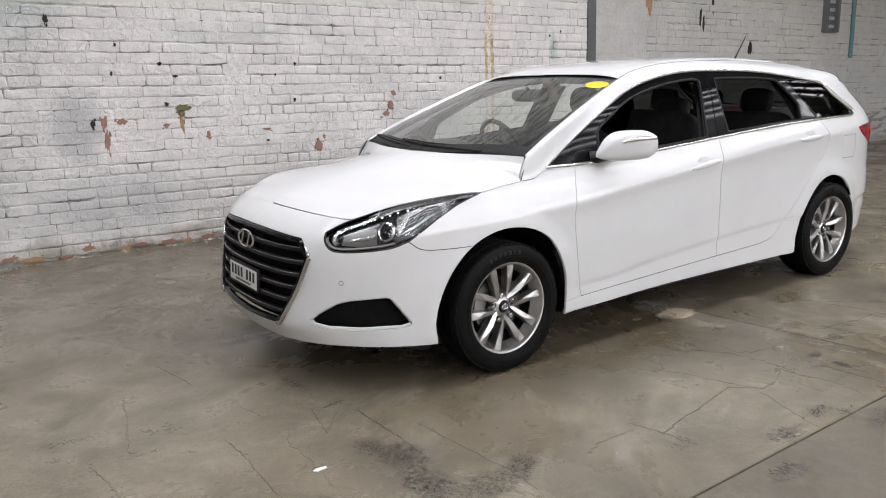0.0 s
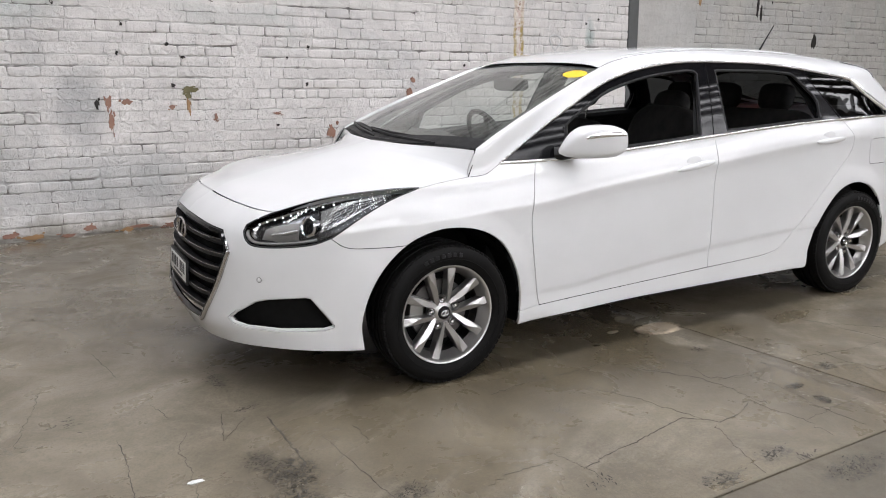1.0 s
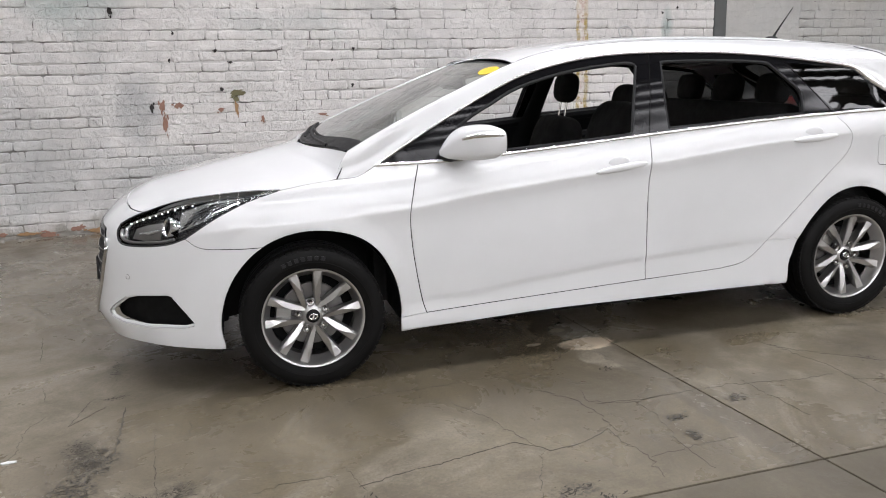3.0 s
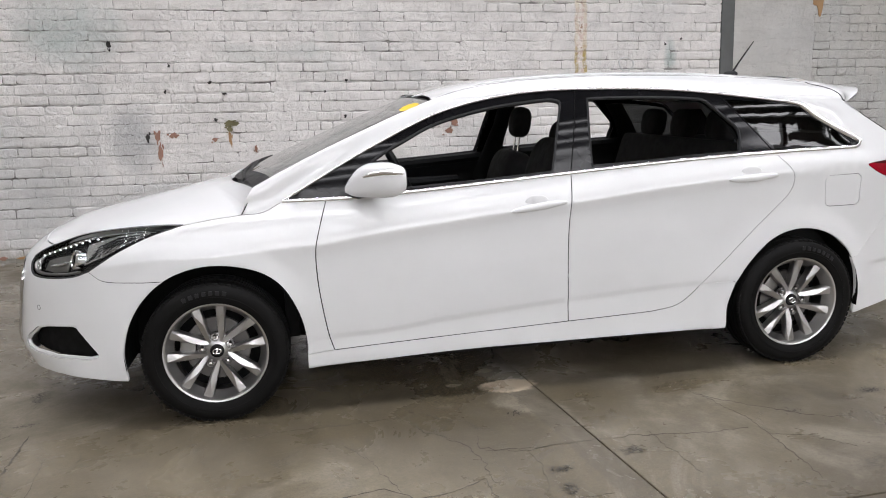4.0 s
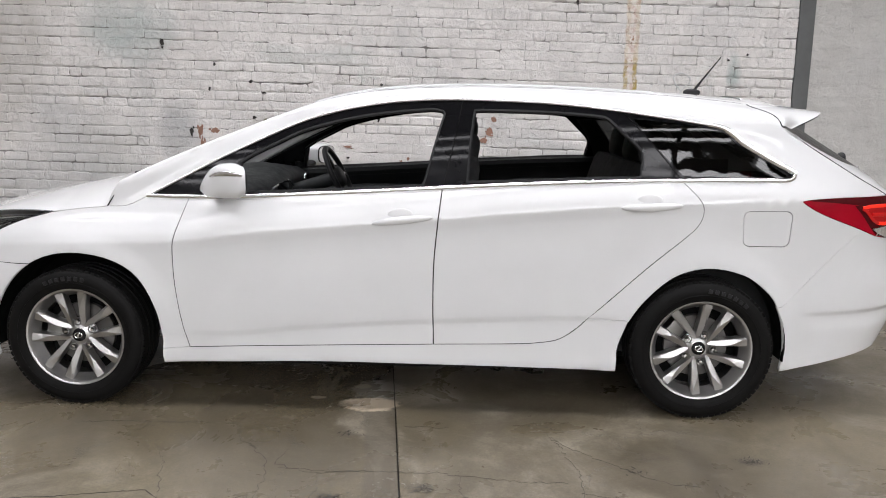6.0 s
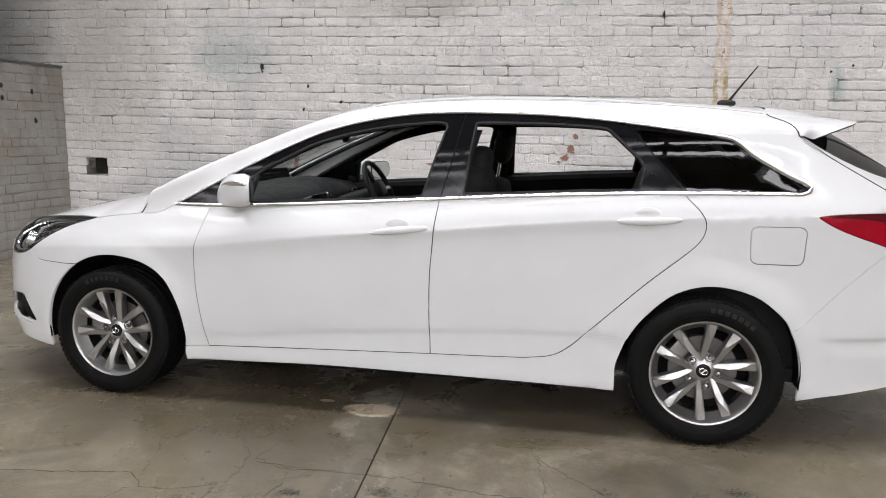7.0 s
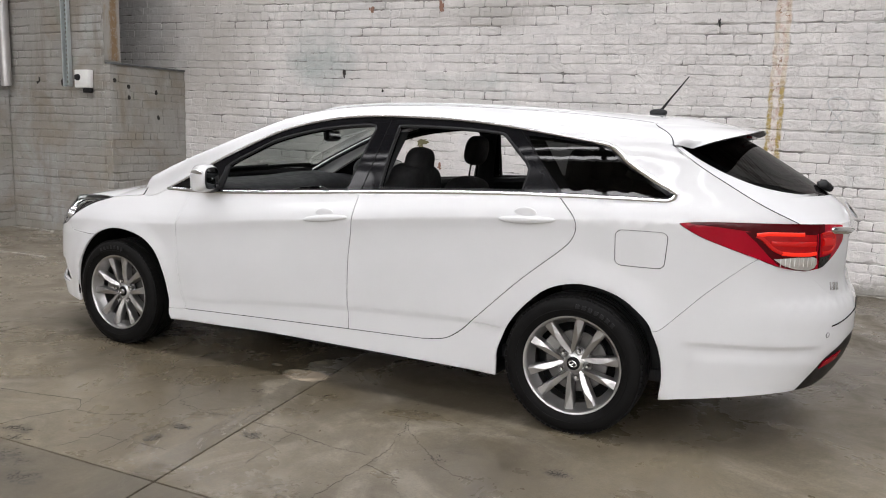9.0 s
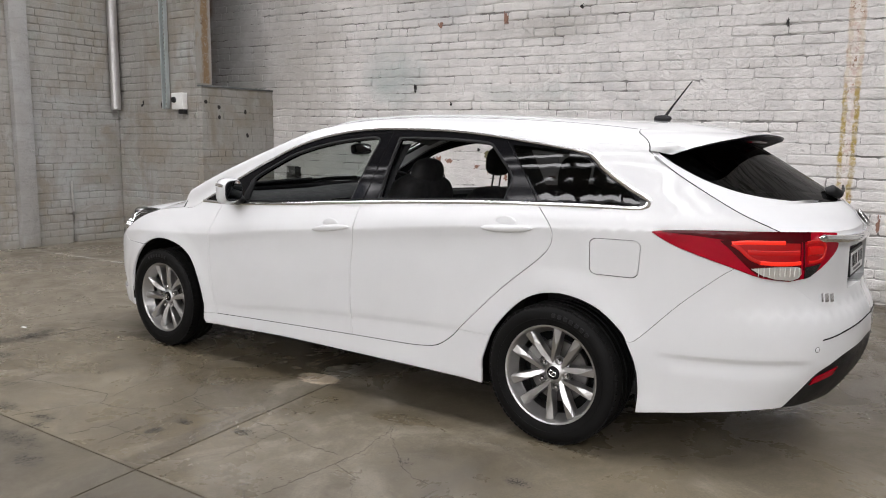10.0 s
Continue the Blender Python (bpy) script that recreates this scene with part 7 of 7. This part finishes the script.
BRICK_TOP = 3.35
hole_at = (-3.275, -3.01, .798, .984)
facing = pose(0, WALL_Y, 0)
bm = bmesh.new()
for x0, x1, y0, z0, z1 in ((ROOM_X0 - .3, hole_at[0], .0070, 0, ROOM_H), (hole_at[1], 4.90, .0070, 0, ROOM_H), (hole_at[0], hole_at[1], .0070, 0, hole_at[2]), (hole_at[0], hole_at[1], .0070, hole_at[3], ROOM_H), (hole_at[0], hole_at[1], .22, hole_at[2], hole_at[3])):
    piece = box_bm(x0, x1, WALL_Y + y0, WALL_Y + .35, z0, z1)
    me = bpy.data.meshes.new("tmp")
    piece.to_mesh(me)
    piece.free()
    bm.from_mesh(me)
    bpy.data.meshes.remove(me)
wall_main = tagged(part("wall_back", bm, MORTAR, None, smooth=False), "old brick wall under flaking white paint", "wall", kind="structure")


def round_hole(places):
    """Cuts back the bricks that would stand in the opening."""
    out = []
    for x, z, length, proud in places:
        middle = z + SLOPE * x + .046
        if hole_at[2] < middle < hole_at[3] and x < hole_at[1] and x + length > hole_at[0]:
            out += [(a, z, b - a, proud) for a, b in ((x, hole_at[0]), (hole_at[1], x + length)) if b - a > .025]
        else:
            out.append((x, z, length, proud))
    return out


brick_wall(wall_main, round_hole(lay_bricks(ROOM_X0, 4.90, 0.02, BRICK_TOP, 3)), facing, MESHES, lambda x, z: -1.2 < x < 1.3 and 1.05 < z < 2.6, SLOPE, 5)

# dark upright strip, rendered panel, and the brick wall beyond it
tagged(part("pipe_chase", box_bm(4.905, 5.05, WALL_Y - .012, WALL_Y + .33, 0, ROOM_H, .006), DARK_STEEL, None), "dark grey steel upright let into the wall", "post", kind="structure")
panel_bm = box_bm(5.05, 6.0, WALL_Y - .004, WALL_Y + .34, 0, ROOM_H)
tagged(part("wall_render", panel_bm, RENDER, None, smooth=False), "smooth grey cement-rendered pier between brickwork", "wall", kind="structure")
PALE_MESHES = {}
for key, me in MESHES.items():
    PALE_MESHES[key] = me.copy()
    PALE_MESHES[key].materials[0] = BRICK_PALE
wall_right = block("wall_back_right", 6.0, ROOM_X1 + .3, WALL_Y + .006, WALL_Y + .36, 0, ROOM_H, MORTAR_PALE, "old brick wall under dull grey-white paint")
brick_wall(wall_right, lay_bricks(6.0, ROOM_X1, 0.9, 2.9, 11), facing, PALE_MESHES, lambda x, z: False, SLOPE, 6)

# left wall, stub wall and the low block in the corner
wall_left = block("wall_left", ROOM_X0 - .35, ROOM_X0 - .006, ROOM_Y0, WALL_Y + .01, 0, ROOM_H, MORTAR_GREY, "grey-white painted brick side wall")
facing_left = Matrix.Translation((ROOM_X0, 0, 0)) @ pose(0, 0, 0, 0, 0, 90)
brick_wall(wall_left, lay_bricks(-.6, 3.08, 0.02, 3.5, 21), facing_left, GREY_MESHES, lambda x, z: False, 0, 7)
wall_stub = block("wall_stub", ROOM_X0 - .01, -3.592, 3.096, 3.33, 0, ROOM_H, MORTAR_GREY, "grey-white painted brick stub wall")
brick_wall(wall_stub, lay_bricks(ROOM_X0, -3.592, 0.02, 3.5, 22), pose(0, 3.09, 0), GREY_MESHES, lambda x, z: True, 0, 8)
low_block = block("wall_low_block", -4.4, -3.506, 3.098, WALL_Y + .02, 0, 1.955, MORTAR_GREY, "low thick block of painted brickwork in the corner")
brick_wall(low_block, lay_bricks(3.09, WALL_Y + .01, 0.02, 1.86, 23), Matrix.Translation((-3.50, 0, 0)) @ pose(0, 0, 0, 0, 0, 90), GREY_MESHES, lambda x, z: True, 0, 9)
brick_wall(low_block, lay_bricks(-3.594, -3.503, 0.02, 1.86, 25), pose(0, 3.092, 0), GREY_MESHES, lambda x, z: True, 0, 10)
# dark strip drawn for the shadow line at the block's upper edge
tagged(part("ledge", box_bm(-3.585, -3.482, 3.10, WALL_Y - .005, 1.953, 1.975, .006), DARK_STEEL, None), "dark rusted plate on top of the low brick block", "ledge", kind="structure")

# unseen far walls and roof, behind the camera and above; pale walls bounce light
block("wall_front", ROOM_X0 - .35, ROOM_X1 + .35, ROOM_Y0 - .3, ROOM_Y0, 0, ROOM_H, HALL, "plain rendered wall of the hall")
block("wall_right", ROOM_X1, ROOM_X1 + .3, ROOM_Y0, WALL_Y + .01, 0, ROOM_H, HALL, "plain rendered end wall of the hall")
bm = bmesh.new()


def add_box(*size):
    sub = box_bm(*size)
    me = bpy.data.meshes.new("tmp")
    sub.to_mesh(me)
    sub.free()
    bm.from_mesh(me)
    bpy.data.meshes.remove(me)


add_box(ROOM_X0 - .4, ROOM_X1 + .4, ROOM_Y0 - .3, WALL_Y + .36, ROOM_H + .40, ROOM_H + .46)
y = ROOM_Y0 - .2
while y < WALL_Y:
    near = -12 < y < -3.8
    add_box(ROOM_X0 - .3, ROOM_X1 + .3, y, y + (.23 if near else .45 if y < -12 else .28), ROOM_H, ROOM_H + .06)
    y += 1.6 if y < -13 else .4 if near else .8
add_box(ROOM_X0 - .3, ROOM_X1 + .3, -3.7, -.32, ROOM_H + .08, ROOM_H + .14)
for k in range(14):
    add_box(-4.6 + 1.5 * k, -4.52 + 1.5 * k, -9.5, -3.7, ROOM_H + .07, ROOM_H + .13)
add_box(15.9, ROOM_X1 + .4, ROOM_Y0 - .3, WALL_Y + .36, ROOM_H + .08, ROOM_H + .14)
tagged(part("ceiling", bm, ROOF, None, smooth=False), "glazed roof between dark bars", "ceiling", kind="structure")

# unseen beams, added for pale streaks mirrored in the car's glass
for y in (-9.5, -3.72, -1.6):
    tagged(part("roof_beam", box_bm(ROOM_X0 - .3, ROOM_X1 + .3, y - .03, y + .03, ROOM_H - .10, ROOM_H + .08, .01), PIPE_WHITE, None, smooth=False), "pale painted steel roof beam", "beam", kind="structure")
# ---- fixtures on the left ----
pipe = part("downpipe", lathe_bm([(.052, 1.70), (.060, 1.702), (.060, ROOM_H), (.052, ROOM_H)], 24, "z"), PIPE_STEEL, None, matrix=Matrix.Translation((ROOM_X0 + .085, 3.00, 0)))
tagged(pipe, "pale painted steel pipe hanging down the wall", "pipe")
stub = part("floor_stub_pipe", tube_bm([(ROOM_X0 + .03, 2.37, .02), (ROOM_X0 + .03, 2.37, .40), (ROOM_X0 + .03, 2.36, .79)], .014, 10), PIPE_STEEL, None)
tagged(stub, "short pale pipe rising from the floor along the wall", "pipe")
pil = part("wall_pier", box_bm(ROOM_X0 - .01, ROOM_X0 + .10, 1.68, 1.90, 0, ROOM_H, .03), RENDER_GREY, None)
tagged(pil, "slim rendered pier on the side wall", "pier", kind="structure")
tray = thing("cable_tray", "perforated galvanised cable tray on the wall", "cable tray", at=Matrix.Translation((-4.13, 3.055, 0)))
for x in (-.045, .045):
    part("tray_edge", box_bm(x - .006, x + .006, -.030, .020, 1.70, ROOM_H, .002, 1), GALV, tray, "folded tray edge", smooth=False)
for k in range(38):
    part("tray_rung", box_bm(-.040, .040, .008, .014, 1.72 + k * .05, 1.742 + k * .05), GALV, tray, smooth=False)
sock = thing("isolator_box", "white plastic isolator box with a round black switch", "switch box", at=Matrix.Translation((-3.86, 3.05, 1.785)))
part("box_body", box_bm(-.105, .105, -.045, .035, -.10, .10, .012), CREAM_BOX, sock)
part("switch_knob", lathe_bm([(0, -.075), (.030, -.073), (.036, -.06), (.036, -.04)], 24), BLACK, sock, "round black rotary switch", matrix=Matrix.Translation((-.045, 0, .015)))
part("cable_gland", box_bm(.0, .10, -.03, .03, -.155, -.10, .01), BLACK, sock, "black cable gland under the box")

# ---- marks on the back wall ----
def mark(name, x, z, rx, rz, seed, mat, label, y=WALL_Y - .009):
    r0 = random.Random(seed + 1)
    bm = bmesh.new()
    bits = [(x, z, rx, rz)] + [(x + r0.uniform(-1.5, 1.5) * rx, z + r0.uniform(-1.5, 1.5) * rz, rx * r0.uniform(.12, .4), rz * r0.uniform(.12, .4)) for k in range(3 if max(rx, rz) > .02 else 1)]
    for k, (cx, cz, ax, az) in enumerate(bits):
        piece = slab_bm([(a, y + .012, b) for a, b in splat(cx, cz, ax * .95, az * .95, seed + k, 40, .55)], Vector((0, -.0128 + .0003 * k, 0)))
        me = bpy.data.meshes.new("tmp")
        piece.to_mesh(me)
        piece.free()
        bm.from_mesh(me)
        bpy.data.meshes.remove(me)
    return tagged(part(name, bm, mat, wall_main, smooth=False), label)


for x, z, rx, rz, kind in ((-.155, 1.190, .062, .030, 1), (-.163, 1.150, .024, .030, 1), (-.158, 1.050, .015, .070, 3), (-.813, 1.09, .020, .055, 0), (-.800, .945, .022, .075, 0), (-.897, 1.095, .018, .040, 2), (-.665, 1.105, .035, .030, 0),
                           (-.304, 1.054, .026, .018, 0), (.068, .950, .014, .035, 0), (-.300, 1.579, .017, .014, 2), (-.280, 1.233, .017, .018, 2), (-1.149, 1.93, .017, .036, 2), (1.161, .783, .040, .060, 0),
                           (2.001, 1.131, .030, .045, 0), (1.955, 1.04, .040, .025, 0), (2.055, 1.244, .022, .030, 0), (.961, 1.559, .013, .013, 2), (.934, 1.221, .012, .018, 2), (.751, 1.464, .010, .010, 2),
                           (-.181, 1.471, .022, .010, 2), (-.705, 1.507, .010, .018, 2), (.641, .965, .035, .012, 0), (-.651, 1.735, .010, .015, 2), (2.661, 1.384, .012, .012, 2), (.632, .859, .014, .010, 2),
                           (-.798, 2.606, .025, .030, 0), (.034, 2.60, .022, .055, 0), (.901, 2.656, .018, .018, 2), (2.818, 2.356, .010, .035, 2), (3.617, .66, .012, .060, 0), (4.271, 1.83, .009, .012, 2), (4.446, 1.885, .010, .010, 2)):
    mark("paint_gap", x, z, rx, rz, int(abs(x * 1000) + z * 100), (RED_BRICK, MOSS, HOLE, OCHRE)[kind], ("bare red brick where paint has flaked", "olive patch where paint has flaked", "small dark hole in the brickwork", "ochre patch where paint has flaked")[kind])
r0 = random.Random(9)
for k in range(16):
    mark("paint_gap", -2.7 + .21 * k + r0.uniform(-.06, .06), r0.uniform(.015, .075), r0.uniform(.035, .095), r0.uniform(.012, .026), 700 + k, RED_BRICK if k % 3 else OCHRE, "bare red brick along the foot of the wall")
for line in (((3.758, 1.672), (3.800, 1.702), (3.867, 1.700), (3.925, 1.640), (3.870, 1.570), (3.815, 1.500), (3.780, 1.420), (3.771, 1.368)), ((3.758, 1.672), (3.780, 1.610), (3.850, 1.520), (3.900, 1.440), (3.973, 1.307))):
    tagged(part("scrawl", tube_bm([(x, WALL_Y - .001, z) for x, z in curve(line, 6)], .0075, 6, .6), SCRAWL, wall_main), "faint grey loop scrawled on the white paint")
# a square opening in the brickwork, near the corner
frame_bm = box_bm(hole_at[0] + .004, hole_at[1] - .004, WALL_Y + .16, WALL_Y + .216, hole_at[2] + .004, hole_at[3] - .004)
part("wall_opening", frame_bm, HOLE, wall_main, "dark back of a square opening in the brick wall", smooth=False)

# worn painted line on the floor, near the corner
V, F = ribbon(((-4.9, 1.70), (-4.22, 1.733), (-3.67, 1.757), (-3.12, 1.758), (-2.95, 1.757)), .042, 77, .003)
tagged(mesh_object("floor_line", V, F, LINE_WHITE, floor, smooth=False), "worn white painted line on the concrete")

# rust run down the end of the stub wall, and bolt holes in the corner's brickwork
tagged(part("rust_stain", box_bm(-3.593, -3.586, 3.105, 3.325, 2.00, ROOM_H), RUST, wall_stub, smooth=False), "brown rust run on the end of the wall")
for x, z in ((-4.677, 1.779), (-4.256, 1.749)):
    tagged(part("bolt_hole", slab_bm([(a, 3.098, b) for a, b in splat(x, z, .028, .045, int(z * 999), 18, .3)], Vector((0, -.013, 0))), HOLE, wall_stub, smooth=False), "dark bolt hole in the brickwork")
for y, z in ((3.344, 1.718), (3.764, 1.678), (3.791, 1.379), (3.15, 1.777), (3.35, 1.60)):
    tagged(part("bolt_hole", slab_bm([(-3.508, a, b) for a, b in splat(y, z, .020, .026, int(z * 999), 18, .3)], Vector((.013, 0, 0))), HOLE, low_block, smooth=False), "dark bolt hole in the brickwork")

# cable ladder and thin pipe on the wall beyond the pier
ladder = thing("cable_ladder", "dark grey steel cable ladder on the wall", "cable tray", at=Matrix.Translation((10.47, WALL_Y - .05, 0)))
for x in (-.17, .17):
    part("ladder_rail", box_bm(x - .03, x + .03, -.04, .045, 1.91, ROOM_H - .02, .004, 1), DARK_STEEL, ladder, smooth=False)
part("ladder_back", box_bm(-.14, .14, .03, .045, 1.91, ROOM_H - .02), DARK_STEEL, ladder, smooth=False)
for k in range(16):
    part("ladder_rung", box_bm(-.11, .11, .005, .028, 1.98 + k * .13, 2.03 + k * .13), GALV, ladder, smooth=False)
pipe_thin = part("thin_pipe", tube_bm([(11.20, WALL_Y - .03, 1.50), (11.20, WALL_Y - .03, 3.0), (11.20, WALL_Y - .03, ROOM_H - .02)], .035, 10), TEAL, None)
tagged(pipe_thin, "thin teal painted pipe down the wall", "pipe")
for x, z, rx, rz in ((8.333, 1.66, .05, .09), (7.13, 2.10, .02, .12), (7.40, 2.28, .02, .16), (7.20, 2.02, .02, .10)):
    tagged(part("wall_hole", slab_bm([(a, WALL_Y + .010, b) for a, b in splat(x, z, rx, rz, int(x * 99), 26, .4)], Vector((0, -.0145, 0))), HOLE, wall_right, smooth=False), "dark broken-out joint in the brickwork")
tagged(part("wall_stain", slab_bm([(a, WALL_Y + .010, b) for a, b in splat(6.04, 2.42, .07, .30, 5, 30, .4)], Vector((0, -.0145, 0))), OCHRE, wall_right, smooth=False), "ochre bare strip beside the rendered pier")

# crumbs of mortar and paint along the foot of the walls
r0 = random.Random(31)
V, F = [], []
for k in range(420):
    u = r0.random()
    if k < 110:
        px, py = r0.uniform(-5.15, -3.6), 3.06 - abs(r0.gauss(0, .06))
    elif k < 190:
        px, py = ROOM_X0 + .03 + abs(r0.gauss(0, .05)), r0.uniform(.2, 3.0)
    else:
        px, py = -3.4 + 3.6 * u, WALL_Y - .03 - abs(r0.gauss(0, .045))
    size = r0.uniform(.004, .016) * (1 + (r0.random() < .06))
    base = len(V)
    turn = r0.uniform(0, 6.28)
    for j in range(4):
        a = turn + 1.571 * j
        V.append((px + size * r0.uniform(.6, 1.2) * math.cos(a), py + size * r0.uniform(.6, 1.2) * math.sin(a), .0002))
    V.append((px, py, size * r0.uniform(.35, .8)))
    F += [(base + j, base + (j + 1) % 4, base + 4) for j in range(4)]
tagged(mesh_object("wall_crumbs", V, F, BRICK, None, smooth=False), "crumbs of fallen mortar and paint along the walls", "debris", kind="stuff")
